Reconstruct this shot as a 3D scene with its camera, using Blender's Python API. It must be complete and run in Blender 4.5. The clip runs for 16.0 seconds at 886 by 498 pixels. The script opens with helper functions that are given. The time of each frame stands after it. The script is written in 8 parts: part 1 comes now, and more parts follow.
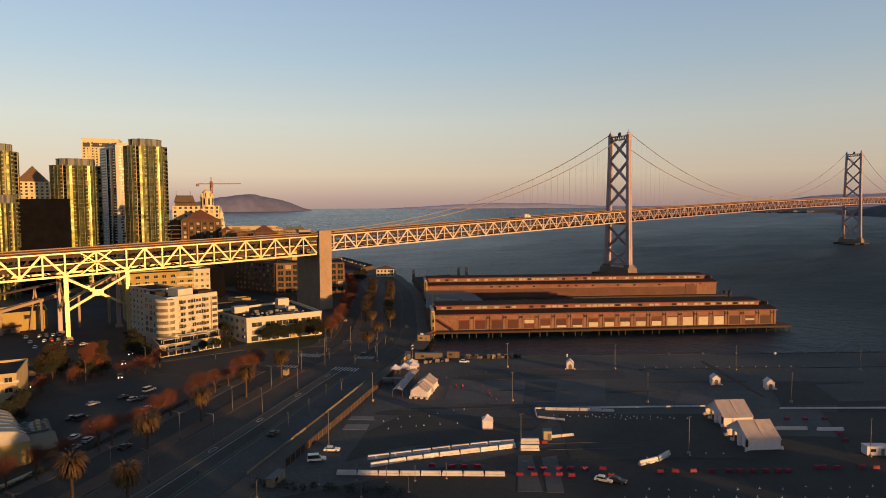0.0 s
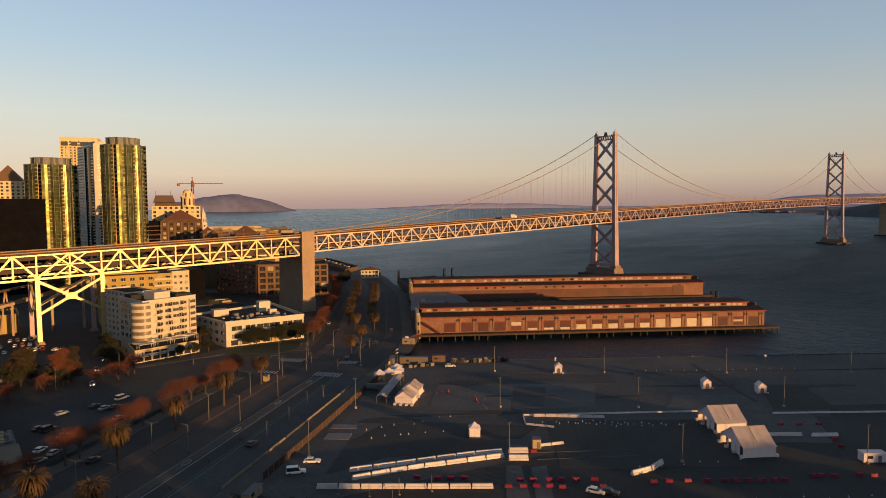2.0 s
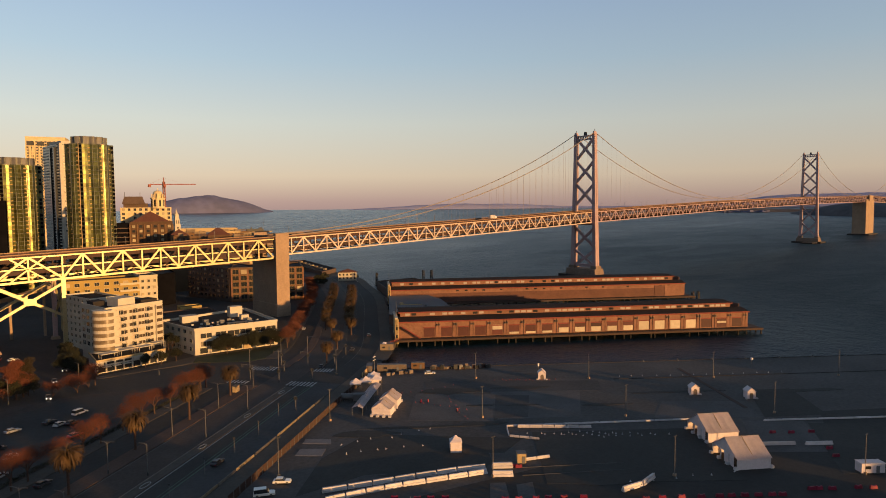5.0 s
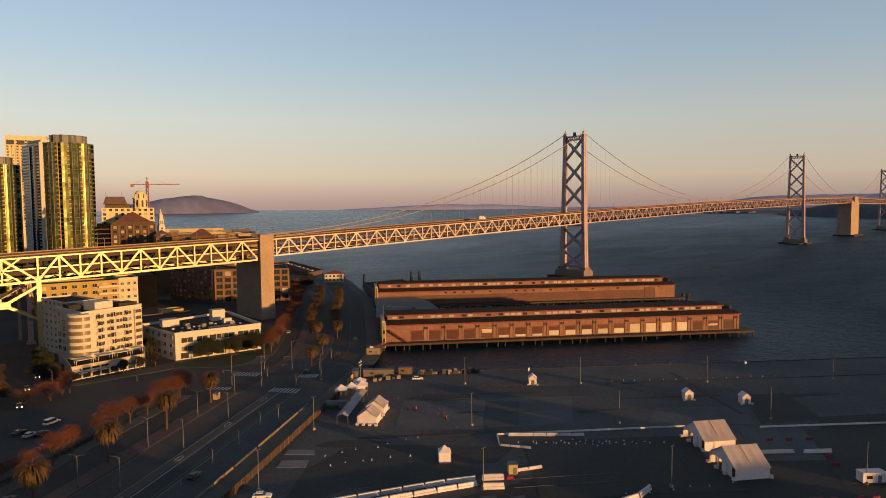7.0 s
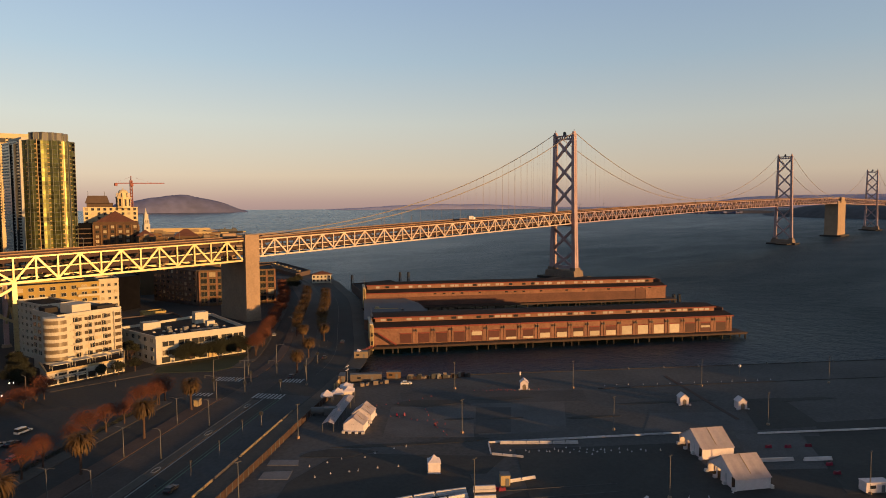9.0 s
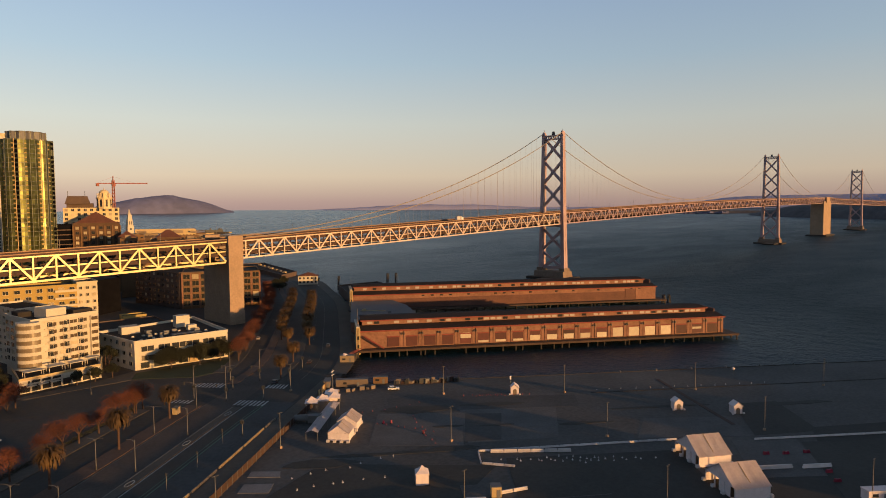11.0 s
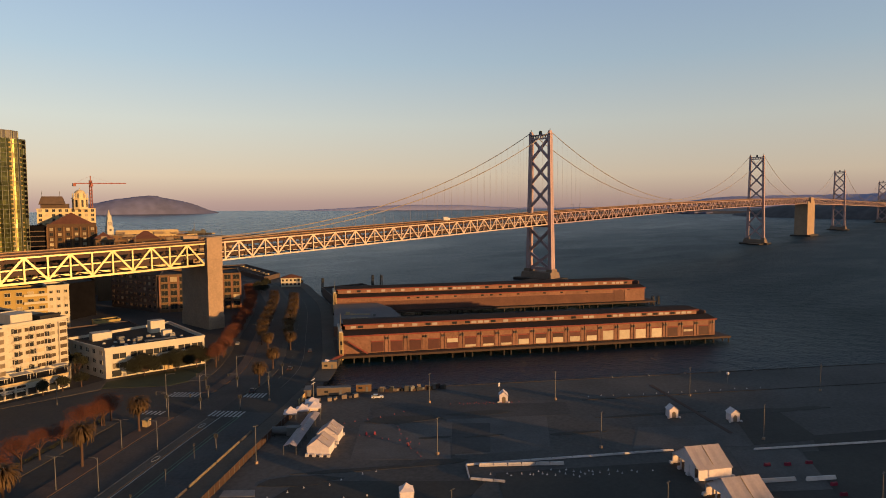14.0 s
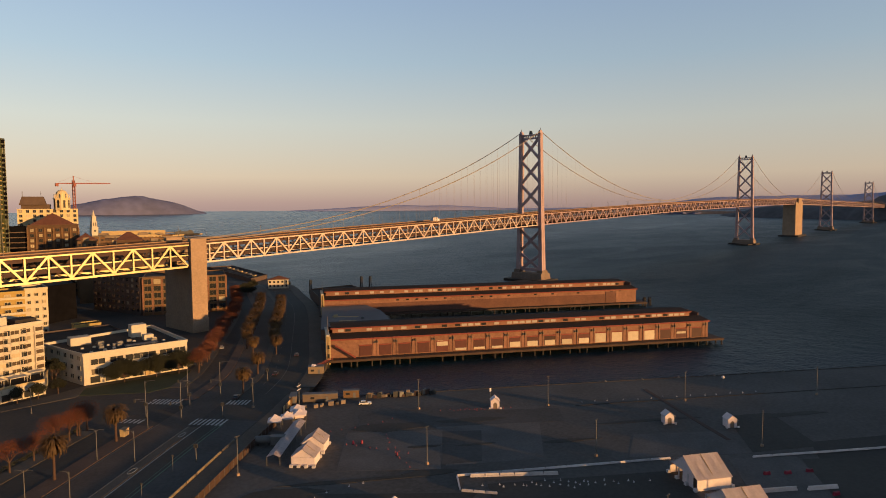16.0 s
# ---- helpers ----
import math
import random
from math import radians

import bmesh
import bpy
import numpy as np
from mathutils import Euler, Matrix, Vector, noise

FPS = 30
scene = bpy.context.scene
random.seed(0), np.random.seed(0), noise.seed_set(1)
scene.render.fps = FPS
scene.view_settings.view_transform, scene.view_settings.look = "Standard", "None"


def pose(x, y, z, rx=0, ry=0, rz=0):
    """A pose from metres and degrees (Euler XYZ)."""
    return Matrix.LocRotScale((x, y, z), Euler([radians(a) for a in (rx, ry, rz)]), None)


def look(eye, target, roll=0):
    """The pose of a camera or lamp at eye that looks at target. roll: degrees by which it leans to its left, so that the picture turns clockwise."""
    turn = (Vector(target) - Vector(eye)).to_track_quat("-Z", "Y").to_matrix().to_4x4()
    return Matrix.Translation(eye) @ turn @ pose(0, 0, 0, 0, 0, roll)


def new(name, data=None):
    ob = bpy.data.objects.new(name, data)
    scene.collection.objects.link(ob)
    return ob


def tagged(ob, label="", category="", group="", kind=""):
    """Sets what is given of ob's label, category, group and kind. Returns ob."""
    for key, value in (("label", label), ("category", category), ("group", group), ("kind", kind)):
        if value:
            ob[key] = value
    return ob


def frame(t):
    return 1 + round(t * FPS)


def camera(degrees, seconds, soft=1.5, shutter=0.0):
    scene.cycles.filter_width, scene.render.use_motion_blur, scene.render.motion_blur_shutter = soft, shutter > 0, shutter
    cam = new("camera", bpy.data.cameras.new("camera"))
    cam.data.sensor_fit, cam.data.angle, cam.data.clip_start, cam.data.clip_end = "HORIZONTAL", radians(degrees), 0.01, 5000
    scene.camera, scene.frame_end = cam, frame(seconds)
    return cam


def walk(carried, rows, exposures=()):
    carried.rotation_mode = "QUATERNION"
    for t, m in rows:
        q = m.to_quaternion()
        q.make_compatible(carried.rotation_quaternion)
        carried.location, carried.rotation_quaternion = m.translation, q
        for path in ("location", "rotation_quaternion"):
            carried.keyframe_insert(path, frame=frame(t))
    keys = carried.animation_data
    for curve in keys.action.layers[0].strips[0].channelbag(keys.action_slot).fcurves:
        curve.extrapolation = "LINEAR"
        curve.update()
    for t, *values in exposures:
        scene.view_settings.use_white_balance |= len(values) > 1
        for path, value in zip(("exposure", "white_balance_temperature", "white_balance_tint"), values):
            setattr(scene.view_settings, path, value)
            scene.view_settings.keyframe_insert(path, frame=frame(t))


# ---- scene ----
cam = camera(69.8, 16.0, soft=0.95)
PATH = [
    (0, (-223.495, -397.272, 72.9), (-222.212, -395.744, 72.77), -0.3),
    (0.5, (-222.409, -395.882, 73.037), (-221.117, -394.361, 72.906), -0.3),
    (1, (-221.137, -394.486, 73.034), (-219.833, -392.975, 72.903), -0.4),
    (1.5, (-219.885, -393.209, 72.94), (-218.575, -391.703, 72.81), -0.4),
    (2, (-218.758, -391.825, 73.001), (-217.44, -390.326, 72.871), -0.3),
    (2.5, (-217.592, -390.463, 72.894), (-216.266, -388.972, 72.766), -0.4),
    (3, (-216.528, -389.173, 73.057), (-215.193, -387.69, 72.927), -0.3),
    (3.5, (-215.409, -387.893, 73.143), (-214.065, -386.417, 73.013), -0.3),
    (4, (-214.094, -386.564, 73.105), (-212.743, -385.096, 72.976), -0.4),
    (6.5, (-208.098, -380.118, 73.218), (-206.71, -378.683, 73.09), -0.4),
    (7, (-206.844, -378.854, 73.234), (-205.45, -377.425, 73.107), -0.4),
    (7.5, (-205.612, -377.552, 73.257), (-204.212, -376.129, 73.13), -0.4),
    (8, (-204.505, -376.234, 73.323), (-203.098, -374.817, 73.195), -0.4),
    (8.5, (-203.3, -375.142, 73.371), (-201.888, -373.732, 73.243), -0.4),
    (9, (-202.174, -373.856, 73.371), (-200.756, -372.452, 73.243), -0.3),
    (11.5, (-196.082, -368.043, 73.294), (-194.632, -366.672, 73.167), -0.4),
    (12, (-194.897, -366.936, 73.282), (-193.441, -365.57, 73.155), -0.4),
    (12.5, (-193.725, -365.87, 73.257), (-192.265, -364.509, 73.13), -0.4),
    (13, (-192.582, -364.797, 73.23), (-191.118, -363.441, 73.103), -0.4),
    (13.5, (-191.337, -363.688, 73.231), (-189.868, -362.337, 73.105), -0.4),
    (14, (-190.009, -362.463, 73.26), (-188.535, -361.117, 73.134), -0.4),
    (14.5, (-188.879, -361.279, 73.262), (-187.399, -359.94, 73.137), -0.4),
    (15, (-187.585, -360.198, 73.166), (-186.099, -358.865, 73.041), -0.4),
    (15.5, (-186.5, -359.134, 73.37), (-185.009, -357.807, 73.244), -0.4),
    (16, (-185.218, -358.101, 73.367), (-183.722, -356.779, 73.242), -0.4),
]
walk(cam, [(t, look(eye, target, roll)) for t, eye, target, roll in PATH], [(0, 0.75), (16, 0.75)])

# ---- light ----
SUN_AZ, SUN_EL = 172.5, 3.7   # degrees clockwise from +y, above the horizon
world = bpy.data.worlds.new("sky")
scene.world = world
world.use_nodes = True
wn, wl = world.node_tree.nodes, world.node_tree.links
sky = wn.new("ShaderNodeTexSky")
sky.sky_type = "NISHITA"
sky.sun_disc = False
sky.sun_elevation, sky.sun_rotation = radians(SUN_EL), radians(SUN_AZ)
sky.altitude, sky.air_density, sky.dust_density, sky.ozone_density = 20, 1.0, 0.5, 1.0
bg = wn["Background"]
bg.inputs["Strength"].default_value = 0.15
# thin dawn haze that pales the sky towards the horizon all round
coord, split = wn.new("ShaderNodeTexCoord"), wn.new("ShaderNodeSeparateXYZ")
tint, thick, plus = wn.new("ShaderNodeValToRGB"), wn.new("ShaderNodeValToRGB"), wn.new("ShaderNodeMix")
wl.new(coord.outputs["Generated"], split.inputs[0])
gain = wn.new("ShaderNodeVectorMath")
gain.operation = "SCALE"
# clear air scatters least at right angles to the sun
side, square, level = wn.new("ShaderNodeVectorMath"), wn.new("ShaderNodeMath"), wn.new("ShaderNodeMath")
side.operation, square.operation, level.operation = "DOT_PRODUCT", "MULTIPLY", "MULTIPLY_ADD"
side.inputs[1].default_value = (math.sin(radians(SUN_AZ)), math.cos(radians(SUN_AZ)), 0.0)
wl.new(coord.outputs["Generated"], side.inputs[0])
wl.new(side.outputs["Value"], square.inputs[0])
wl.new(side.outputs["Value"], square.inputs[1])
wl.new(square.outputs[0], level.inputs[0])
level.inputs[1].default_value, level.inputs[2].default_value = 0.8, 2.55
wl.new(level.outputs[0], gain.inputs["Scale"])
HAZE_TINT = [(0.0, (0.53, 0.38, 0.385)), (0.012, (0.58, 0.42, 0.42)), (0.05, (0.87, 0.7, 0.585)), (0.13, (0.81, 0.805, 0.79)), (0.22, (0.57, 0.725, 0.9)), (0.32, (0.455, 0.615, 0.9)), (0.55, (0.24, 0.34, 0.5)), (0.9, (0.1, 0.16, 0.28))]
HAZE_THICK = [(0.0, 0.88), (0.05, 0.84), (0.13, 0.76), (0.22, 0.74), (0.32, 0.74), (0.55, 0.72), (0.9, 0.7)]
for node, rows in ((tint, HAZE_TINT), (thick, [(z, (k, k, k)) for z, k in HAZE_THICK])):
    while len(node.color_ramp.elements) < len(rows):
        node.color_ramp.elements.new(0.5)
    for el, (at_z, c) in zip(node.color_ramp.elements, rows):
        el.position, el.color = at_z, (*c, 1)
    wl.new(split.outputs["Z"], node.inputs[0])
plus.data_type = "RGBA"
wl.new(tint.outputs[0], gain.inputs[0])
wl.new(thick.outputs[0], plus.inputs["Factor"])
wl.new(sky.outputs[0], plus.inputs["A"])
wl.new(gain.outputs[0], plus.inputs["B"])
wl.new(plus.outputs["Result"], bg.inputs["Color"])
sun_way = Vector((math.sin(radians(SUN_AZ)) * math.cos(radians(SUN_EL)), math.cos(radians(SUN_AZ)) * math.cos(radians(SUN_EL)), math.sin(radians(SUN_EL))))
sun_data = bpy.data.lights.new("sun", "SUN")
sun_data.energy, sun_data.angle, sun_data.color = 4.5, radians(0.53), (1.0, 0.53, 0.18)
sun = new("sun", sun_data)
sun.matrix_world = look(tuple(sun_way * 900), (0, 0, 0))


# ---- materials ----
def mat(name, color, rough=0.8, metal=0.0, vary=0.25, scale=0.3, fine=6.0, bump=0.0, spec=0.4, per_object=0.0, wear=None):
    """A surface with slow stains and fine grain, in metres, and relief."""
    m = bpy.data.materials.new(name)
    m.use_nodes = True
    n, l = m.node_tree.nodes, m.node_tree.links
    b = n["Principled BSDF"]
    b.inputs["Roughness"].default_value, b.inputs["Metallic"].default_value = rough, metal
    b.inputs["Specular IOR Level"].default_value = spec
    geo = n.new("ShaderNodeNewGeometry")
    big, small = n.new("ShaderNodeTexNoise"), n.new("ShaderNodeTexNoise")
    for tex, s in ((big, scale), (small, fine)):
        tex.inputs["Scale"].default_value, tex.inputs["Detail"].default_value = s, 5
        l.new(geo.outputs["Position"], tex.inputs["Vector"])
    add = n.new("ShaderNodeMath")
    add.operation = "ADD"
    l.new(big.outputs["Fac"], add.inputs[0])
    l.new(small.outputs["Fac"], add.inputs[1])
    rng = n.new("ShaderNodeMapRange")
    rng.inputs["From Min"].default_value, rng.inputs["From Max"].default_value = 0.65, 1.35
    l.new(add.outputs[0], rng.inputs["Value"])
    mix = n.new("ShaderNodeMix")
    mix.data_type = "RGBA"
    dark = wear or tuple(c * (1 - vary) for c in color)
    lite = tuple(min(1.0, c * (1 + vary)) for c in color)
    mix.inputs["A"].default_value, mix.inputs["B"].default_value = (*dark, 1), (*lite, 1)
    l.new(rng.outputs[0], mix.inputs["Factor"])
    out = mix.outputs["Result"]
    if per_object:
        info, hsv, r2 = n.new("ShaderNodeObjectInfo"), n.new("ShaderNodeHueSaturation"), n.new("ShaderNodeMapRange")
        r2.inputs["To Min"].default_value, r2.inputs["To Max"].default_value = 1 - per_object, 1 + per_object
        l.new(info.outputs["Random"], r2.inputs["Value"])
        l.new(r2.outputs[0], hsv.inputs["Value"])
        l.new(out, hsv.inputs["Color"])
        out = hsv.outputs[0]
    l.new(out, b.inputs["Base Color"])
    if bump:
        bp = n.new("ShaderNodeBump")
        bp.inputs["Distance"].default_value, bp.inputs["Strength"].default_value = bump, 0.6
        l.new(small.outputs["Fac"], bp.inputs["Height"])
        l.new(bp.outputs[0], b.inputs["Normal"])
    return m


def water_mat():
    m = bpy.data.materials.new("bay_water")
    m.use_nodes = True
    n, l = m.node_tree.nodes, m.node_tree.links
    b = n["Principled BSDF"]
    b.inputs["Base Color"].default_value = (0.005, 0.021, 0.032, 1)
    b.inputs["Specular IOR Level"].default_value, b.inputs["IOR"].default_value = 0.31, 1.333
    b.inputs["Specular Tint"].default_value = (0.74, 0.91, 1.0, 1)
    geo, mp = n.new("ShaderNodeNewGeometry"), n.new("ShaderNodeMapping")
    mp.inputs["Scale"].default_value, mp.inputs["Rotation"].default_value = (1, 0.7, 1), (0, 0, 0.7)
    l.new(geo.outputs["Position"], mp.inputs["Vector"])
    prev = None
    for s, d in ((0.1, 1.4), (0.5, 0.85)):
        t, bp = n.new("ShaderNodeTexNoise"), n.new("ShaderNodeBump")
        t.inputs["Scale"].default_value, t.inputs["Detail"].default_value = s, 4
        bp.inputs["Distance"].default_value, bp.inputs["Strength"].default_value = d, 1.0
        l.new(mp.outputs[0], t.inputs["Vector"])
        l.new(t.outputs["Fac"], bp.inputs["Height"])
        if prev:
            l.new(prev.outputs[0], bp.inputs["Normal"])
        prev = bp
    l.new(prev.outputs[0], b.inputs["Normal"])
    cur, rr = n.new("ShaderNodeTexNoise"), n.new("ShaderNodeMapRange")
    cur.inputs["Scale"].default_value, cur.inputs["Detail"].default_value, cur.inputs["Distortion"].default_value = 0.006, 6, 1.2
    drift = n.new("ShaderNodeMapping")   # the current draws its streaks out along one way
    drift.inputs["Rotation"].default_value, drift.inputs["Scale"].default_value = (0, 0, 0.5), (0.7, 1.8, 1)
    l.new(geo.outputs["Position"], drift.inputs["Vector"])
    l.new(drift.outputs[0], cur.inputs["Vector"])
    rr.inputs["To Min"].default_value, rr.inputs["To Max"].default_value = 0.44, 0.53
    rr.inputs["From Min"].default_value, rr.inputs["From Max"].default_value = 0.35, 0.65
    l.new(cur.outputs["Fac"], rr.inputs["Value"])
    # the northern bay is calmer, the open eastern side is ruffled by the current, and the slips between the piers lie still
    def ruled(way, lo, hi, v0, v1):
        dot, rng = n.new("ShaderNodeVectorMath"), n.new("ShaderNodeMapRange")
        dot.operation, dot.inputs[1].default_value = "DOT_PRODUCT", way
        l.new(geo.outputs["Position"], dot.inputs[0])
        l.new(dot.outputs["Value"], rng.inputs["Value"])
        for key, v in (("From Min", lo), ("From Max", hi), ("To Min", v0), ("To Max", v1)):
            rng.inputs[key].default_value = v
        return rng.outputs[0]

    def join(op, a, c):
        m_ = n.new("ShaderNodeMath")
        m_.operation = op
        l.new(a, m_.inputs[0])
        l.new(c, m_.inputs[1])
        return m_.outputs[0]

    north = join("MULTIPLY", ruled((0, 1, 0), -260, 520, 1.0, 0.62), ruled((0, 1, 0), 700, 3200, 1.0, 0.8))
    east = ruled((0.766, -0.643, 0), 40, 400, 1.0, 1.3)
    slip = join("MAXIMUM", ruled((0.585, 0.811, 0), 40, 160, 0.8, 1.0), ruled((0.811, -0.585, 0), 240, 420, 0.8, 1.0))
    l.new(join("MULTIPLY", join("MULTIPLY", join("MULTIPLY", rr.outputs[0], north), east), slip), b.inputs["Roughness"])
    return m


WATER = water_mat()
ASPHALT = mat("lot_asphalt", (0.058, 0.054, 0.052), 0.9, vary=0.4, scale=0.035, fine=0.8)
ASPHALT_NEW = mat("fresh_asphalt", (0.031, 0.029, 0.026), 0.9, vary=0.3, scale=0.06, fine=1.0)
ROAD_OLD = mat("worn_road_asphalt", (0.056, 0.041, 0.033), 0.9, vary=0.35, scale=0.08, fine=1.2)
# dark tone for the near pier, shade put into the paving colour
LOT_DUSK = mat("shaded_lot_asphalt", (0.026, 0.024, 0.022), 0.9, vary=0.3, scale=0.05, fine=1.0)
LOT_MID = mat("patched_lot_asphalt", (0.044, 0.042, 0.042), 0.9, vary=0.35, scale=0.06, fine=1.0)
CONCRETE_LOT = mat("lot_concrete", (0.074, 0.069, 0.068), 0.9, vary=0.3, scale=0.1, fine=1.5)
PALE_SLAB = mat("pale_slab_concrete", (0.15, 0.14, 0.14), 0.9, vary=0.2, scale=0.3, fine=2.0)
GROUND = mat("city_ground", (0.037, 0.03, 0.026), 0.95, vary=0.4, scale=0.05, fine=0.6)
PAVING = mat("sidewalk_paving", (0.066, 0.055, 0.044), 0.9, vary=0.3, scale=0.08, fine=1.2)
BRICKWALK = mat("brick_paving", (0.08, 0.048, 0.034), 0.9, vary=0.3, scale=0.1, fine=2.0)
GRASS = mat("grass", (0.028, 0.036, 0.014), 0.95, vary=0.35, scale=0.1, fine=2.0)
KERB = mat("kerb_concrete", (0.15, 0.125, 0.1), 0.9, vary=0.3, scale=0.4, fine=3.0)
PAINT = mat("road_paint", (0.3, 0.3, 0.29), 0.8, vary=0.3, scale=0.4, fine=4.0)
PAINT_WORN = mat("worn_road_paint", (0.13, 0.12, 0.1), 0.85, vary=0.4, scale=0.5, fine=3.0)
PAINT_GREEN = mat("bike_lane_paint", (0.06, 0.1, 0.07), 0.85, vary=0.3, scale=0.3)
# tints of one bridge paint, the low sun's glow mixed into each
STEEL = mat("bridge_paint_gold_lit", (0.4, 0.315, 0.165), 0.42, 0.35, vary=0.25, scale=0.15, fine=1.5)
MID_STEEL = mat("bridge_paint_pink_lit", (0.47, 0.36, 0.3), 0.48, 0.2, vary=0.25, scale=0.12, fine=1.5)
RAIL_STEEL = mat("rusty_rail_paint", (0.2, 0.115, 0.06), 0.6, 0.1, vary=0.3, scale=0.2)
SPAN_STEEL = mat("bridge_paint_dim_lit", (0.33, 0.235, 0.245), 0.55, 0.15, vary=0.2, scale=0.1, fine=1.5)
# deck steel inside the trusses, near-black to paint in their shade
STEEL_DARK = mat("shaded_deck_steel", (0.0315, 0.0147, 0.0105), 0.7, vary=0.4, scale=0.1)
CONCRETE = mat("pier_concrete", (0.2592, 0.18, 0.1224), 0.85, vary=0.2, scale=0.12, fine=1.0, bump=0.05)
BASE_STONE = mat("weathered_base_concrete", (0.1584, 0.1152, 0.09), 0.9, vary=0.3, scale=0.1, fine=0.8)
RIBBED_ROOF = mat("ribbed_pale_roof", (0.3, 0.27, 0.25), 0.6, vary=0.2, scale=0.4)
FENDER = mat("fender_timber", (0.03, 0.025, 0.022), 0.9, vary=0.3)
# dark red girders; on the far truss and parapet its darkness is painted shade
SHADE_STEEL = mat("dark_shaded_red_steel", (0.035, 0.0119, 0.0077), 0.7, vary=0.35, scale=0.2)
CABLE = mat("cable_paint", (0.216, 0.18, 0.1584), 0.6, vary=0.1)
TIMBER = mat("dock_timber", (0.05, 0.03, 0.022), 0.9, vary=0.35, scale=0.4, fine=3.0)
SHED_WALL = mat("shed_stucco", (0.18, 0.088, 0.057), 0.85, vary=0.34, scale=0.1, fine=0.9)
SHED_LOW = mat("shed_brown_paint", (0.098, 0.044, 0.031), 0.85, vary=0.28, scale=0.12, fine=1.2)
SHED_ROOF = mat("shed_tar_roof", (0.026, 0.018, 0.016), 0.95, vary=0.4, scale=0.07, fine=1.0, spec=0.15)
SHED_FASCIA = mat("shed_fascia_red", (0.16, 0.035, 0.025), 0.8, vary=0.35, scale=0.3)
ROLL_DOOR = mat("roll_door_red", (0.058, 0.015, 0.012), 0.7, vary=0.25, scale=0.5, per_object=0.5)
ROLL_WHITE = mat("roll_door_white", (0.396, 0.3312, 0.2448), 0.7, vary=0.15, scale=0.5, per_object=0.12)
GREY_ROOF = mat("grey_membrane_roof", (0.11, 0.11, 0.115), 0.85, vary=0.15, scale=0.1)
WHITE = mat("white_stucco", (0.4176, 0.3744, 0.3024), 0.85, vary=0.12, scale=0.2, fine=1.5)
CREAM = mat("cream_stucco", (0.36, 0.2664, 0.1368), 0.85, vary=0.16, scale=0.15, fine=1.5)
YELLOW = mat("yellow_stucco", (0.3024, 0.216, 0.072), 0.85, vary=0.15, scale=0.15)
LIMESTONE = mat("pale_limestone", (0.5, 0.4, 0.235), 0.85, vary=0.15, scale=0.15, fine=1.2)
TAN = mat("tan_stone", (0.1944, 0.144, 0.0936), 0.85, vary=0.18, scale=0.1)
BRICK = mat("brick_wall", (0.1224, 0.0684, 0.0324), 0.85, vary=0.22, scale=0.2, fine=3.0)
RUSSET_BRICK = mat("russet_brick_wall", (0.0697, 0.03772, 0.0205), 0.85, vary=0.3, scale=0.2, fine=3.0)
DARKBRICK = mat("dark_brick_wall", (0.078, 0.052, 0.0416), 0.85, vary=0.25, scale=0.2)
ROOFTAR = mat("dark_flat_roof", (0.026, 0.023, 0.022), 0.95, vary=0.35, scale=0.2, spec=0.2)
TILE_ROOF = mat("red_tile_roof", (0.0936, 0.036, 0.0216), 0.8, vary=0.3, scale=0.3, fine=2.0)
# black glass; also paints the shade of recessed bays and one block
BLACK_GLASS_SHADE = mat("black_glass_and_shade", (0.006, 0.006, 0.008), 0.85, vary=0.3, scale=0.1, fine=0.3, spec=0.0)
GLASS = mat("window_glass", (0.022, 0.024, 0.027), 0.12, vary=0.4, scale=0.2, spec=0.55)
GOLDGLASS = mat("green_curtain_glass", (0.0748, 0.07744, 0.02112), 0.3, 0.7, vary=0.7, scale=0.1, fine=0.3)
gb = GOLDGLASS.node_tree.nodes["Principled BSDF"]
gn, gl = GOLDGLASS.node_tree.nodes, GOLDGLASS.node_tree.links
pane_geo, pane_rng, pane_hsv = gn.new("ShaderNodeNewGeometry"), gn.new("ShaderNodeMapRange"), gn.new("ShaderNodeHueSaturation")
pane_rng.inputs["To Min"].default_value, pane_rng.inputs["To Max"].default_value = 0.7, 1.3
gl.new(pane_geo.outputs["Random Per Island"], pane_rng.inputs["Value"])
gl.new(pane_rng.outputs[0], pane_hsv.inputs["Value"])
gl.new(gb.inputs["Base Color"].links[0].from_socket, pane_hsv.inputs["Color"])
gl.new(pane_hsv.outputs[0], gb.inputs["Base Color"])
gb.inputs["Coat Weight"].default_value, gb.inputs["Coat Roughness"].default_value = 0.2, 0.08
BAY_GLASS = mat("tan_glass", (0.07, 0.05, 0.032), 0.25, vary=0.3, scale=0.4, spec=0.6)
# bay bands paled to paint in their warm reflection
BAY_SHEEN = mat("pale_sheen_glass", (0.15, 0.115, 0.075), 0.3, vary=0.35, scale=0.5, spec=0.6)
# pale panes that paint sky and sun glints onto some windows
PANE_GLINT = mat("window_glint", (0.2952, 0.246, 0.164), 0.6, vary=0.2, scale=0.6, per_object=0.35)
MULLION = mat("aluminium_mullion", (0.08, 0.085, 0.06), 0.5, 0.3, vary=0.15)
TRAILER = mat("weathered_trailer_paint", (0.144, 0.108, 0.0828), 0.7, vary=0.25, scale=0.5, per_object=0.25)
CANVAS = mat("white_tent_canvas", (0.5632, 0.4928, 0.5016), 0.7, vary=0.1, scale=0.6, fine=2.0)
BARRIER_W = mat("white_plastic_barrier", (0.47, 0.435, 0.44), 0.55, vary=0.18, scale=0.5, per_object=0.15)
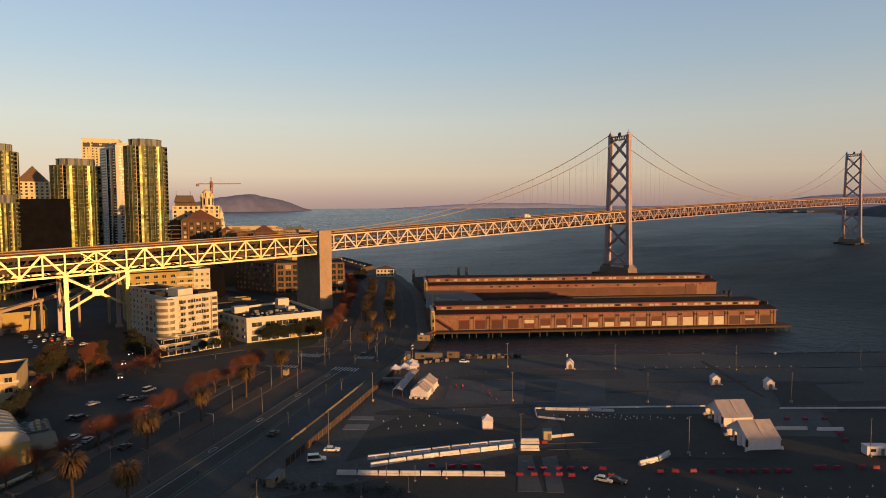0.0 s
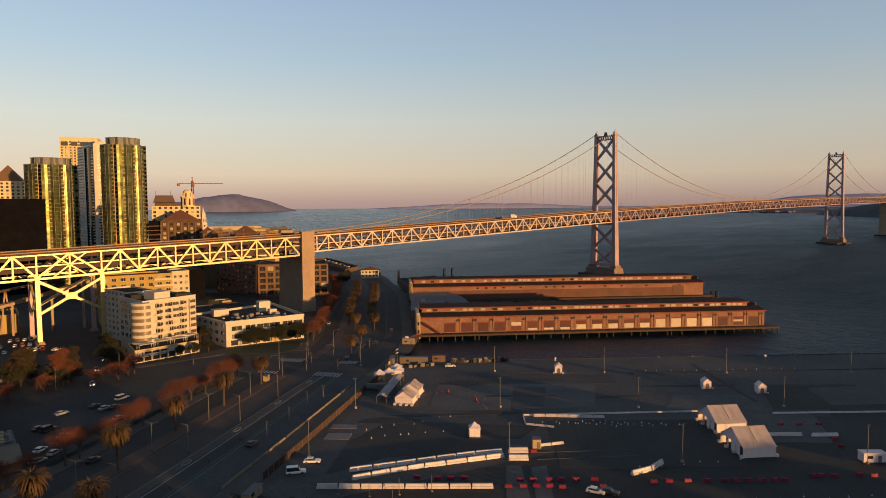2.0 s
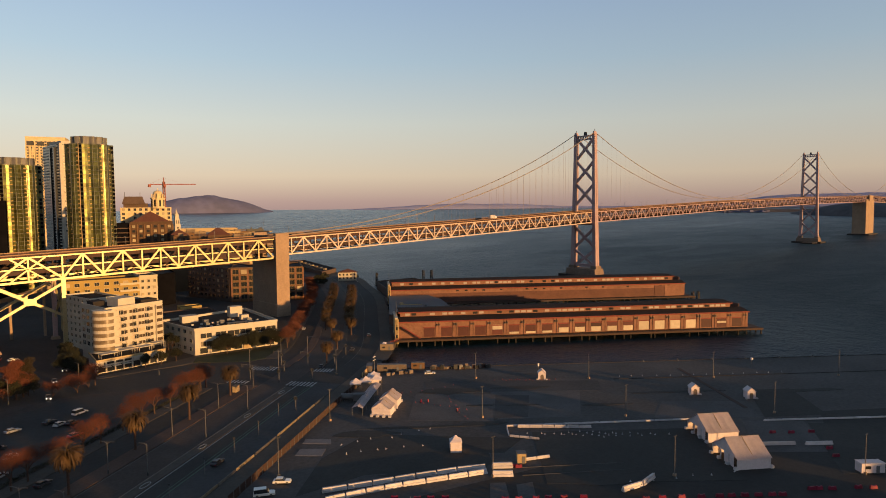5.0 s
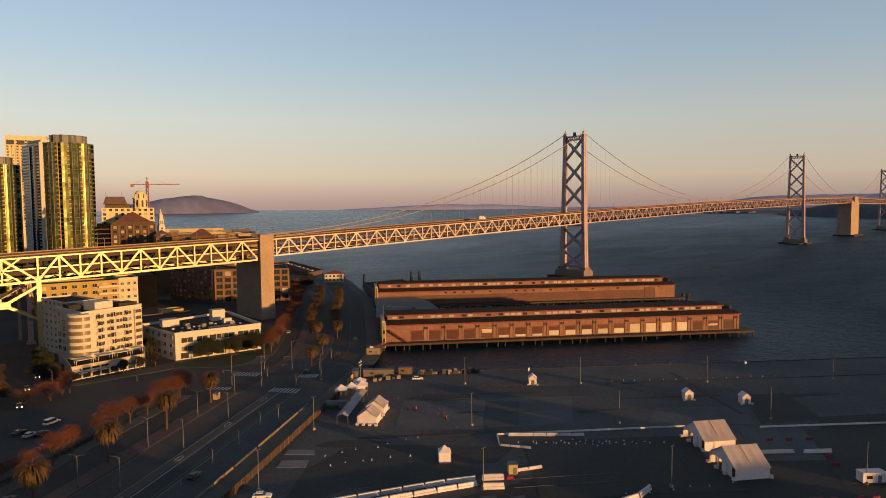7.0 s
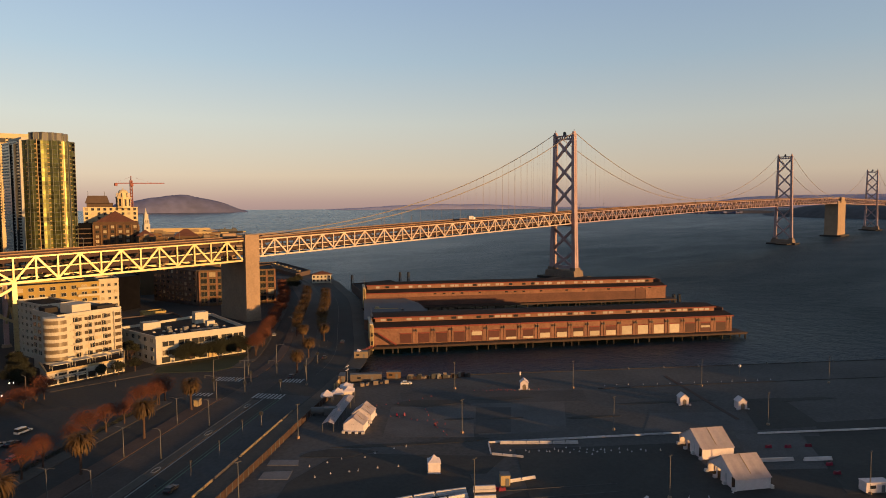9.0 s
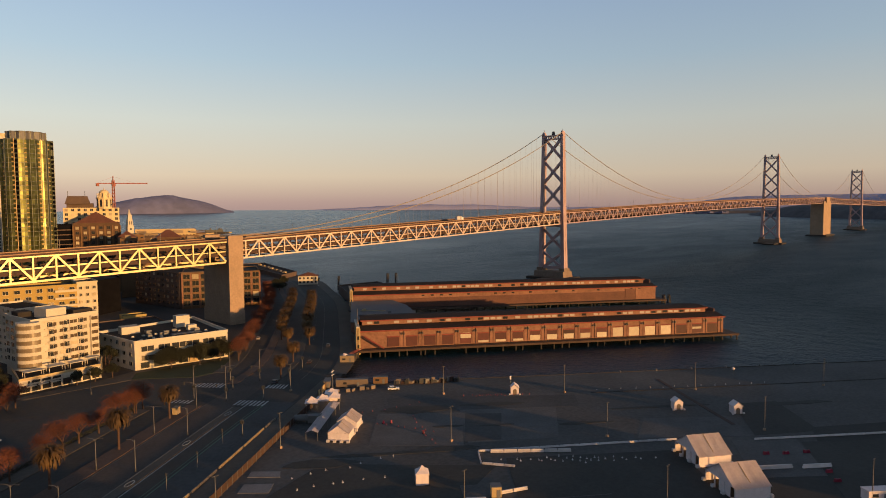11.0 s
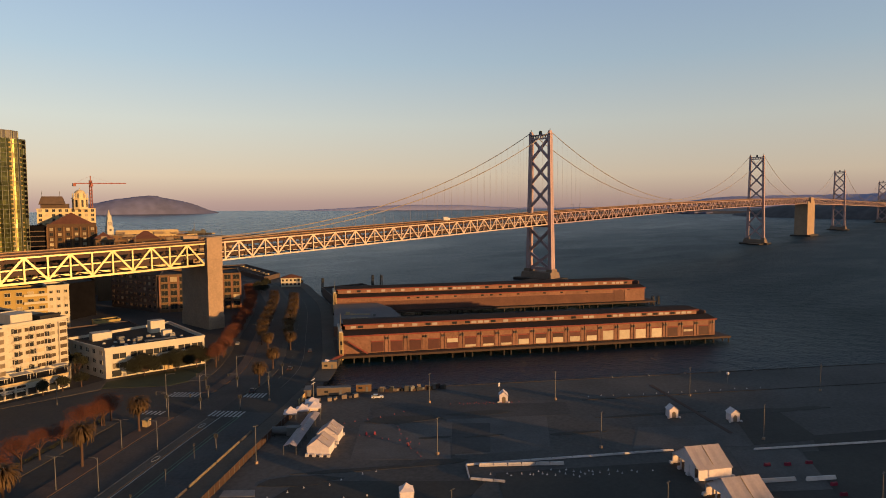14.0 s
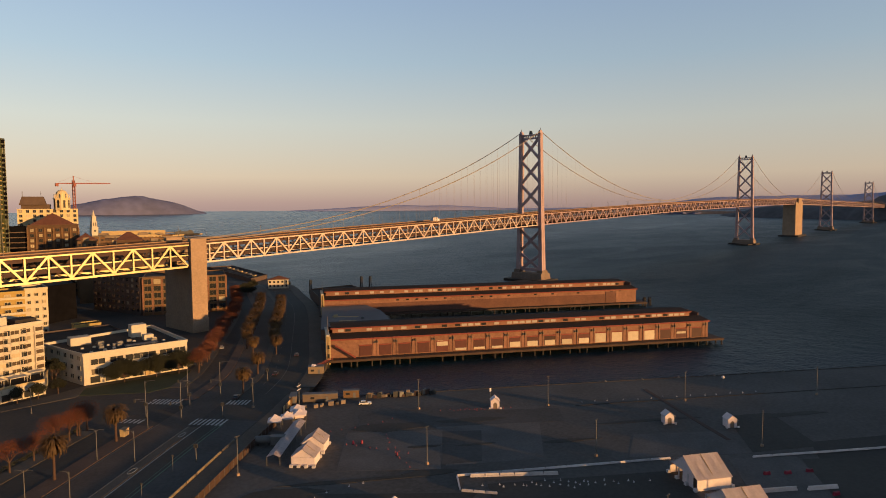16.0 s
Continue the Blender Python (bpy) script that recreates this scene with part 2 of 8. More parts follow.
BARRIER_R = mat("red_plastic_barrier", (0.164, 0.00574, 0.0287), 0.5, vary=0.2, scale=0.5, per_object=0.15)
METAL = mat("galvanised_steel", (0.1066, 0.105, 0.1066), 0.6, 0.2, vary=0.15)
DARKMETAL = mat("dark_metal", (0.05, 0.05, 0.05), 0.6, 0.3, vary=0.2)
CRANE_RED = mat("crane_red_paint", (0.1968, 0.0451, 0.0328), 0.6, vary=0.2)
RUBBER = mat("tyre_rubber", (0.02, 0.02, 0.02), 0.9, vary=0.2)
BARK = mat("bark", (0.06, 0.034, 0.025), 0.95, vary=0.3, scale=1.5, fine=8)
PALM_LEAF = mat("palm_frond", (0.0697, 0.03772, 0.01066), 0.75, vary=0.4, scale=0.6, per_object=0.2)
DRY_LEAF = mat("autumn_twigs", (0.1, 0.03, 0.014), 0.85, vary=0.35, scale=0.8, per_object=0.2)
GREEN_LEAF = mat("evergreen_leaf", (0.016, 0.017, 0.007), 0.8, vary=0.4, scale=0.8, per_object=0.2)
OLIVE_LEAF = mat("olive_brown_leaf", (0.02542, 0.01678, 0.005592), 0.8, vary=0.4, scale=0.5, per_object=0.2)
FENCE = mat("rust_fence_mesh", (0.0432, 0.02304, 0.01728), 0.85, vary=0.25, scale=0.3)
# distance haze put into the hill colours, the far ridge palest and bluest
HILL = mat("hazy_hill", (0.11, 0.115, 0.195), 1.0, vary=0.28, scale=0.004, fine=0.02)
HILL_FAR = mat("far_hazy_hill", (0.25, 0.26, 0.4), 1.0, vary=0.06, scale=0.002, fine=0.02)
ISLAND = mat("wooded_island", (0.07, 0.065, 0.07), 1.0, vary=0.3, scale=0.01, fine=0.05)


# ---- mesh helpers ----
def box(bm, c, s, rz=0.0, taper=1.0):
    """A box by its centre and size; taper shrinks its top."""
    m = Matrix.Translation(c) @ Matrix.Rotation(rz, 4, "Z")
    v = []
    for z in (-0.5, 0.5):
        k = taper if z > 0 else 1.0
        for x, y in ((-0.5, -0.5), (0.5, -0.5), (0.5, 0.5), (-0.5, 0.5)):
            v.append(bm.verts.new(m @ Vector((x * s[0] * k, y * s[1] * k, z * s[2]))))
    for f in ((3, 2, 1, 0), (4, 5, 6, 7), (0, 1, 5, 4), (1, 2, 6, 5), (2, 3, 7, 6), (3, 0, 4, 7)):
        bm.faces.new([v[i] for i in f])
    return bm


def beam(bm, a, b, w, h=None):
    """A straight member of section w by h from a to b."""
    a, b = Vector(a), Vector(b)
    d = b - a
    if d.length < 1e-6:
        return bm
    up = Vector((0, 0, 1)) if abs(d.normalized().z) < 0.98 else Vector((0, 1, 0))
    side = d.cross(up).normalized()
    top = side.cross(d).normalized()
    h = h or w
    v = [bm.verts.new(p + side * sx * w / 2 + top * sz * h / 2) for p in (a, b) for sx, sz in ((-1, -1), (1, -1), (1, 1), (-1, 1))]
    for f in ((0, 1, 2, 3), (7, 6, 5, 4), (0, 4, 5, 1), (1, 5, 6, 2), (2, 6, 7, 3), (3, 7, 4, 0)):
        bm.faces.new([v[i] for i in f])
    return bm


def tube(bm, pts, radii, n=8, cap=True):
    """A round member through points with a radius at each."""
    rings = []
    for i, p in enumerate(pts):
        p = Vector(p)
        d = (Vector(pts[min(i + 1, len(pts) - 1)]) - Vector(pts[max(i - 1, 0)])).normalized()
        up = Vector((0, 0, 1)) if abs(d.z) < 0.95 else Vector((1, 0, 0))
        s = d.cross(up).normalized()
        t = s.cross(d).normalized()
        rings.append([bm.verts.new(p + (s * math.cos(a) + t * math.sin(a)) * radii[i]) for a in (2 * math.pi * k / n for k in range(n))])
    for r0, r1 in zip(rings, rings[1:]):
        for k in range(n):
            bm.faces.new((r0[k], r0[(k + 1) % n], r1[(k + 1) % n], r1[k]))
    if cap:
        bm.faces.new(rings[0][::-1])
        bm.faces.new(rings[-1])
    return bm


def prism(bm, poly, z0, z1):
    """A plan outline raised from z0 to z1."""
    area = sum(poly[i][0] * poly[(i + 1) % len(poly)][1] - poly[(i + 1) % len(poly)][0] * poly[i][1] for i in range(len(poly)))
    if area < 0:
        poly = poly[::-1]
    lo = [bm.verts.new((x, y, z0)) for x, y in poly]
    hi = [bm.verts.new((x, y, z1)) for x, y in poly]
    bm.faces.new(hi)
    bm.faces.new(lo[::-1])
    for i in range(len(poly)):
        j = (i + 1) % len(poly)
        bm.faces.new((lo[i], lo[j], hi[j], hi[i]))
    return bm


def mesh_of(bm, material, name="mesh", smooth=False):
    bmesh.ops.recalc_face_normals(bm, faces=bm.faces[:]) if len(bm.faces) < 20000 else None
    me = bpy.data.meshes.new(name)
    bm.to_mesh(me)
    bm.free()
    me.materials.append(material)
    if smooth:
        me.polygons.foreach_set("use_smooth", [True] * len(me.polygons))
    return me


def part(name, bm, material, parent, label="", smooth=False):
    """One mesh object under a thing or a part; bm may be a finished mesh that several share."""
    me = bm if isinstance(bm, bpy.types.Mesh) else mesh_of(bm, material, name, smooth)
    ob = new(name, me)
    ob.parent = parent
    if label:
        tagged(ob, label)
    return ob


def solid(name, bm, material, label, category, kind="", group="", smooth=False):
    """A top-level thing of one mesh."""
    return tagged(new(name, mesh_of(bm, material, name, smooth)), label, category, group, kind)


def thing(name, label, category, group="", at=(0, 0, 0), rz=0.0, kind=""):
    ob = new(name)
    ob.empty_display_size = 0.5
    ob.matrix_basis = Matrix.Translation(at) @ Matrix.Rotation(rz, 4, "Z")
    return tagged(ob, label, category, group, kind)


def bmn():
    return bmesh.new()


def put(ob, x, y, z=0.0, rz=0.0):
    """Sets a part's place under its parent."""
    ob.matrix_basis = Matrix.Translation((x, y, z)) @ Matrix.Rotation(rz, 4, "Z")
    return ob


def lerp_table(rows, x):
    """Smooth-free linear reading of a table of (x, value)."""
    for (x0, v0), (x1, v1) in zip(rows, rows[1:]):
        if x <= x1:
            return v0 + (v1 - v0) * (x - x0) / (x1 - x0)
    return rows[-1][1]


GZ = 3.5   # height of the quay above the water

# ---- water and ground ----
def sea_height(r):
    """The far bay lifts towards the eye's horizon."""
    return lerp_table([(0, 0), (700, 0.3), (1300, 5), (2000, 10), (2700, 15), (3300, 24), (4100, 45), (4900, 69), (9000, 69)], r)


bm = bmn()
rings = [0, 60, 150, 300, 500, 700, 1000, 1300, 1650, 2000, 2350, 2700, 2900, 3200, 3500, 3800, 4100, 4400, 4700, 4900, 6500, 9000]
prev = None
for r in rings:
    ring = [bm.verts.new((-200 + r * math.cos(a), -380 + r * math.sin(a), sea_height(r))) for a in (2 * math.pi * k / 96 for k in range(96))] if r else [bm.verts.new((-200, -380, 0))]
    if prev:
        for k in range(96):
            if len(prev) == 1:
                bm.faces.new((prev[0], ring[k], ring[(k + 1) % 96]))
            else:
                bm.faces.new((prev[k], ring[k], ring[(k + 1) % 96], prev[(k + 1) % 96]))
    prev = ring
solid("water", bm, WATER, "dark blue-grey bay water with small wind ripples", "water", "structure")

SHORE = [(-2600, -2030), (-300, -345), (-147, -241), (-46, -166), (-24, -144), (-2, -124), (40, -62), (92, 14), (128, 82), (168, 168), (205, 330), (240, 600),
         (330, 860), (520, 1200), (640, 1430), (600, 1700), (500, 2100), (-200, 2500), (-2600, 2500)]
solid("ground", prism(bmn(), SHORE, -4, GZ), GROUND, "dark asphalt and paved city ground along the waterfront", "ground", "structure")

LU, LV = Vector((0.783, -0.622)), Vector((-0.622, -0.783))
LOT0 = Vector((-46, -166))


def lot(a, b):
    """A place on the parking pier: a metres out along its north edge, b metres in from that edge."""
    p = LOT0 + LU * a + LV * b
    return (p.x, p.y)


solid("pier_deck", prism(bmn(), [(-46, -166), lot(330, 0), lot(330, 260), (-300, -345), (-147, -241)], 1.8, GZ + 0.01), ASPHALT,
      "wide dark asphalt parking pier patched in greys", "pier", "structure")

# ---- the bridge ----
DECK = [(-460, 42.0), (-190, 49.6), (-130, 51.4), (-11, 54.8), (0, 55.2), (354, 68.6), (700, 79.5), (1058, 87.0), (1412, 91.0), (1766, 88.5), (2470, 83.0), (2860, 78)]
W_Y = 10.5      # half the distance between the trusses


def top_z(x):
    return lerp_table(DECK, x)


def depth(x):
    return 13.6 if x < -5 else 11.6


bridge = thing("suspension_bridge", "silver-painted double-deck steel suspension bridge over the bay", "bridge")


def strip(xs, y0, y1, dz, h):
    """A slab that follows the deck's rise."""
    bm = bmn()
    rows = [[bm.verts.new((x, y, top_z(x) + dz + k)) for y in (y0, y1) for k in (0, h)] for x in xs]
    for a, b in zip(rows, rows[1:]):
        for i, j in ((0, 1), (1, 3), (3, 2), (2, 0)):
            bm.faces.new((a[i], a[j], b[j], b[i]))
    for r in (rows[0], rows[-1]):
        bm.faces.new((r[0], r[1], r[3], r[2]))
    return bm


XS = [x for x, z in DECK]
LAND_XS, MID_XS, SPAN_XS = [x for x in XS if x <= 0], [0, 354], [x for x in XS if x >= 354]
part("upper_deck", strip(XS, -W_Y + 0.4, W_Y - 0.4, -0.9, 0.8), ASPHALT_NEW, bridge, "upper roadway deck")
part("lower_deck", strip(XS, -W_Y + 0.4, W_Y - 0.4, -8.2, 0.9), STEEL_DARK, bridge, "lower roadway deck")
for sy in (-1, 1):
    # gold, pink and dull tints stand in for sunlight weakening along the bridge
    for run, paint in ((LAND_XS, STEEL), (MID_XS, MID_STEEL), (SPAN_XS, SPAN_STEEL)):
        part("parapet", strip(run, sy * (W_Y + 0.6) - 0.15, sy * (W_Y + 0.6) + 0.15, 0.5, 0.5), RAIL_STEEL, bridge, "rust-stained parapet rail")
        # the north lower parapet gets the painted-shade red
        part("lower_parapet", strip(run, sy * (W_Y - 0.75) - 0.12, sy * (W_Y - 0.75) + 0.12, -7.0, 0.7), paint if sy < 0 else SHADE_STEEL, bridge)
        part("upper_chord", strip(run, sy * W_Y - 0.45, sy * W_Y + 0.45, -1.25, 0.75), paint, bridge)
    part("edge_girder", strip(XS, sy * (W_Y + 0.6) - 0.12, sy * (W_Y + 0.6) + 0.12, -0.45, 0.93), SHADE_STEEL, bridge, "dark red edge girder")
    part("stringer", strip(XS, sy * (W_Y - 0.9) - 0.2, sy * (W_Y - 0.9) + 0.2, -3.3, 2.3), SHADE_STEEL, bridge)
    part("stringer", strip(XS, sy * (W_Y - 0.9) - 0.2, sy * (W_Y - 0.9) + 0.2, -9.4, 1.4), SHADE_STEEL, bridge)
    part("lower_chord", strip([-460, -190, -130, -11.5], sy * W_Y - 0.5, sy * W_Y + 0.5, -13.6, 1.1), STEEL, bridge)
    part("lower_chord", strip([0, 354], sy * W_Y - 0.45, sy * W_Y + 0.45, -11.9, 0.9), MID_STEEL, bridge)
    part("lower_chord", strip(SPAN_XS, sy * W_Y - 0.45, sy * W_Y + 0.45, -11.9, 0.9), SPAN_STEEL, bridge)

# web members: bottom joints every panel, diagonals up to the middles, posts at both
LAND_NODES = [-11.3 - 20.1 * k for k in range(6)] + [-131.0, -161.2] + [-181.6 - 20.1 * k for k in range(13)]
far_bm = {-1: bmn(), 1: bmn()}


def web(sy, x0, xm, x1, bottom, w, single):
    """Two diagonals that rise from the bottom joints x0 and x1 to the top joint xm, and the posts."""
    y = sy * W_Y
    lo, hi = -bottom + 0.4, -0.8
    for kind, a, b, ww in (("diagonal", (x0, y, top_z(x0) + lo), (xm, y, top_z(xm) + hi), w), ("diagonal", (x1, y, top_z(x1) + lo), (xm, y, top_z(xm) + hi), w),
                           ("post", (xm, y, top_z(xm) + lo), (xm, y, top_z(xm) + hi), w * 0.62), ("post", (x0, y, top_z(x0) + lo), (x0, y, top_z(x0) + hi), w * 0.62)):
        if single:
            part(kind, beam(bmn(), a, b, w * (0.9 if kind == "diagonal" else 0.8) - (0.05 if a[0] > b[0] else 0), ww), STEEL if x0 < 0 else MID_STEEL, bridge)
        else:
            beam(far_bm[sy], a, b, w * (1 if sy < 0 else 0.75) * (0.9 if kind == "diagonal" else 0.8) - (0.05 if a[0] > b[0] else 0), ww)


for sy in (-1, 1):
    for x1, x0 in zip(LAND_NODES, LAND_NODES[1:]):
        web(sy, x0, (x0 + x1) / 2, x1, 13.0, 1.02, sy < 0 and x0 > -300)
        if -162 < x0 < -160:   # the short braced panel over the bent
            y = sy * W_Y
            for q in ((x0 + 7.5, x1 - 7.5), (x1 - 7.5, x0 + 7.5)):
                part("brace", beam(bmn(), (q[0], y, top_z(q[0]) - 12.6), (q[1], y, top_z(q[1]) - 1.2), 0.7, 0.7), STEEL, bridge)
    x = 2.0
    while x < 2800:
        web(sy, x, x + 9.15, x + 18.3, 11.4, 0.95, sy < 0 and x < 345)
        x += 18.3
    # north web darkened throughout, shade of the decks put into its colour
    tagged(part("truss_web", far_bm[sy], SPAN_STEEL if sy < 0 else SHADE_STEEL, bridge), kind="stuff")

# floor beams and sway frames under the decks
bm = bmn()
x = -455
while x < 1400:
    for dz in (-1.7, -8.6):
        beam(bm, (x, -W_Y, top_z(x) + dz), (x, W_Y, top_z(x) + dz), 0.5, 1.2)
    beam(bm, (x, -W_Y, top_z(x) - depth(x) + 0.7), (x, W_Y, top_z(x) - depth(x) + 0.7), 0.5, 0.6)
    x += 9.6
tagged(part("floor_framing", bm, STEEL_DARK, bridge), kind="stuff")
x = -450
while x < 1400:
    for sy in (-1, 1):
        bm = beam(bmn(), (x, sy * (W_Y + 0.5), top_z(x) + 0.5), (x, sy * (W_Y + 0.5), top_z(x) + 6.5), 0.16)
        beam(bm, (x, sy * (W_Y + 0.5), top_z(x) + 6.5), (x, sy * (W_Y - 2.5), top_z(x) + 6.9), 0.14)
        part("lamp_post", bm, METAL, bridge)
    x += 50

# steel bents of the landward spans
for bx in (-161.2, -131.0, -255.0, -285.0):
    z = top_z(bx) - 13.4
    for sy in (-1, 1):
        # north legs take the dull tint, shade put into their paint
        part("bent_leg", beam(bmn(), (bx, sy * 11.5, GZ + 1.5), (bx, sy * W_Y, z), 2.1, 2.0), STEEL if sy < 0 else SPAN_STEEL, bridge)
        part("bent_footing", box(bmn(), (bx, sy * 11.5, GZ + 0.7), (4.2, 4.2, 1.6), 0, 0.8), CONCRETE, bridge)
    part("bent_strut", beam(bmn(), (bx, -W_Y, z - 1), (bx, W_Y, z - 1), 1.2, 1.4), STEEL, bridge)
    part("bent_brace", beam(bmn(), (bx, -11, GZ + 12), (bx, 11, z - 2), 0.9, 0.9), STEEL, bridge)
    part("bent_brace", beam(bmn(), (bx, 11, GZ + 12), (bx, -11, z - 2), 0.9, 0.9), STEEL, bridge)
for a, b in ((-161.2, -131.0), (-285.0, -255.0)):
    for sy in (-1, 1):
        zt, zb = top_z(a) - 14.2, top_z(a) - 31.5
        part("bent_brace", beam(bmn(), (a, sy * 11, zb), (b, sy * 11, zt), 1.3, 1.3), STEEL, bridge)
        part("bent_brace", beam(bmn(), (a, sy * 11, zt), (b, sy * 11, zb), 1.2, 1.3), STEEL, bridge)
        part("gusset", box(bmn(), ((a + b) / 2, sy * 11, (zt + zb) / 2), (5.5, 1.6, 3.4)), STEEL, bridge)

# concrete land pier at the shore end of the suspended span
pier = part("land_pier", prism(bmn(), [(-10.3, -12.4), (-1.0, -12.4), (-1.0, 20.5), (-10.3, 20.5)], GZ, top_z(-5) - 14.2), CONCRETE, bridge, "tall concrete pier")
for y0, y1 in ((-12.6, -9.3), (17.0, 20.5)):
    bm = bmn()
    prism(bm, [(-10.4, y0), (-0.9, y0), (-0.9, y1), (-10.4, y1)], top_z(-5) - 14.2, 57.3)
    for k in range(3):
        prism(bm, [(-10.6, y0 - 0.2), (-0.7, y0 - 0.2), (-0.7, y1 + 0.2), (-10.6, y1 + 0.2)], 57.2 - k * 6.5, 57.6 - k * 6.5)
    part("pylon", bm, CONCRETE, pier)
bm = bmn()
part("pier_base", prism(bm, [(-10.7, -12.8), (-0.8, -12.8), (-0.8, 20.9), (-10.7, 20.9)], GZ, 11.5), CONCRETE, pier)
for k in range(5):
    part("band", prism(bmn(), [(-10.45, -12.55), (-0.85, -12.55), (-0.85, 20.65), (-10.45, 20.65)], 15 + k * 5.2, 15.25 + k * 5.2), CONCRETE, pier)
part("pier_flagpole", tube(bmn(), [(-2, 19, 57), (-2, 19, 67)], [0.18, 0.1]), METAL, pier)


def tower(x, top, base_half, deck_z, up_x, down_x):
    """A braced two-legged steel tower on its concrete base."""
    sea = sea_height(math.hypot(x + 200, 380))
    tw = part("tower", box(bmn(), (x, 0, sea + 4.5), (17, 2 * base_half + 10, 8), 0, 0.93), BASE_STONE, bridge, "steel tower with crossed braces")
    part("fender", box(bmn(), (x, 0, sea + 0.8), (28, 2 * base_half + 20, 3.4)), FENDER, tw, "dark timber fender")

    part("landing_stage", box(bmn(), (x - 27, -9, sea + 1.3), (30, 20, 1.8)), FENDER, tw, "dark timber landing stage")
    for q in range(6):
        part("stage_post", box(bmn(), (x - 40 + q * 5.4, -18.4, sea + 2.9), (0.5, 0.5, 1.8)), FENDER, tw)

    def leg_y(z):
        k = (z - 8) / (top - 8)
        return base_half + (11.2 - base_half) * min(1.0, k * 1.15)

    for sy in (-1, 1):
        levels = [8, 30, deck_z, 110, top - 6, top - 1]
        for dx, name in ((-1, "leg_cell"), (1, "leg_cell"), (0, "leg_web")):   # two cells with a shallow reveal between
            bm = bmn()
            rows = []
            for z in levels:
                w = 6.6 - 2.2 * (z / top)
                hx, hy = (w * 0.24, w * 0.33) if dx else (w * 0.2, w * 0.27)
                rows.append([bm.verts.new((x + dx * w * 0.27 + ex * hx, sy * leg_y(z) + ey * hy, z - (0 if dx else 0.3))) for ex, ey in ((-1, -1), (1, -1), (1, 1), (-1, 1))])
            for r0, r1 in zip(rows, rows[1:]):
                for i in range(4):
                    j = (i + 1) % 4
                    bm.faces.new((r0[i], r0[j], r1[j], r1[i]))
            bm.faces.new(rows[-1])
            part(name, bm, SPAN_STEEL, tw)
        part("pedestal", box(bmn(), (x, sy * base_half, sea + 7), (11, 7.5, 9), 0, 0.85), BASE_STONE, tw)
        part("cable_saddle", box(bmn(), (x, sy * 11.2, top + 0.6), (5.5, 2.4, 3.2), 0, 0.6), SPAN_STEEL, tw)
        part("beacon", tube(bmn(), [(x, sy * 11.2, top + 2), (x, sy * 11.2, top + 4.4)], [0.35, 0.25], 6), DARKMETAL, tw)
    for zc, half in up_x + down_x:
        a, b = leg_y(zc - half), leg_y(zc + half)
        for s in (-1, 1):
            part("cross_brace", beam(bmn(), (x, -s * a, zc - half), (x, s * b, zc + half), 2.0 - 0.06 * s, 2.4), SPAN_STEEL, tw)
        part("brace_hub", box(bmn(), (x, 0, zc), (2.4, 4.4, 4.0)), SPAN_STEEL, tw)
    for z, h in ((top - 2.0, 1.2), (top - 5.4, 1.4), (deck_z - 13.5, 2.0), (12, 3.0)):
        part("strut", beam(bmn(), (x, -leg_y(z), z), (x, leg_y(z), z), 3.2, h), SPAN_STEEL, tw)
    for k in range(-3, 4):
        part("top_post", beam(bmn(), (x, k * 2.8, top - 5.2), (x, k * 2.8, top - 1.8), 1.2, 1.0), SPAN_STEEL, tw)
    part("top_house", box(bmn(), (x, 0, top + 0.5), (2.4, 3.0, 3.6), 0, 0.7), DARKMETAL, tw)
    return tw


tower(354, 148.6, 13.6, 68.6, [(133.2, 11.8), (109.6, 11.8), (86.0, 11.8)], [(41, 11.5), (19.5, 9)])
tower(1058, 165.2, 14.0, 87.0, [(146.5, 12.6), (121.3, 12.6), (97.5, 11.2)], [(56, 14), (29, 13)])
tower(1766, 166.0, 14.0, 88.5, [(147.0, 12.6), (121.8, 12.6), (98, 11.2)], [(56, 14), (29, 13)])
tower(2470, 157.5, 13.6, 83.0, [(138.5, 12.6), (113.3, 12.6), (92, 9)], [(52, 14), (26, 12)])

# mid-bay anchorage
anc = part("anchorage", box(bmn(), (1412, 0, 44), (64, 26, 80), 0, 0.985), CONCRETE, bridge, "massive concrete mid-bay anchorage")
for sy in (-1, 1):
    part("anchorage_pylon", box(bmn(), (1412, sy * 12.6, 87), (30, 4.2, 12)), CONCRETE, anc)
part("anchorage_base", box(bmn(), (1412, 0, 8), (76, 42, 5), 0, 0.95), FENDER, anc, "dark fender")

# main cables and suspenders
SPANS = [((2, 56.5), (354, 150), 0.36), ((354, 150), (1058, 166.5), 0.0), ((1058, 166.5), (1404, 92), 0.36), ((1420, 92), (1766, 167), 0.36), ((1766, 167), (2470, 158.5), 0.0), ((2470, 158.5), (2815, 82), 0.36)]


def cable_z(span, x):
    (x0, z0), (x1, z1), side = span
    k = (x - x0) / (x1 - x0)
    sag = 75.0 if side == 0.0 else 20.0
    return z0 + (z1 - z0) * k - 4 * sag * k * (1 - k)


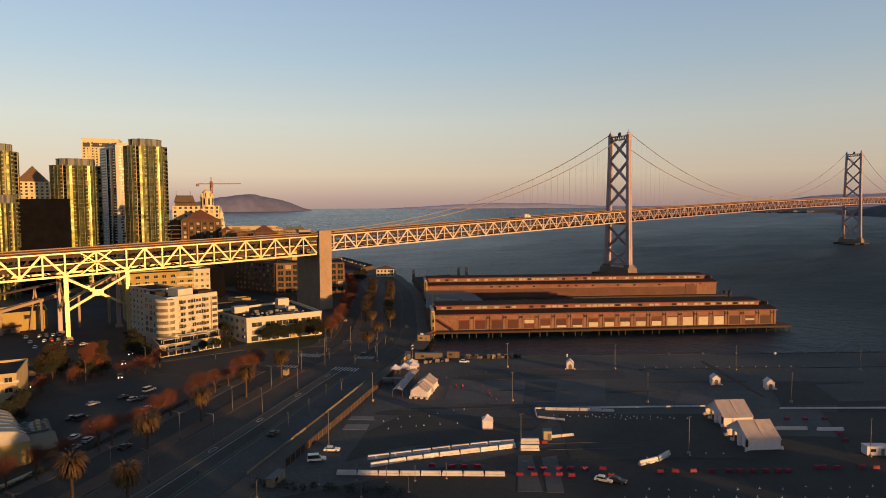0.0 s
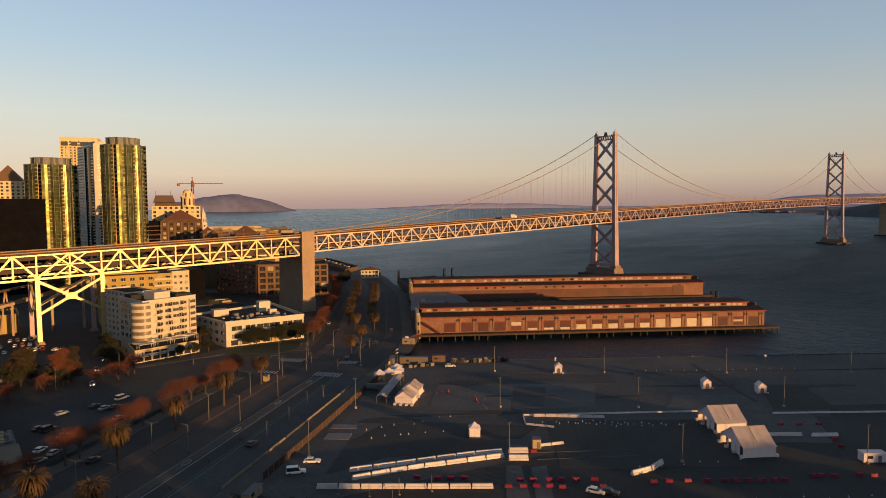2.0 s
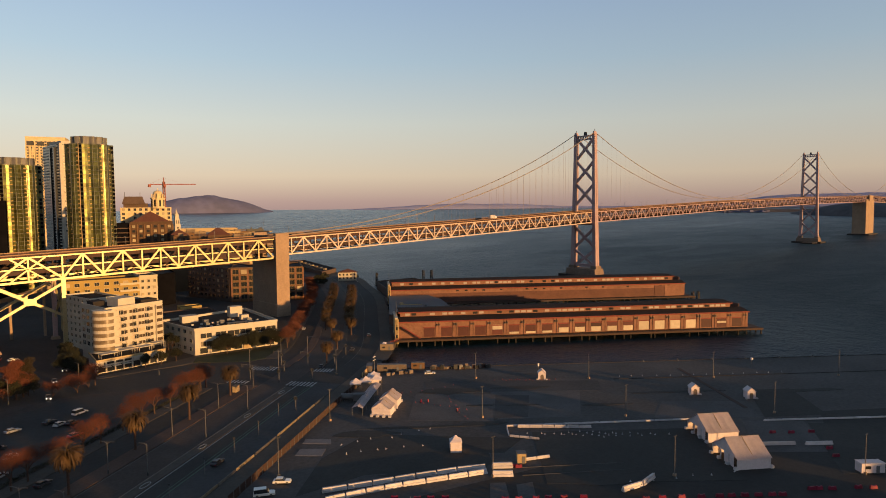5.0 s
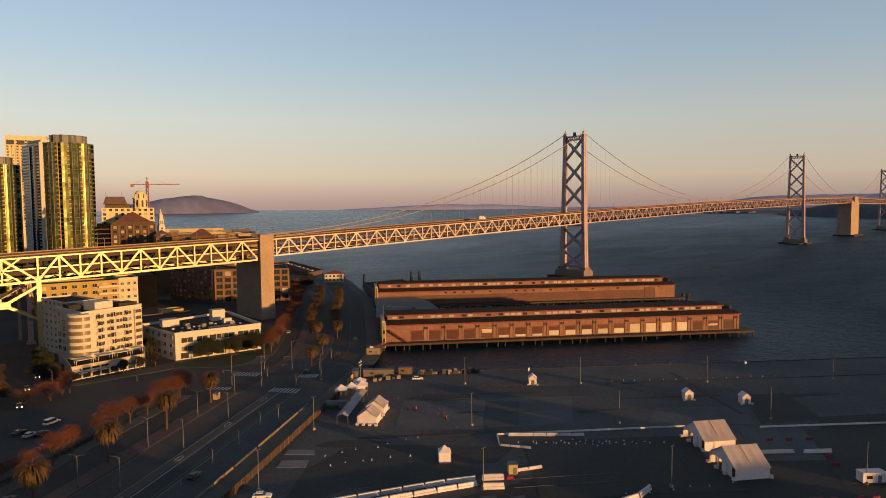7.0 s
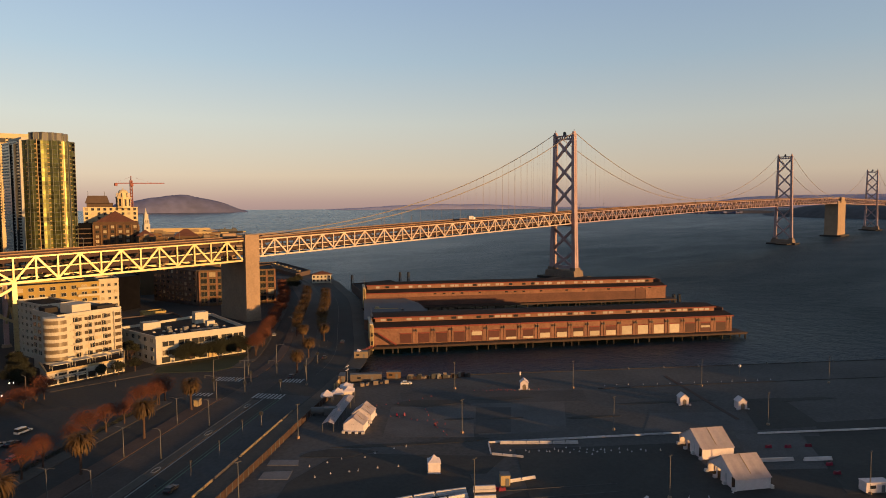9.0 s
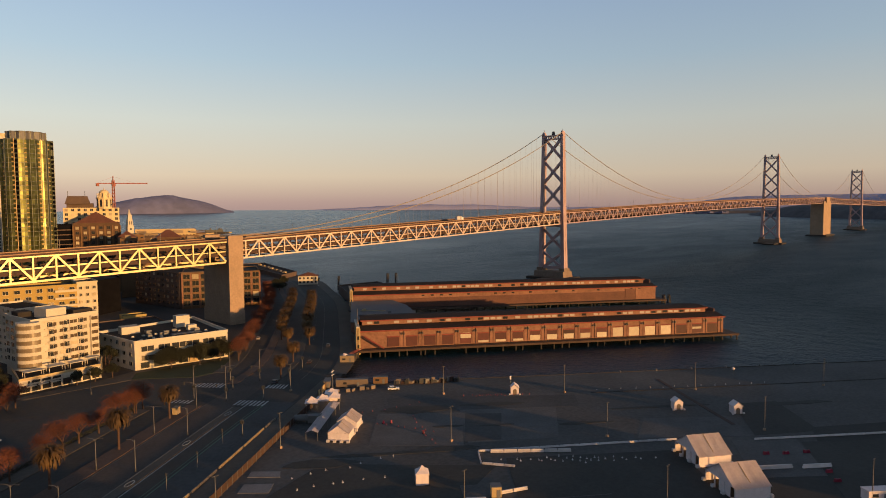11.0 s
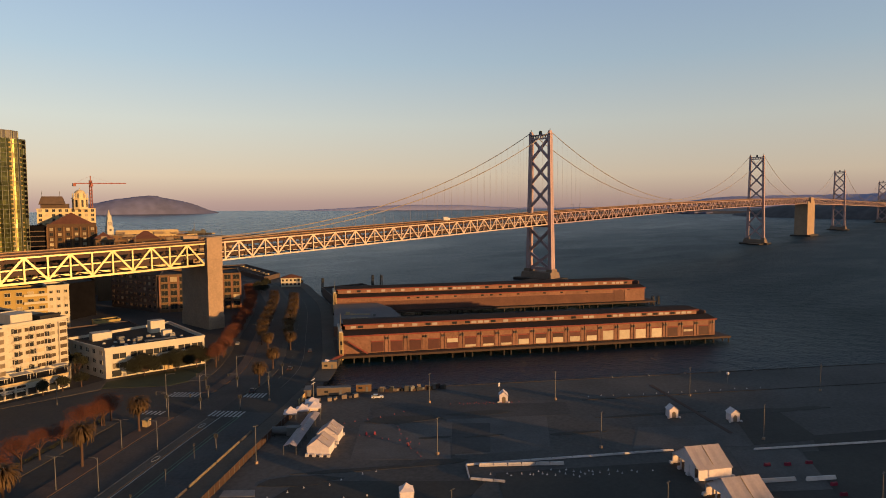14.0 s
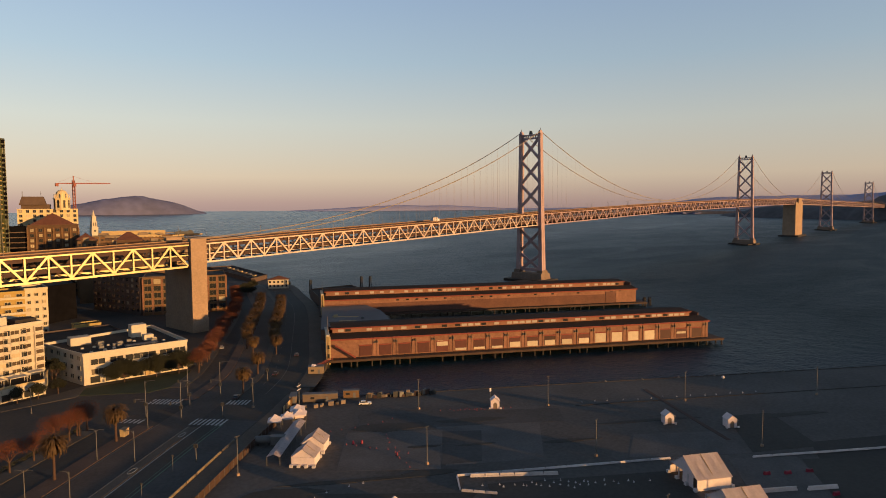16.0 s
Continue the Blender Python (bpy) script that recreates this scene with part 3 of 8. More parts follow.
for sy in (-1, 1):
    for span in SPANS:
        (x0, z0), (x1, z1), side = span
        pts = [(x0 + (x1 - x0) * k / 24, sy * 11.2, cable_z(span, x0 + (x1 - x0) * k / 24)) for k in range(25)]
        part("main_cable", tube(bmn(), pts, [0.34] * 25, 6), CABLE, bridge)
        hang = bmn()
        x = math.ceil(x0 / 9.15) * 9.15 + 2
        while x < x1 - 8:
            zc = cable_z(span, x)
            if zc > top_z(x) + 1.5 and x > 30:
                if x < 354:
                    part("suspender", tube(bmn(), [(x, sy * 11.2, top_z(x)), (x, sy * 11.2, zc)], [0.08, 0.08], 4), CABLE, bridge)
                else:
                    tube(hang, [(x, sy * 11.2, top_z(x)), (x, sy * 11.2, zc)], [0.045, 0.045], 4)
            x += 9.15
        if len(hang.verts):
            tagged(part("suspender_run", hang, CABLE, bridge), kind="stuff")

# ---- pier sheds ----
PU = Vector((0.811, -0.585))
PIER_RZ = math.atan2(PU.y, PU.x)


def pier_shed(name, o, length, eave, ridge, width, doors, label):
    """A long wharf shed: outer wall, low roofs, raised monitor, doors and clerestory. Local x runs along it, y across."""
    s = thing(name, label, "pier shed", at=(o[0], o[1], 0), rz=PIER_RZ)
    z0 = 4.1
    part("front_wall", box(bmn(), (length / 2, 0.2, (z0 + eave) / 2), (length, 0.4, eave - z0)), SHED_WALL, s)
    part("back_wall", box(bmn(), (length / 2, width - 0.2, (z0 + eave) / 2), (length, 0.4, eave - z0)), SHED_WALL, s)
    for x in (0.2, length - 0.2):
        part("end_wall", box(bmn(), (x, width / 2, (z0 + eave) / 2), (0.4, width - 0.9, eave - z0)), SHED_WALL, s)
        bm = bmn()
        prism(bm, [(x - 0.2, 8.5), (x + 0.2, 8.5), (x + 0.2, width - 8.5), (x - 0.2, width - 8.5)], eave, ridge - 0.5)
        part("gable", bm, SHED_WALL, s)
    mid0, mid1, rise = 8.0, width - 8.0, (ridge - eave) * 0.36
    for ya, yb, za, zb in ((-0.7, mid0, eave, eave + rise), (width + 0.7, mid1, eave, eave + rise)):
        bm = bmn()
        v = [bm.verts.new(c) for c in ((-0.6, ya, za), (length + 0.6, ya, za), (length + 0.6, yb, zb), (-0.6, yb, zb))]
        u = [bm.verts.new(p.co + Vector((0, 0, 0.35))) for p in v]
        bm.faces.new(u)
        bm.faces.new(v[::-1])
        for i in range(4):
            bm.faces.new((v[i], v[(i + 1) % 4], u[(i + 1) % 4], u[i]))
        part("low_roof", bm, SHED_ROOF, s)
        part("fascia", box(bmn(), (length / 2, ya - (0.1 if ya < 1 else -0.1), za + 0.05), (length + 1.4, 0.2, 0.7)), SHED_FASCIA, s)
    zm = eave + rise + 0.3
    for y in (mid0, mid1):
        part("monitor_wall", box(bmn(), (length / 2 - 2, y, (zm + ridge) / 2 - 0.2), (length - 8, 0.3, ridge - zm + 0.4)), SHED_WALL, s)
    bm = bmn()
    for ya, yb in ((mid0 - 0.7, width / 2), (mid1 + 0.7, width / 2)):
        v = [bm.verts.new(c) for c in ((1.2, ya, ridge), (length - 5.5, ya, ridge), (length - 5.5, yb, ridge + 0.8), (1.2, yb, ridge + 0.8))]
        u = [bm.verts.new(p.co + Vector((0, 0, 0.4))) for p in v]
        bm.faces.new(u)
        bm.faces.new(v[::-1])
        for i in range(4):
            bm.faces.new((v[i], v[(i + 1) % 4], u[(i + 1) % 4], u[i]))
    part("monitor_roof", bm, SHED_ROOF, s)
    part("monitor_fascia", box(bmn(), (length / 2 - 2, mid0 - 0.8, ridge + 0.05), (length - 6, 0.2, 0.6)), SHED_FASCIA, s)
    # clerestory lights
    pane = mesh_of(box(bmn(), (0, 0, 0), (2.6, 0.12, (ridge - zm) * 0.55)), GLASS, "pane")
    lite = mesh_of(box(bmn(), (0, 0, 0), (2.6, 0.12, (ridge - zm) * 0.55)), RIBBED_ROOF, "pane")
    rnd = random.Random(int(length))
    k = 0
    x = 6.0
    while x < length - 8:
        if rnd.random() < 0.85:
            put(part("clerestory_pane", lite if rnd.random() < 0.78 else pane, None, s), x, mid0 - 0.17, (zm + ridge) / 2)
        x += rnd.choice((3.4, 3.4, 3.4, 6.8))
    if doors:
        dw, dh = 5.8, 4.8
        red = mesh_of(box(bmn(), (0, 0, dh / 2), (dw, 0.2, dh)), ROLL_DOOR, "door")
        white = mesh_of(box(bmn(), (0, 0, dh / 2), (dw, 0.2, dh)), ROLL_WHITE, "door")
        low = mesh_of(box(bmn(), (0, -0.12, 1.3), (dw - 0.3, 0.1, 2.6)), ROLL_WHITE, "sheet")
        thin = mesh_of(box(bmn(), (0, -0.12, 0.6), (dw - 0.3, 0.1, 1.1)), ROLL_WHITE, "sheet")
        pil = mesh_of(box(bmn(), (0, -0.03, (eave - z0) / 2), (0.95, 0.22, eave - z0 - 0.2)), SHED_WALL, "pilaster")
        lin = mesh_of(box(bmn(), (0, -0.1, 0), (dw + 0.5, 0.35, 0.5)), SHED_FASCIA, "lintel")
        bracket = mesh_of(box(bmn(), (0, -0.55, 0), (0.55, 0.4, 1.0), 0, 0.7), DARKMETAL, "bracket")
        x = 17.0
        i = 0
        plan = "rrrrwtttbbbbbWWWWrsr"
        step = (length - 22) / 19.2
        while x < length - 4 and i < 20:
            kind = plan[i % len(plan)]
            d = put(part("roll_door", white if kind in "W" else red, None, s), x, -0.08, z0 + 0.4)
            for q in (-0.55, 0.55):
                put(part("bracket", bracket, None, s), x + step / 2 + 0.2 + q, -0.1, eave - 1.7)
            if kind in "ts":
                put(part("white_sheet", thin, None, d), 0, -0.05, 0.1 if kind == "t" else 2.2)
            if kind in "wb":
                put(part("white_sheet", low, None, d), 0, -0.05, 0.1 if kind == "b" else 2.8)
            for q in (-0.95, 0.95):
                put(part("pilaster", pil, None, s), x + step / 2 + 0.2 + q, -0.1, z0)
            put(part("door_lintel", lin, None, s), x, -0.05, z0 + 5.45)
            x += step
            i += 1
    else:
        part("lower_wall", box(bmn(), (length / 2, -0.1, z0 + 3.2), (length - 1, 0.3, 6.4)), SHED_LOW, s, "brown-painted lower wall")
        win = mesh_of(box(bmn(), (0, 0, 0), (2.0, 0.16, 1.0)), GLASS, "pane")
        x = 30.0
        while x < length - 6:
            if rnd.random() < 0.55:
                put(part("high_window", win, None, s), x, -0.05, z0 + 8.1)
            x += 6.6
        part("end_door", box(bmn(), (length - 21, -0.3, z0 + 4.1), (7.5, 0.25, 8.2)), SHED_LOW, s)
        part("end_panel", box(bmn(), (length - 8.5, -0.3, z0 + 4.1), (15.5, 0.2, 8.0)), SHED_WALL, s)
    # apron on piles
    part("apron", box(bmn(), (length / 2 + 2, width / 2, 3.35), (length + 10, width + 8, 1.1)), TIMBER, s)
    part("apron_beam", box(bmn(), (length / 2 + 2, -4.1, 3.5), (length + 10, 0.35, 0.7)), TIMBER, s)
    pile = mesh_of(tube(bmn(), [(0, 0, -3), (0, 0, 2.9)], [0.4, 0.4], 6), FENDER, "pile")
    for q in range(int((length + 8) / 5)):
        if rnd.random() < 0.75:
            put(part("pile", pile, None, s), -1 + q * 5 + rnd.uniform(-1.6, 1.6), -3.2 + rnd.uniform(0, 1.2))
    for q in range(int(width / 5)):
        put(part("pile", pile, None, s), length + 6.4, -3 + q * 5)
    return s


pier_shed("pier_shed", (-1, -124), 200, 12.7, 16.6, 32, True, "long tan wharf shed with red and white roll doors")
pier_shed("pier_shed", (75, -22), 228, 13.4, 18.2, 34, False, "long tan wharf shed with a brown lower wall")

# unseen quay and blocks added behind the flight; their long shadows cover the pier
solid("ground", prism(bmn(), [(-420, -1100), (420, -1100), (420, -585), (-240, -585), (-420, -500)], -4, GZ), GROUND, "unseen dark quay added under the shading blocks", "ground", "structure")
SHADE_BLOCKS = [(-180, 30, 35.4), (-146, 26, 36.4), (-116, 24, 34.6), (-64, 26, 22.4), (-30, 30, 24.6), (12, 25.6, 23.0), (38, 41.6, 24.8), (80, 29.6, 23.4), (110, 49.6, 25.4), (160, 34, 24.2)]

# ---- hills and islands ----
def hill(name, label, pts, depth_m, mat_, kind="structure", rough=6.0, seed=1, base=-20):
    """A ridge through (x, y, top height) points, with rounded slopes both ways."""
    rnd = random.Random(seed)
    noise.seed_set(seed)
    bm = bmn()
    cols = []
    n = len(pts)
    for i in range((n - 1) * 10 + 1):
        k, f = divmod(i, 10)
        p0, p1 = Vector(pts[k]), Vector(pts[min(k + 1, n - 1)])
        f = f / 10
        p = p0.lerp(p1, f)
        way = (Vector(pts[min(k + 1, n - 1)]) - Vector(pts[max(k - 1, 0)]))
        side = Vector((way.y, -way.x, 0)).normalized()
        col = []
        for j in range(13):
            s = (j - 6) / 6
            h = (1 - s * s) ** 0.8 if abs(s) < 1 else 0
            q = Vector((p.x, p.y, 0)) + side * s * depth_m
            wob = noise.noise(q * 0.012) * rough * h + noise.noise(q * 0.05) * rough * 0.3 * h
            col.append(bm.verts.new((q.x, q.y, base + (p.z - base) * h + wob)))
        cols.append(col)
    for a, b in zip(cols, cols[1:]):
        for j in range(12):
            bm.faces.new((a[j], b[j], b[j + 1], a[j + 1]))
    noise.seed_set(1)
    return solid(name, bm, mat_, label, "hill", kind, smooth=True)


def polar(az, r, el=0.0):
    """A place seen from the flight's middle, by bearing from +y, distance and elevation in degrees."""
    a = radians(az)
    return (-205 + r * math.sin(a), -378 + r * math.cos(a), 73.2 + r * math.tan(radians(el)))


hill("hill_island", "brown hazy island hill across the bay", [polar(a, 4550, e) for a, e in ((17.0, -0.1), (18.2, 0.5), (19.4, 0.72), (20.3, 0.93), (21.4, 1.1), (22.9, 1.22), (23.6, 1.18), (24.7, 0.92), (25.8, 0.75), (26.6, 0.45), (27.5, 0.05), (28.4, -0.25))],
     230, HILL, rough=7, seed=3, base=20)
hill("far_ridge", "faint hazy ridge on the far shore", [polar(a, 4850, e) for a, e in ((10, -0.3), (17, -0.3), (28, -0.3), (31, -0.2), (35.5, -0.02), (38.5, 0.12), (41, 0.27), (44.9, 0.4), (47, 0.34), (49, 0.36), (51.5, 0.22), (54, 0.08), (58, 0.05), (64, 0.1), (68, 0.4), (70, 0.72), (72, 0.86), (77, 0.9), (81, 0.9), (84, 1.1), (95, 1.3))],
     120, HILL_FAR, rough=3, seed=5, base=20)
hill("low_island", "low dark island with pale buildings across the bay", [polar(a, 3850, e) for a, e in ((64.5, -0.62), (65.5, -0.5), (67, -0.36), (68.5, -0.28), (70, -0.24), (71.5, -0.3), (73, -0.28), (77, -0.3))], 70, ISLAND, rough=4, seed=8, base=15)
hill("wooded_island", "dark wooded island at the end of the bridge", [polar(a, r, e) for a, r, e in ((72.6, 3800, -0.8), (73.6, 3650, -0.45), (75, 3500, -0.02), (78, 3350, 0.12), (80.5, 3250, 0.2), (82.3, 3200, 0.42), (83.4, 3150, 0.85), (85.5, 3150, 1.35), (89, 3200, 1.5), (94, 3300, 0.9), (98, 3400, -0.6))],
     210, ISLAND, rough=14, seed=11, base=-8)

rnd = random.Random(14)
pale = bmn()
for k in range(34):
    a = 66.8 + rnd.random() * 3.6
    x, y, z = polar(a, 3790 + rnd.uniform(-20, 20), -0.52)
    box(pale, (x, y, 40 + rnd.uniform(-1, 4)), (rnd.uniform(10, 30), rnd.uniform(10, 20), rnd.uniform(5, 9)), rnd.random())
# the houses take the haze-painted hill colour
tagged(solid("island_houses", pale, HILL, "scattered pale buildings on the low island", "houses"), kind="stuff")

# ---- city buildings ----
WIN_MESH = {}


def win_mesh(w, h, frame_mat, pane_mat):
    """A window's frame and pane, made once for each size and paint."""
    key = (round(w, 2), round(h, 2), frame_mat.name, pane_mat.name)
    if key not in WIN_MESH:
        f = bmn()
        for x, z, sx, sz in ((-w / 2, 0, 0.12, h), (w / 2, 0, 0.12, h), (0, h / 2, w + 0.12, 0.12), (0, -h / 2, w + 0.22, 0.16), (0, 0, 0.08, h)):
            box(f, (x, -0.06, z), (sx, 0.14, sz))
        WIN_MESH[key] = (mesh_of(f, frame_mat, "frame"), mesh_of(box(bmn(), (0, 0, 0), (w, 0.06, h)), pane_mat, "pane"))
    return WIN_MESH[key]


def windows(parent, a, b, z0, floors, fh, bays, w, h, skip=0.0, seed=0, frame_mat=None, pane_mat=None, glint_share=0.16):
    """Rows of windows on the wall from a to b (seen from outside, left to right)."""
    rnd = random.Random(seed)
    a, b = Vector(a), Vector(b)
    d = (b - a)
    ang = math.atan2(d.y, d.x)
    fr, pn = win_mesh(w, h, frame_mat or WHITE, pane_mat or GLASS)
    # a share of panes takes the painted glint colour
    glint_pane = win_mesh(w, h, frame_mat or WHITE, PANE_GLINT)[1]
    for f in range(floors):
        for k in range(bays):
            if rnd.random() < skip:
                continue
            p = a + d * ((k + 0.5) / bays)
            n = Vector((d.y, -d.x)).normalized() * 0.03
            ob = put(part("window", glint_pane if rnd.random() < glint_share else pn, None, parent), p.x + n.x, p.y + n.y, z0 + f * fh + fh * 0.52, ang)
            part("frame", fr, None, ob)


def block(name, label, poly, z0, z1, wall_mat, roof_mat=None, parapet=0.9, category="building"):
    """A building of walls with a parapet and a sunk flat roof."""
    roof_mat = roof_mat or ROOFTAR
    b = thing(name, label, category)
    cx, cy = sum(p[0] for p in poly) / len(poly), sum(p[1] for p in poly) / len(poly)
    part("wall", prism(bmn(), poly, z0, z1 - parapet), wall_mat, b)
    inner = [(cx + (x - cx) * 0.985, cy + (y - cy) * 0.985) for x, y in poly]
    part("roof", prism(bmn(), inner, z1 - parapet - 0.3, z1 - parapet + 0.05), roof_mat, b)
    bm = bmn()
    for p, q in zip(poly, poly[1:] + poly[:1]):
        p3, q3 = Vector((*p, z1 - parapet / 2)), Vector((*q, z1 - parapet / 2))
        beam(bm, p3, q3, 0.4, parapet)
    part("parapet", bm, wall_mat, b)
    return b


def rect(ax, ay, bx, by, d):
    """A plan from its front edge a to b and its depth to the left of that way."""
    a, b = Vector((ax, ay)), Vector((bx, by))
    n = Vector((-(b - a).y, (b - a).x)).normalized() * d
    return [tuple(a), tuple(b), tuple(b + n), tuple(a + n)]


def glass_tower(x, y, r, top, floors, label, base=GZ, turn=0.0, squash=0.9):
    """A rounded apartment tower of floor bands, glass and fins, with a drum on its roof."""
    t = thing("glass_tower", label, "high-rise", at=(x, y, 0), rz=turn)
    n = 120

    def outline(k, grow=0.0):
        a = 2 * math.pi * k / n
        rr = r - 0.35 + grow + 0.85 * math.cos(12 * a)
        return (rr * math.cos(a), rr * squash * math.sin(a))

    part("core", prism(bmn(), [outline(k, -0.9) for k in range(n)], base, top - 6), BLACK_GLASS_SHADE, t)
    fh = (top - 6 - base) / floors
    rnd = random.Random(int(x * 3 + y))
    # storey-high panes, each a touch out of true as hung glass is
    skin = bmn()
    for f in range(floors):
        z0, z1 = base + f * fh, base + (f + 1) * fh
        for k in range(0, n, 2):
            p, q = Vector((*outline(k), 0)), Vector((*outline(k + 2), 0))
            out_ = Vector((p.x + q.x, p.y + q.y, 0)).normalized()
            lean, twist = rnd.gauss(0, 0.03), rnd.gauss(0, 0.02)
            skin.faces.new([skin.verts.new(v) for v in (p + out_ * twist + Vector((0, 0, z0)), q - out_ * twist + Vector((0, 0, z0)), q + out_ * (lean - twist) + Vector((0, 0, z1)), p + out_ * (lean + twist) + Vector((0, 0, z1)))])
    me = bpy.data.meshes.new("glass_skin")
    skin.to_mesh(me)
    skin.free()
    me.materials.append(GOLDGLASS)
    tagged(part("glass_skin", me, None, t), kind="stuff")
    for f in range(1, floors + 1):
        part("floor_band", prism(bmn(), [outline(k, 0.22) for k in range(n)], base + f * fh - 0.45, base + f * fh), MULLION, t)
    for k in range(0, n, 4):
        p = outline(k, 0.15)
        part("fin", beam(bmn(), (*p, base), (*p, top - 6), 0.22, 0.22), MULLION, t)
    # stacks of rounded balconies between the lobes, with pale piers beside them
    bal, dark = bmn(), bmn()
    for i, k in enumerate(range(5, n, 10)):
        for f in range(1, floors):
            if rnd.random() < 0.94:
                z = base + f * fh
                ring = [outline(k + e, g) for e, g in ((-1.0, 0.2), (-0.7, 0.8), (0, 1.05), (0.7, 0.8), (1.0, 0.2))]
                prism(bal, ring, z - 0.1, z + (1.0 if i % 2 else 0.75))
        # dark strips that paint in the shade of recessed bays
        if i % 3 == 1:
            a_, b_ = outline(k + 2.4, 0.32), outline(k + 4.6, 0.32)
            for f in range(1, floors):
                if rnd.random() < 0.85:
                    beam(dark, (*a_, base + (f + 0.42) * fh), (*b_, base + (f + 0.42) * fh), 0.3, fh * 0.62)
        if i % 2:
            p = outline(k + 1.6, 0.35)
            part("pier", beam(bmn(), (*p, base), (*p, top - 5.4), 0.5, 0.45), CREAM, t)
    tagged(part("balcony_stack", bal, YELLOW, t), kind="stuff")
    tagged(part("loggia_shade", dark, BLACK_GLASS_SHADE, t), kind="stuff")
    part("roof_slab", prism(bmn(), [outline(k, 0.3) for k in range(n)], top - 6.3, top - 5.7), MULLION, t)
    crown = [(p[0] * 0.74, p[1] * 0.74) for p in (outline(k) for k in range(n))]
    part("crown", prism(bmn(), crown, top - 5.7, top), METAL, t)
    part("crown_rim", prism(bmn(), [(x_ * 1.03, y_ * 1.03) for x_, y_ in crown], top - 0.3, top + 0.4), METAL, t)
    for k in range(0, n, 5):
        p = (crown[k][0] * 1.015, crown[k][1] * 1.015)
        part("crown_rib", beam(bmn(), (*p, top - 5.7), (*p, top), 0.35, 0.3), MULLION, t)
    return t


glass_tower(-63.0, 196.6, 17.4, 132.6, 36, "tall rounded green-gold glass apartment tower")
glass_tower(-103.5, 272.0, 20.5, 118.6, 32, "rounded green-gold glass apartment tower of lesser height")
glass_tower(-168.0, 236.0, 16.0, 126.0, 34, "rounded green glass tower with a lower wing")
glass_tower(-170.0, 205.0, 14.0, 84.0, 22, "lower rounded green glass wing beside the tower", turn=0.3)

b = block("office_tower", "cream office tower with a dark band of top windows", rect(-14, 718, 34, 700, 40), GZ, 183, LIMESTONE)
windows(b, (-14, 717.6), (34, 699.6), 60, 28, 4.2, 9, 2.6, 2.2)
for q in range(4):
    part("top_window", box(bmn(), (-14 + 48 * (q + 0.5) / 4, 717.4 - 18 * (q + 0.5) / 4, 173), (9, 1.2, 6), math.atan2(-18, 48)), DARKMETAL, b)
for q in range(13):
    part("rib", box(bmn(), (-14 + 4 * q, 717.2 - 1.5 * q, 112), (0.9, 1.4, 114), math.atan2(-18, 48)), LIMESTONE, b)
b = thing("white_tower", "slim white high-rise with dark ribbon windows between white balcony bands", "high-rise")
wp = [(-44, 458), (-41.5, 425), (-40, 411), (-37.5, 406), (-21, 404.5), (-17, 410), (-17, 458)]
part("glass_core", prism(bmn(), wp, GZ, 146), GLASS, b)
wc = (sum(p[0] for p in wp) / 7, sum(p[1] for p in wp) / 7)
rnd = random.Random(8)
for f in range(43):   # balcony bands that swell and draw in with the height
    z = 7 + f * 3.25
    g = 1.05 + 0.045 * math.sin(f * 0.42)
    part("balcony_band", prism(bmn(), [(wc[0] + (x - wc[0]) * g, wc[1] + (y - wc[1]) * (1 + (g - 1) * 0.4)) for x, y in wp], z, z + rnd.choice((0.8, 1.1, 1.5))), WHITE, b)
    for q in range(4):
        if rnd.random() < 0.6:
            part("solid_bay", box(bmn(), (-35.6 + 4 * q, 405.6 - 0.36 * q, z + 1.6), (2.2, 0.8, 3.3), -0.09), WHITE, b)
part("pier_wall", prism(bmn(), [(-39, 405.6), (-36, 404.9), (-36, 410), (-39, 410)], GZ, 147), WHITE, b)
for q in range(2):   # dark window stacks up the shaded face
    part("dark_bay", box(bmn(), (-41.6 - 0.9 * q, 415 + 13 * q, 76), (2.6, 3.4, 134), 0.07), GLASS, b)
part("crown", prism(bmn(), [(-40, 446), (-36, 411), (-21, 408), (-20, 446)], 145, 150), WHITE, b)
b = block("stone_tower", "tan stone tower with a pyramid roof", rect(-100.1, 705.4, -50.5, 688.1, 44), GZ, 113.9, LIMESTONE)
windows(b, (-100.1, 705.1), (-50.5, 687.8), 58, 11, 5.0, 8, 3.0, 2.8, frame_mat=TAN)
bm = bmn()
pp = rect(-103.8, 710.4, -66.6, 698, 32)
base_v = [bm.verts.new((*p, 113.4)) for p in pp]
apex = bm.verts.new((sum(p[0] for p in pp) / 4, sum(p[1] for p in pp) / 4, 138))
for i in range(4):
    bm.faces.new((base_v[i], base_v[(i + 1) % 4], apex))
part("pyramid_roof", bm, BRICK, b)
b = block("black_building", "dark glass office block", rect(-162, 232, -118, 224, 40), GZ, 82, BLACK_GLASS_SHADE, BLACK_GLASS_SHADE)

# brick and cream warehouse-offices by the bridge, with a domed turret
b = block("cream_building", "cream office building with a stepped roofline", rect(-22, 262, 20, 248, 34), GZ, 76, LIMESTONE)
windows(b, (-22, 261.8), (20, 247.8), 8, 17, 4.0, 9, 2.4, 2.5)
part("penthouse", prism(bmn(), rect(-18, 266, 2, 259, 14), 75, 80), DARKBRICK, b)
part("mansard", box(bmn(), (-9, 265, 83), (20, 13, 7), -0.32, 0.78), DARKBRICK, b)
for q in (-16, -2):
    part("antenna", beam(bmn(), (q, 268, 84), (q, 268, 91), 0.3), DARKMETAL, b)
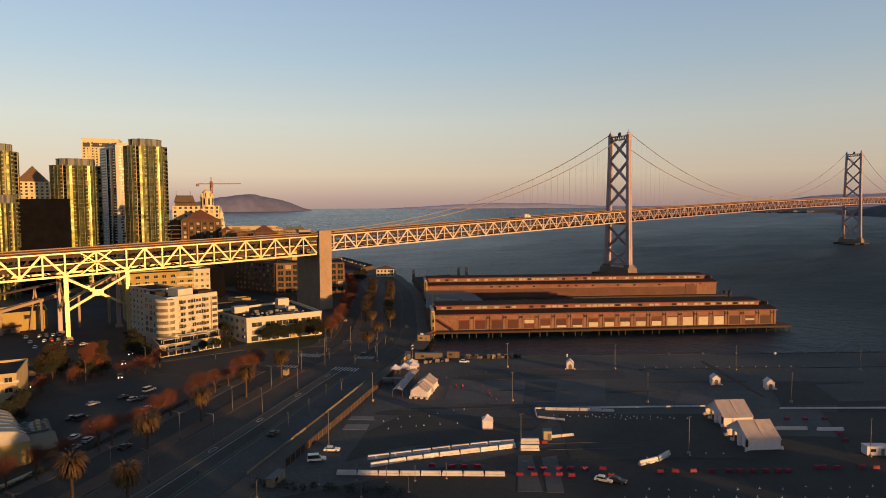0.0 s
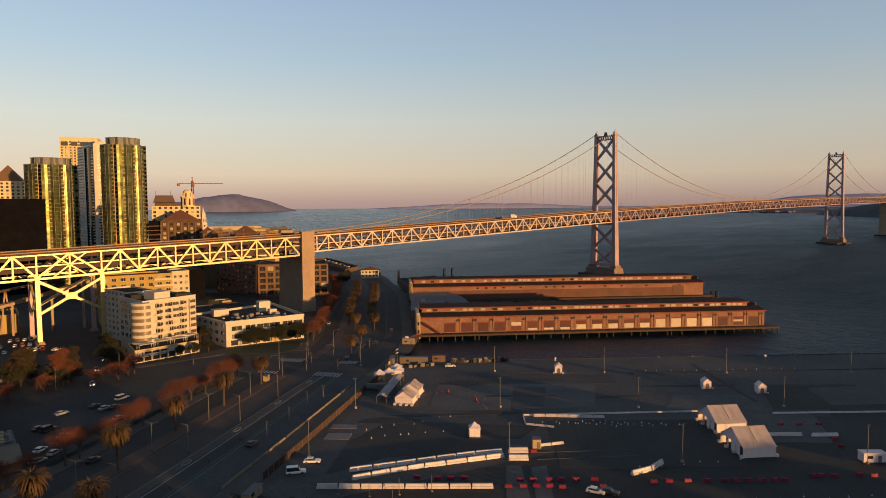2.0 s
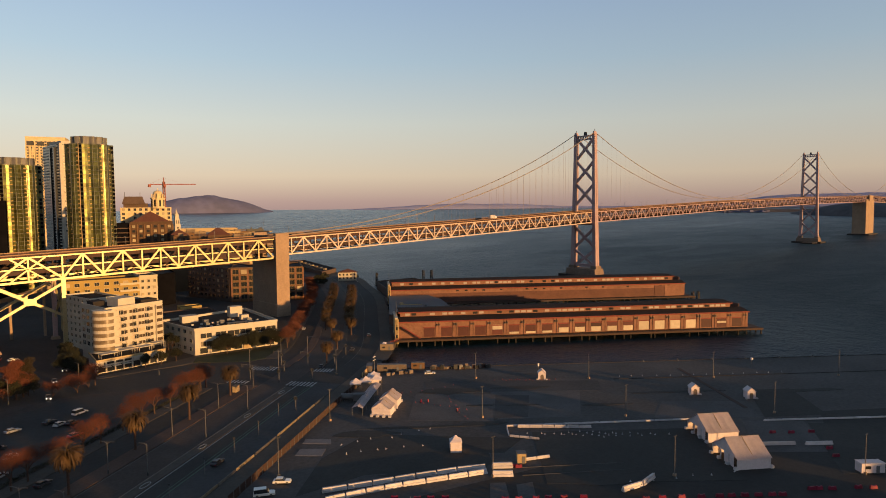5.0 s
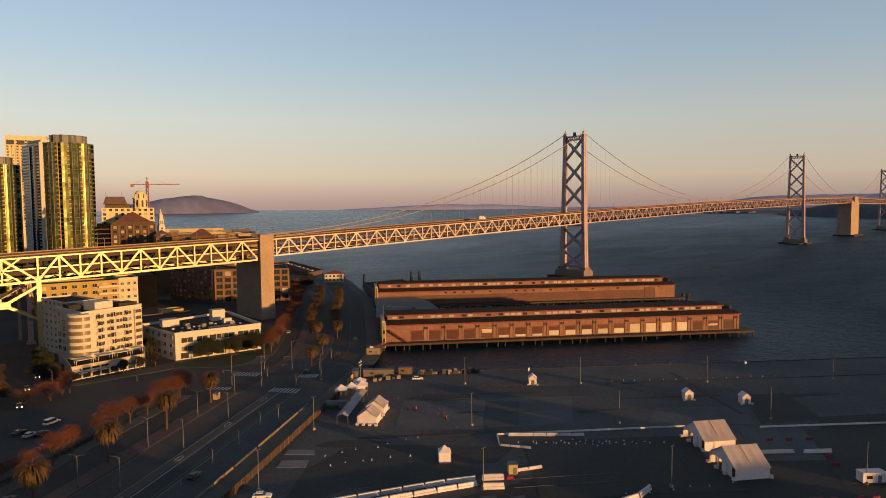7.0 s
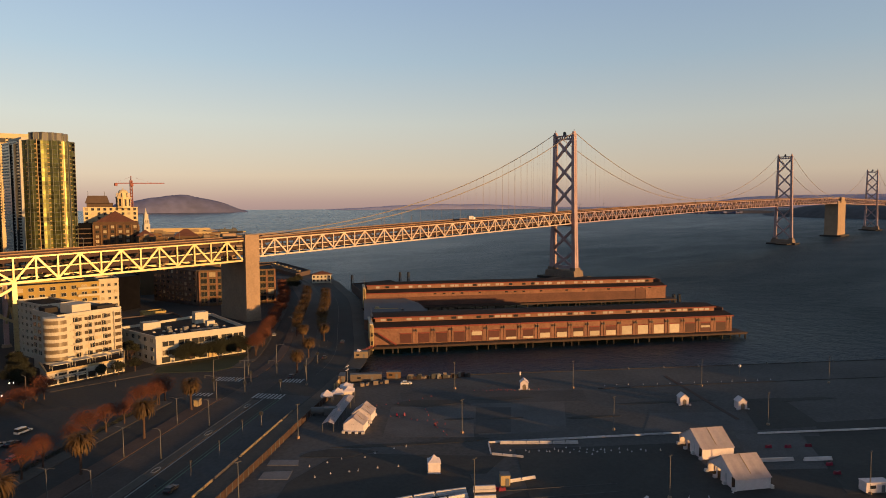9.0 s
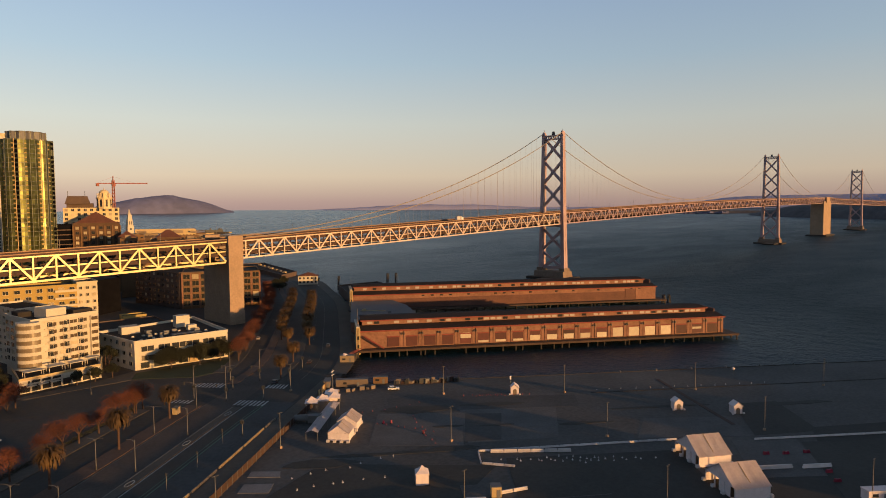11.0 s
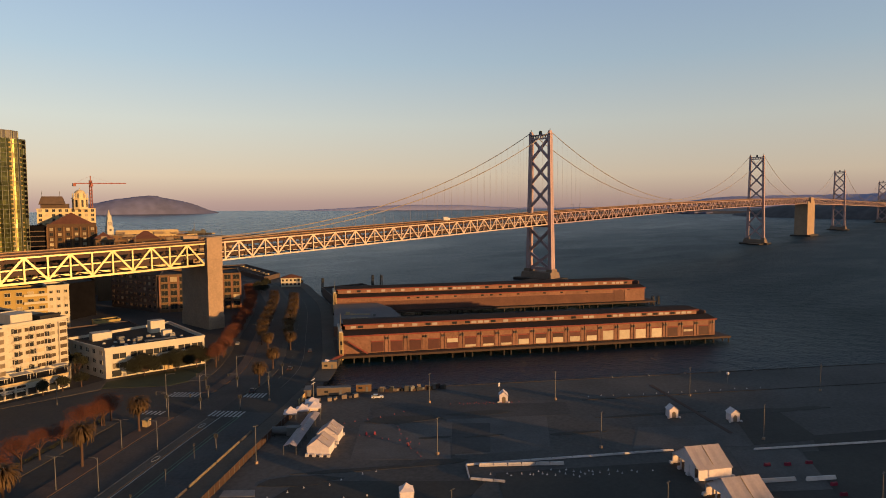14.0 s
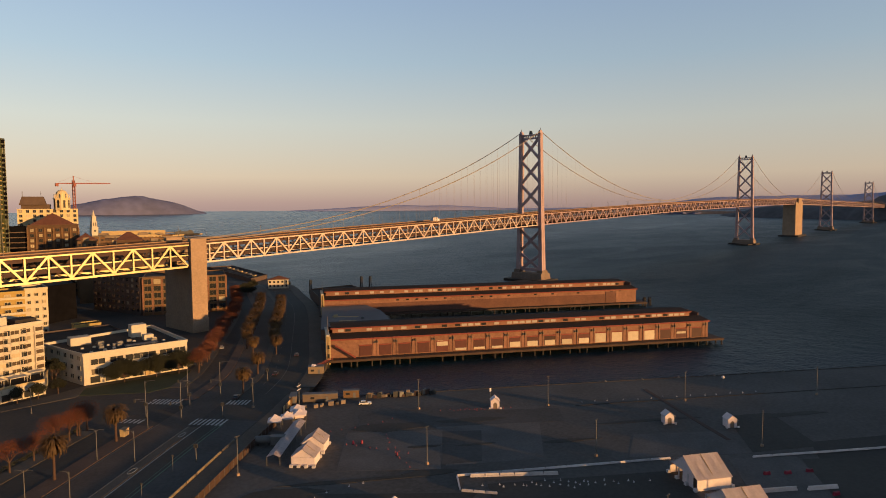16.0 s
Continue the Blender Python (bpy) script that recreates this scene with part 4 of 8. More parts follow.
octagon = lambda r: [(9 + r * math.cos(a), 252 + r * math.sin(a)) for a in (math.pi * (k + 0.5) / 4 for k in range(8))]
part("turret", prism(bmn(), octagon(6.2), 75, 84.5), LIMESTONE, b)
part("turret_cornice", prism(bmn(), octagon(6.8), 84.3, 85.1), LIMESTONE, b)
part("turret_drum", prism(bmn(), octagon(4.4), 85, 89.2), LIMESTONE, b)
for q in range(8):
    a = math.pi * q / 4
    part("turret_opening", box(bmn(), (9 + 5.78 * math.cos(a), 252 + 5.78 * math.sin(a), 80.2), (0.3, 1.7, 6.4), a), GLASS, b)
    part("turret_post", box(bmn(), (9 + 5.6 * math.cos(a + 0.39), 252 + 5.6 * math.sin(a + 0.39), 87), (0.8, 0.8, 4.0), a + 0.39, 0.7), LIMESTONE, b)
bm = bmn()
bmesh.ops.create_uvsphere(bm, u_segments=16, v_segments=8, radius=4.2, matrix=Matrix.Translation((9, 252, 89.2)) @ Matrix.Diagonal((1, 1, 0.75, 1)))
part("turret_dome", bm, LIMESTONE, b, smooth=True)
part("turret_finial", tube(bmn(), [(9, 252, 92), (9, 252, 94.4)], [0.4, 0.1], 6), LIMESTONE, b)
b = block("brick_building", "brick building with a low red pyramid roof", rect(-24, 230, 10, 219, 26), GZ, 63, RUSSET_BRICK)
windows(b, (-24, 229.6), (10, 218.6), 6, 13, 4.2, 6, 2.6, 2.5, frame_mat=DARKBRICK, glint_share=0.4)
for q in range(7):   # brick piers between the window bays
    part("pier", box(bmn(), (-24 + 34 * q / 6, 229.5 - 11 * q / 6, 32), (1.1, 0.9, 57), math.atan2(-11, 34)), BRICK, b)
bm = bmn()
pp = rect(-23, 231, 9, 220.5, 22)
base_v = [bm.verts.new((*p, 62.5)) for p in pp]
apex = bm.verts.new((sum(p[0] for p in pp) / 4, sum(p[1] for p in pp) / 4, 72.5))
for i in range(4):
    bm.faces.new((base_v[i], base_v[(i + 1) % 4], apex))
part("pyramid_roof", bm, TILE_ROOF, b)
b = block("dark_block", "near-black office block with pale floor bands", rect(-60, 240, -24, 232, 20), GZ, 62, BLACK_GLASS_SHADE)
for f in range(13):
    part("floor_band", box(bmn(), (-42, 235.7, 8 + f * 4.1), (36.4, 0.7, 0.8), math.atan2(-8, 36)), DARKBRICK, b)
b = block("low_cream_building", "low cream wing beside the brick building", rect(12, 224, 34, 215, 20), GZ, 38, CREAM)
windows(b, (12, 223.8), (34, 214.8), 6, 7, 4.2, 5, 2.2, 2.2)

# tower crane behind
crane = thing("tower_crane", "red tower crane above the rooftops", "crane", at=(73, 414, 0))
for sx, sy in ((-1, -1), (1, -1), (1, 1), (-1, 1)):
    part("mast_leg", beam(bmn(), (sx * 1.1, sy * 1.1, GZ), (sx * 1.1, sy * 1.1, 108), 0.5), CRANE_RED, crane)
bm = bmn()
for k in range(26):
    z = GZ + k * 4
    for p, q in (((-1.1, -1.1), (1.1, -1.1)), ((1.1, -1.1), (1.1, 1.1)), ((1.1, 1.1), (-1.1, 1.1)), ((-1.1, 1.1), (-1.1, -1.1))):
        beam(bm, (*p, z), (*q, z + 4), 0.28)
part("mast_lattice", bm, CRANE_RED, crane)
jd = Vector((33.7, -13.2, 0)).normalized()
part("jib", beam(bmn(), jd * -16 + Vector((0, 0, 104.5)), jd * 36 + Vector((0, 0, 105)), 0.7, 1.0), CRANE_RED, crane)
part("counterweight", box(bmn(), jd * -16 + Vector((0, 0, 103)), (3, 2.4, 3.4)), CRANE_RED, crane)
part("cab", box(bmn(), (0.5, -1.5, 103), (2.6, 2.6, 3.2), 0, 0.85), CRANE_RED, crane)
part("apex", beam(bmn(), (0, 0, 104), (0, 0, 113), 0.9), CRANE_RED, crane)
for q in (-15, 22):
    part("tie_bar", beam(bmn(), (0, 0, 112.5), jd * q + Vector((0, 0, 105.4)), 0.1), CRANE_RED, crane)

# clock tower of the ferry hall, with the hall and quays round it
ct = thing("clock_tower", "pale stone clock tower on the far waterfront", "clock tower", at=(219, 768, 0))
for k, (w, z0, z1) in enumerate(((10, GZ, 48), (8, 48, 58), (6.2, 58, 66))):
    part("tier", prism(bmn(), [(-w / 2, -w / 2), (w / 2, -w / 2), (w / 2, w / 2), (-w / 2, w / 2)], z0, z1), WHITE, ct)
part("spire", tube(bmn(), [(0, 0, 66), (0, 0, 70), (0, 0, 76)], [3.0, 1.6, 0.3], 8), WHITE, ct)
part("clock_face", tube(bmn(), [(0, -5.05, 42), (0, -5.2, 42)], [1.9, 1.9], 12), DARKMETAL, ct)
for sx in (-1, 1):
    part("belfry_opening", box(bmn(), (sx * 1.6, -4.05, 52.5), (1.4, 0.2, 6)), DARKMETAL, ct)
block("ferry_hall", "long low stone ferry hall on the waterfront", rect(190, 700, 235, 860, 30), GZ, 19, TAN)
for k, (x, y, L, w, h, m_) in enumerate(((300, 640, 90, 40, 13, TAN), (380, 820, 110, 45, 12, CREAM), (480, 1010, 120, 50, 13, TAN), (560, 1250, 130, 50, 12, CREAM), (600, 1430, 120, 50, 12, TAN))):
    c = Vector((x, y))
    block("finger_pier", "long low tan finger pier shed far along the shore", rect(x, y, x + L * 0.95, y + L * 0.3, w), 0.5, h, m_, TAN)
rnd = random.Random(21)
for k in range(16):
    x, y = rnd.uniform(60, 190), rnd.uniform(330, 640)
    s1, s2 = rnd.uniform(18, 36), rnd.uniform(16, 26)
    block("low_building", "low brick and stone building near the shore", rect(x, y, x + s1, y - s1 * 0.3, s2), GZ, rnd.uniform(14, 32), rnd.choice((TAN, BRICK, CREAM, DARKBRICK)))
for k, (x, y, w, z) in enumerate(((28, 239, 16, 51), (79, 348, 26, 48), (63, 290, 18, 47.5), (138, 389, 30, 46), (120, 331, 22, 45), (186, 454, 24, 43), (162, 378, 26, 43.5), (74, 220, 18, 46), (104, 251, 20, 45), (-3, 166, 12, 51), (18, 200, 16, 49))):
    b = block("shore_office", "mid-rise brick and stone office near the shore", rect(x - w / 2, y, x + w / 2, y - w * 0.32, w * 0.8), GZ, z, (BRICK, TAN, DARKBRICK, CREAM, BRICK)[k % 5])
    windows(b, (x - w / 2, y - 0.2), (x + w / 2, y - w * 0.32 - 0.2), z - 17, 4, 4.0, max(4, int(w / 3.4)), 1.8, 2.0, 0.1, k, DARKBRICK)
    if k % 2:
        part("roof_house", box(bmn(), (x + 1, y + w * 0.25, z + 1.2), (w * 0.35, w * 0.3, 3.0), -0.3), TAN, b)
block("finger_pier", "long pale finger pier hall far along the shore", rect(488, 1466, 634, 1405, 30), 2, 20, CREAM, TAN)
# unseen slopes added behind the flight to block low sky light from the west
hill("west_sky_blocker", "unseen dark hillside added to block the western sky", [(-900, -900, 60), (-980, -600, 150), (-1000, -200, 190), (-980, 200, 180), (-900, 600, 170), (-700, 1000, 120)], 260, GROUND, rough=10, seed=19, base=3)
b = block("dome_hall", "brown hall with a hipped dark roof", rect(0, 116.6, 15, 110.6, 14), GZ, 53, RUSSET_BRICK)
bm = bmn()
pp = rect(-1.2, 116.9, 16.2, 109.9, 16)
base_v = [bm.verts.new((*p, 52.6)) for p in pp]
apex = [bm.verts.new((9, 121.4, 58.5)), bm.verts.new((11.5, 120.4, 58.5))]
bm.faces.new((base_v[0], base_v[1], apex[1], apex[0]))
bm.faces.new((base_v[1], base_v[2], apex[1]))
bm.faces.new((base_v[2], base_v[3], apex[0], apex[1]))
bm.faces.new((base_v[3], base_v[0], apex[0]))
part("hip_roof", bm, TILE_ROOF, b)
windows(b, (0, 116.3), (15, 110.3), 6, 10, 4.6, 4, 2.0, 2.0, frame_mat=DARKBRICK)
b = block("dome_hall", "small brown hall with a hipped dark roof", rect(3, 206, 16, 201, 12), GZ, 50.5, BRICK)
bm = bmn()
pp = rect(2, 206.4, 17, 200.4, 14)
base_v = [bm.verts.new((*p, 50)) for p in pp]
apex = bm.verts.new((sum(p[0] for p in pp) / 4, sum(p[1] for p in pp) / 4, 56))
for i in range(4):
    bm.faces.new((base_v[i], base_v[(i + 1) % 4], apex))
part("hip_roof", bm, TILE_ROOF, b)

# brown brick offices under and beyond the bridge
b = block("brick_office", "brown brick office building with gridded windows", rect(-2, 72, 45, 48, 40), GZ, 29, BRICK)
windows(b, (-2, 71.6), (45, 47.6), 5, 5, 4.7, 9, 4.3, 3.4, frame_mat=TAN)
for q in range(10):
    part("pier", box(bmn(), (-2 + 47 * q / 9, 71.8 - 24 * q / 9, 16), (0.9, 0.6, 25), math.atan2(-24, 47)), SHED_WALL, b)
# shaded west side of the brick office, painted in darker brick
b = block("dark_warehouse", "brick warehouse with its shade put into darker brick", [(-12, 130), (-3, 74), (20, 66), (20, 130)], GZ, 29.5, DARKBRICK)
windows(b, (-12, 130), (-3, 74), 5, 6, 4.0, 10, 2.6, 2.2, frame_mat=DARKBRICK)
# this block's deep shade is put into its near-black walls
b = block("shaded_block", "block beyond the bridge painted near-black for its deep shade", [(-82, 152), (-64, 82), (-34, 98), (-22, 152)], GZ, 27, BLACK_GLASS_SHADE, ROOFTAR)
b = block("yellow_building", "yellow apartment block seen under the bridge", rect(-124, 26, -84, 20, 18), GZ, 33, YELLOW)
windows(b, (-124, 25.6), (-84, 19.6), 5, 7, 3.9, 8, 2.6, 2.0)
for f in range(3):
    part("balcony_band", box(bmn(), (-89.5, 20.0, 21.5 + 4.0 * f), (10.5, 1.4, 1.2), math.atan2(-6, 40)), WHITE, b, "white balcony front")
b = block("white_block", "white block with small square windows", rect(-84, 20, -74, 18.5, 18), GZ, 34, WHITE)
windows(b, (-84, 19.6), (-74, 18.1), 5, 7, 3.9, 3, 1.4, 1.6)
b = block("yellow_warehouse", "yellow warehouse beyond the bridge with a brown lean-to roof", rect(-240, 40, -164, 34, 26), GZ, 14.5, YELLOW)
ya = math.atan2(-6, 76)
part("lean_to_wall", box(bmn(), (-206, 34.2, 5.1), (56, 4.2, 3.2), ya), TAN, b)
part("lean_to_roof", box(bmn(), (-206, 33.9, 7.0), (58, 5.6, 0.6), ya), SHED_FASCIA, b)
for q in range(5):
    part("wall_light", box(bmn(), (-226 + 13 * q, 37.6 - 1.03 * q, 11.5), (2.4, 0.3, 2.0), ya), GLASS, b)
    part("lean_to_door", box(bmn(), (-228 + 11 * q, 33.7 - 0.87 * q, 4.8), (3.0, 0.3, 2.4), ya), DARKMETAL, b)
block("low_orange_shed", "low orange-lit rooftop shed", rect(-70, -6, -58, -8, 8), GZ, 16, YELLOW)
block("grey_low_block", "low dark block behind the office building", rect(-98, -34, -58, -38, 26), GZ, 15, DARKBRICK)

# the added, unseen blocks that shade the pier
for x, w, z in SHADE_BLOCKS:
    b = block("shade_caster", "unseen plain block added to shade the parking pier", rect(x, -604, x + w, -604, 16), GZ, z, TAN)
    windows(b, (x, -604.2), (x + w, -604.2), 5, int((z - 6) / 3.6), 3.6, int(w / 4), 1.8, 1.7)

# white house at the water's edge
h = block("white_house", "small two-storey white house with a hipped roof at the shore", rect(133.4, 132, 148, 122, 9), GZ, 11.5, WHITE)
windows(h, (133.4, 132), (148, 122), 4.2, 2, 3.5, 5, 1.5, 1.7, frame_mat=DARKMETAL)
bm = bmn()
pp = rect(132.6, 131.6, 148.8, 120.6, 10.8)
base_v = [bm.verts.new((*p, 11.5)) for p in pp]
apex = bm.verts.new((sum(p[0] for p in pp) / 4, sum(p[1] for p in pp) / 4, 14.8))
for i in range(4):
    bm.faces.new((base_v[i], base_v[(i + 1) % 4], apex))
part("hip_roof", bm, TILE_ROOF, h)

# elevated ramp beyond the bridge
rp = thing("elevated_ramp", "narrow concrete ramp on columns beyond the bridge", "ramp")
RAMP = ((-236, 26, 5.0), (-187.4, 26, 16.6), (-151.5, 26, 25.0), (-128, 26, 31.0))
for a, b_ in zip(RAMP, RAMP[1:]):
    part("ramp_deck", beam(bmn(), a, b_, 5.0, 0.9), CONCRETE, rp)
    for sy in (-2.4, 2.4):
        part("ramp_parapet", beam(bmn(), (a[0], a[1] + sy, a[2] + 0.8), (b_[0], b_[1] + sy, b_[2] + 0.8), 0.3, 0.9), CONCRETE, rp)
for x, z in ((-212, 10.2), (-187.4, 16.0), (-168, 20.6), (-149, 25.0), (-133, 29.0)):
    part("ramp_column", box(bmn(), (x, 26, (GZ + z) / 2), (1.2, 1.6, z - GZ)), CONCRETE, rp)
rp = thing("elevated_ramp", "higher dark steel ramp on slanted legs beyond the bridge", "ramp")
part("ramp_deck", beam(bmn(), (-250, 33, 15.5), (-150, 33, 31.5), 4.0, 1.0), SHADE_STEEL, rp)
for x in (-236, -214, -192, -170):
    for q in (-3, 3):
        part("ramp_leg", beam(bmn(), (x + q, 33, GZ), (x, 33, 15.3 + (x + 250) * 0.16), 0.8, 0.8), CONCRETE, rp)

# ---- streets ----
ROAD = [(-312, -353), (-151, -234.5), (-90, -188.5), (-58, -165), (-21, -133), (22, -77), (84, 9), (123, 78), (165, 165), (200, 325)]


def smooth_line(pts, n=8):
    """A Catmull-Rom line through plan points."""
    out = []
    P = [Vector(p) for p in pts]
    for i in range(len(P) - 1):
        a, b, c, d = P[max(i - 1, 0)], P[i], P[i + 1], P[min(i + 2, len(P) - 1)]
        for k in range(n):
            t = k / n
            out.append(0.5 * ((2 * b) + (c - a) * t + (2 * a - 5 * b + 4 * c - d) * t * t + (3 * b - a - 3 * c + d) * t ** 3))
    return out + [P[-1]]


LINE = smooth_line(ROAD)
CUM = [0.0]
for p, q in zip(LINE, LINE[1:]):
    CUM.append(CUM[-1] + (q - p).length)


def along(s, off=0.0):
    """A place s metres along the shore road's outer kerb and off metres inland of it, with the road's heading."""
    for i in range(len(LINE) - 1):
        if s <= CUM[i + 1] or i == len(LINE) - 2:
            d = (LINE[i + 1] - LINE[i]).normalized()
            p = LINE[i] + d * (s - CUM[i]) + Vector((-d.y, d.x)) * off
            return p.x, p.y, math.atan2(d.y, d.x)


def ribbon(s0, s1, o0, o1, z, h=0.0, step=6.0):
    """A strip of road surface between two offsets; with h it is a raised kerbed strip."""
    bm = bmn()
    n = max(1, int((s1 - s0) / step))
    rows = []
    for i in range(n + 1):
        s = s0 + (s1 - s0) * i / n
        a, b = along(s, o0), along(s, o1)
        rows.append([bm.verts.new((a[0], a[1], z + h)), bm.verts.new((b[0], b[1], z + h))] + ([bm.verts.new((a[0], a[1], z)), bm.verts.new((b[0], b[1], z))] if h else []))
    for p, q in zip(rows, rows[1:]):
        bm.faces.new((p[0], q[0], q[1], p[1]))
        if h:
            bm.faces.new((p[2], q[2], q[0], p[0]))
            bm.faces.new((p[1], q[1], q[3], p[3]))
    if h:
        for p in (rows[0], rows[-1]):
            bm.faces.new((p[0], p[1], p[3], p[2]))
    return bm


END = 760.0
solid("road", ribbon(0, END, 0.3, 17, GZ + 0.02), ASPHALT_NEW, "dark asphalt shore road with lane lines", "road", "structure")
solid("road", ribbon(0, END, 20.4, 32, GZ + 0.02), ROAD_OLD, "worn brown-grey asphalt lanes of the shore road", "road", "structure")
solid("road", ribbon(0, 300, 38.4, 47.6, GZ + 0.02), ASPHALT_NEW, "dark asphalt side lane beside the palms", "road", "structure")
solid("pavement", ribbon(0, 330, -7.4, -0.2, GZ + 0.01, 0.14), PAVING, "grey paved promenade beside the fence", "pavement", "structure")
solid("pavement", ribbon(0, 292, 32.3, 38.0, GZ + 0.01, 0.14), BRICKWALK, "red-brown brick strip with palms and lamp posts", "pavement", "structure")
solid("pavement", ribbon(322, END, 17.3, 20.2, GZ + 0.01, 0.16), PAVING, "narrow kerbed tramway strip", "pavement", "structure")
solid("pavement", ribbon(0, 292, 17.3, 20.2, GZ + 0.01, 0.16), PAVING, "narrow kerbed tramway strip", "pavement", "structure")
solid("pavement", ribbon(0, 286, 48.0, 53.0, GZ + 0.01, 0.14), PAVING, "pale pavement with a row of bare trees", "pavement", "structure")
solid("pavement", ribbon(322, END, 32.3, 36.5, GZ + 0.01, 0.14), BRICKWALK, "brick kerb strip beside the shore road", "pavement", "structure")
solid("pavement", ribbon(340, END, 44, 50, GZ + 0.01, 0.14), PAVING, "pavement with a row of russet trees", "pavement", "structure")
solid("pavement", ribbon(340, END, -8, -0.2, GZ + 0.01, 0.14), PAVING, "paved promenade before the pier fronts", "pavement", "structure")
solid("bike_lane", ribbon(0, 296, 10.2, 10.7, GZ + 0.03), PAINT_GREEN, "thin green painted lane edge", "road marking", "structure")
solid("bike_lane", ribbon(0, 296, 11.5, 11.75, GZ + 0.03), PAINT_GREEN, "thin green painted lane edge", "road marking", "structure")
solid("road", ribbon(0, 300, 0.5, 10.0, GZ + 0.025), LOT_MID, "grey worn asphalt lane along the promenade", "road", "structure")
solid("kerb", ribbon(0, 292, 20.25, 20.6, GZ + 0.01, 0.2), KERB, "pale kerb along the tramway strip", "kerb", "structure")
solid("lane_line", ribbon(0, 294, 16.68, 16.96, GZ + 0.03), PAINT, "thin white painted road line", "road marking", "structure")
for s in (203, 229.5, 258, 285):
    ring = [along(s + 2.0 * math.cos(k * math.pi / 6), 18.6 + 0.75 * math.sin(k * math.pi / 6)) for k in range(13)]
    solid("median_nose", tube(bmn(), [(x, y, GZ + 0.2) for x, y, _ in ring], [0.09] * 13, 5), PAINT, "small white-painted kerb loop on the tramway strip", "kerb", "structure")
for o in (31.5,):
    solid("lane_line", ribbon(0, 294, o, o + 0.16, GZ + 0.03), PAINT_WORN, "thin white painted road line", "road marking", "structure")
for o in (13.6,):
    for s in range(330, 720, 14):
        solid("lane_line", ribbon(s, s + 4, o, o + 0.18, GZ + 0.03), PAINT_WORN, "short white lane dash", "road marking", "structure")
solid("lane_line", ribbon(330, 640, 8.5, 8.66, GZ + 0.03), PAINT_WORN, "long white curving lane line", "road marking", "structure")


def crosswalk(s, o0, o1, length, n):
    """Zebra bars that lie along the road, side by side between two offsets."""
    for k in range(n):
        o = o0 + (o1 - o0) * k / (n - 1)
        solid("crosswalk_bar", ribbon(s - length / 2, s + length / 2, o, o + 0.75, GZ + 0.034, 0, 3), PAINT, "white zebra crossing bar on asphalt", "crossing", "structure", "zebra crossing bars")


crosswalk(297.5, 10.6, 21.0, 6.0, 8)
crosswalk(320, 11, 18, 5.4, 6)
crosswalk(296, 38.6, 46.5, 4.0, 6)
crosswalk(319.5, 36.5, 46.8, 5.6, 8)

# street before the white buildings, with lawn
solid("road", prism(bmn(), [(-330, -78), (-200, -92), (-138, -97), (-101, -100), (-84, -128), (-66, -140), (-112, -134), (-150, -118), (-205, -112), (-330, -96)], GZ - 0.2, GZ + 0.015), ASPHALT_NEW, "dark side street before the white buildings", "road", "structure")
solid("lawn", prism(bmn(), [(-99, -97), (-94, -88), (-52, -93), (-50, -98), (-62, -112), (-80, -113)], GZ - 0.2, GZ + 0.12), GRASS, "dark green lawn before the white office", "lawn", "structure")
solid("pavement", prism(bmn(), [(-140, -93), (-107, -88.5), (-94, -84.5), (-51.5, -90), (-50, -93), (-94, -88), (-100, -98), (-138, -97)], GZ - 0.2, GZ + 0.13), PAVING, "pavement before the white buildings", "pavement", "structure")
solid("parking_ground", prism(bmn(), [(-205, -135), (-150, -122), (-120, -138), (-176, -184), (-192, -196), (-205, -180)], GZ - 0.2, GZ + 0.012), ASPHALT_NEW, "dark parking lot inland of the shore road", "parking lot", "structure")

# ---- the white apartment block ----
apt = thing("white_apartment_block", "white seven-storey apartment block with a rounded corner bay", "building")
AZ = 30.0
a0, a1, a2, a3 = (-128.5, -73.5), (-101.5, -67.0), (-107.5, -42.0), (-131.8, -46.5)
part("wall", prism(bmn(), [a0, a1, a2, a3], GZ, AZ - 1.5), WHITE, apt)
part("roof", prism(bmn(), [(-127, -71), (-103, -65.5), (-108.5, -43.0), (-131, -47)], AZ - 1.8, AZ - 1.45), ROOFTAR, apt)
bm = bmn()
for p, q in ((a0, a1), (a1, a2), (a2, a3), (a3, a0)):
    beam(bm, (*p, AZ - 1.0), (*q, AZ - 1.0), 0.5, 1.1)
part("parapet", bm, WHITE, apt)
part("roof_house", prism(bmn(), [(-122, -69.5), (-114, -67.5), (-116, -58), (-124, -60)], AZ - 1.5, AZ + 2.6), WHITE, apt)
part("roof_house", prism(bmn(), [(-129.5, -58), (-124, -57), (-125, -49), (-130, -50)], AZ - 1.5, AZ + 0.8), ROOFTAR, apt)
part("roof_shade", prism(bmn(), [(-111, -66.5), (-103, -64.6), (-104.5, -58), (-112.5, -60)], AZ - 1.4, AZ + 0.6), ROOFTAR, apt)
bay = [(-128.6 + 5.2 * math.cos(t), -72.6 + 5.2 * math.sin(t)) for t in (radians(150 + 12 * k) for k in range(13))]
part("corner_bay", prism(bmn(), bay + [(-125, -69)], 9.6, AZ - 1.2), WHITE, apt, "rounded corner bay")
for f in range(6):
    z = 10.6 + f * 3.05
    part("bay_window_band", prism(bmn(), [(-128.6 + 5.27 * math.cos(t), -72.6 + 5.27 * math.sin(t)) for t in (radians(180 + 9 * k) for k in range(14))] + [(-126, -70)], z + 0.2, z + 1.85), BAY_SHEEN, apt)
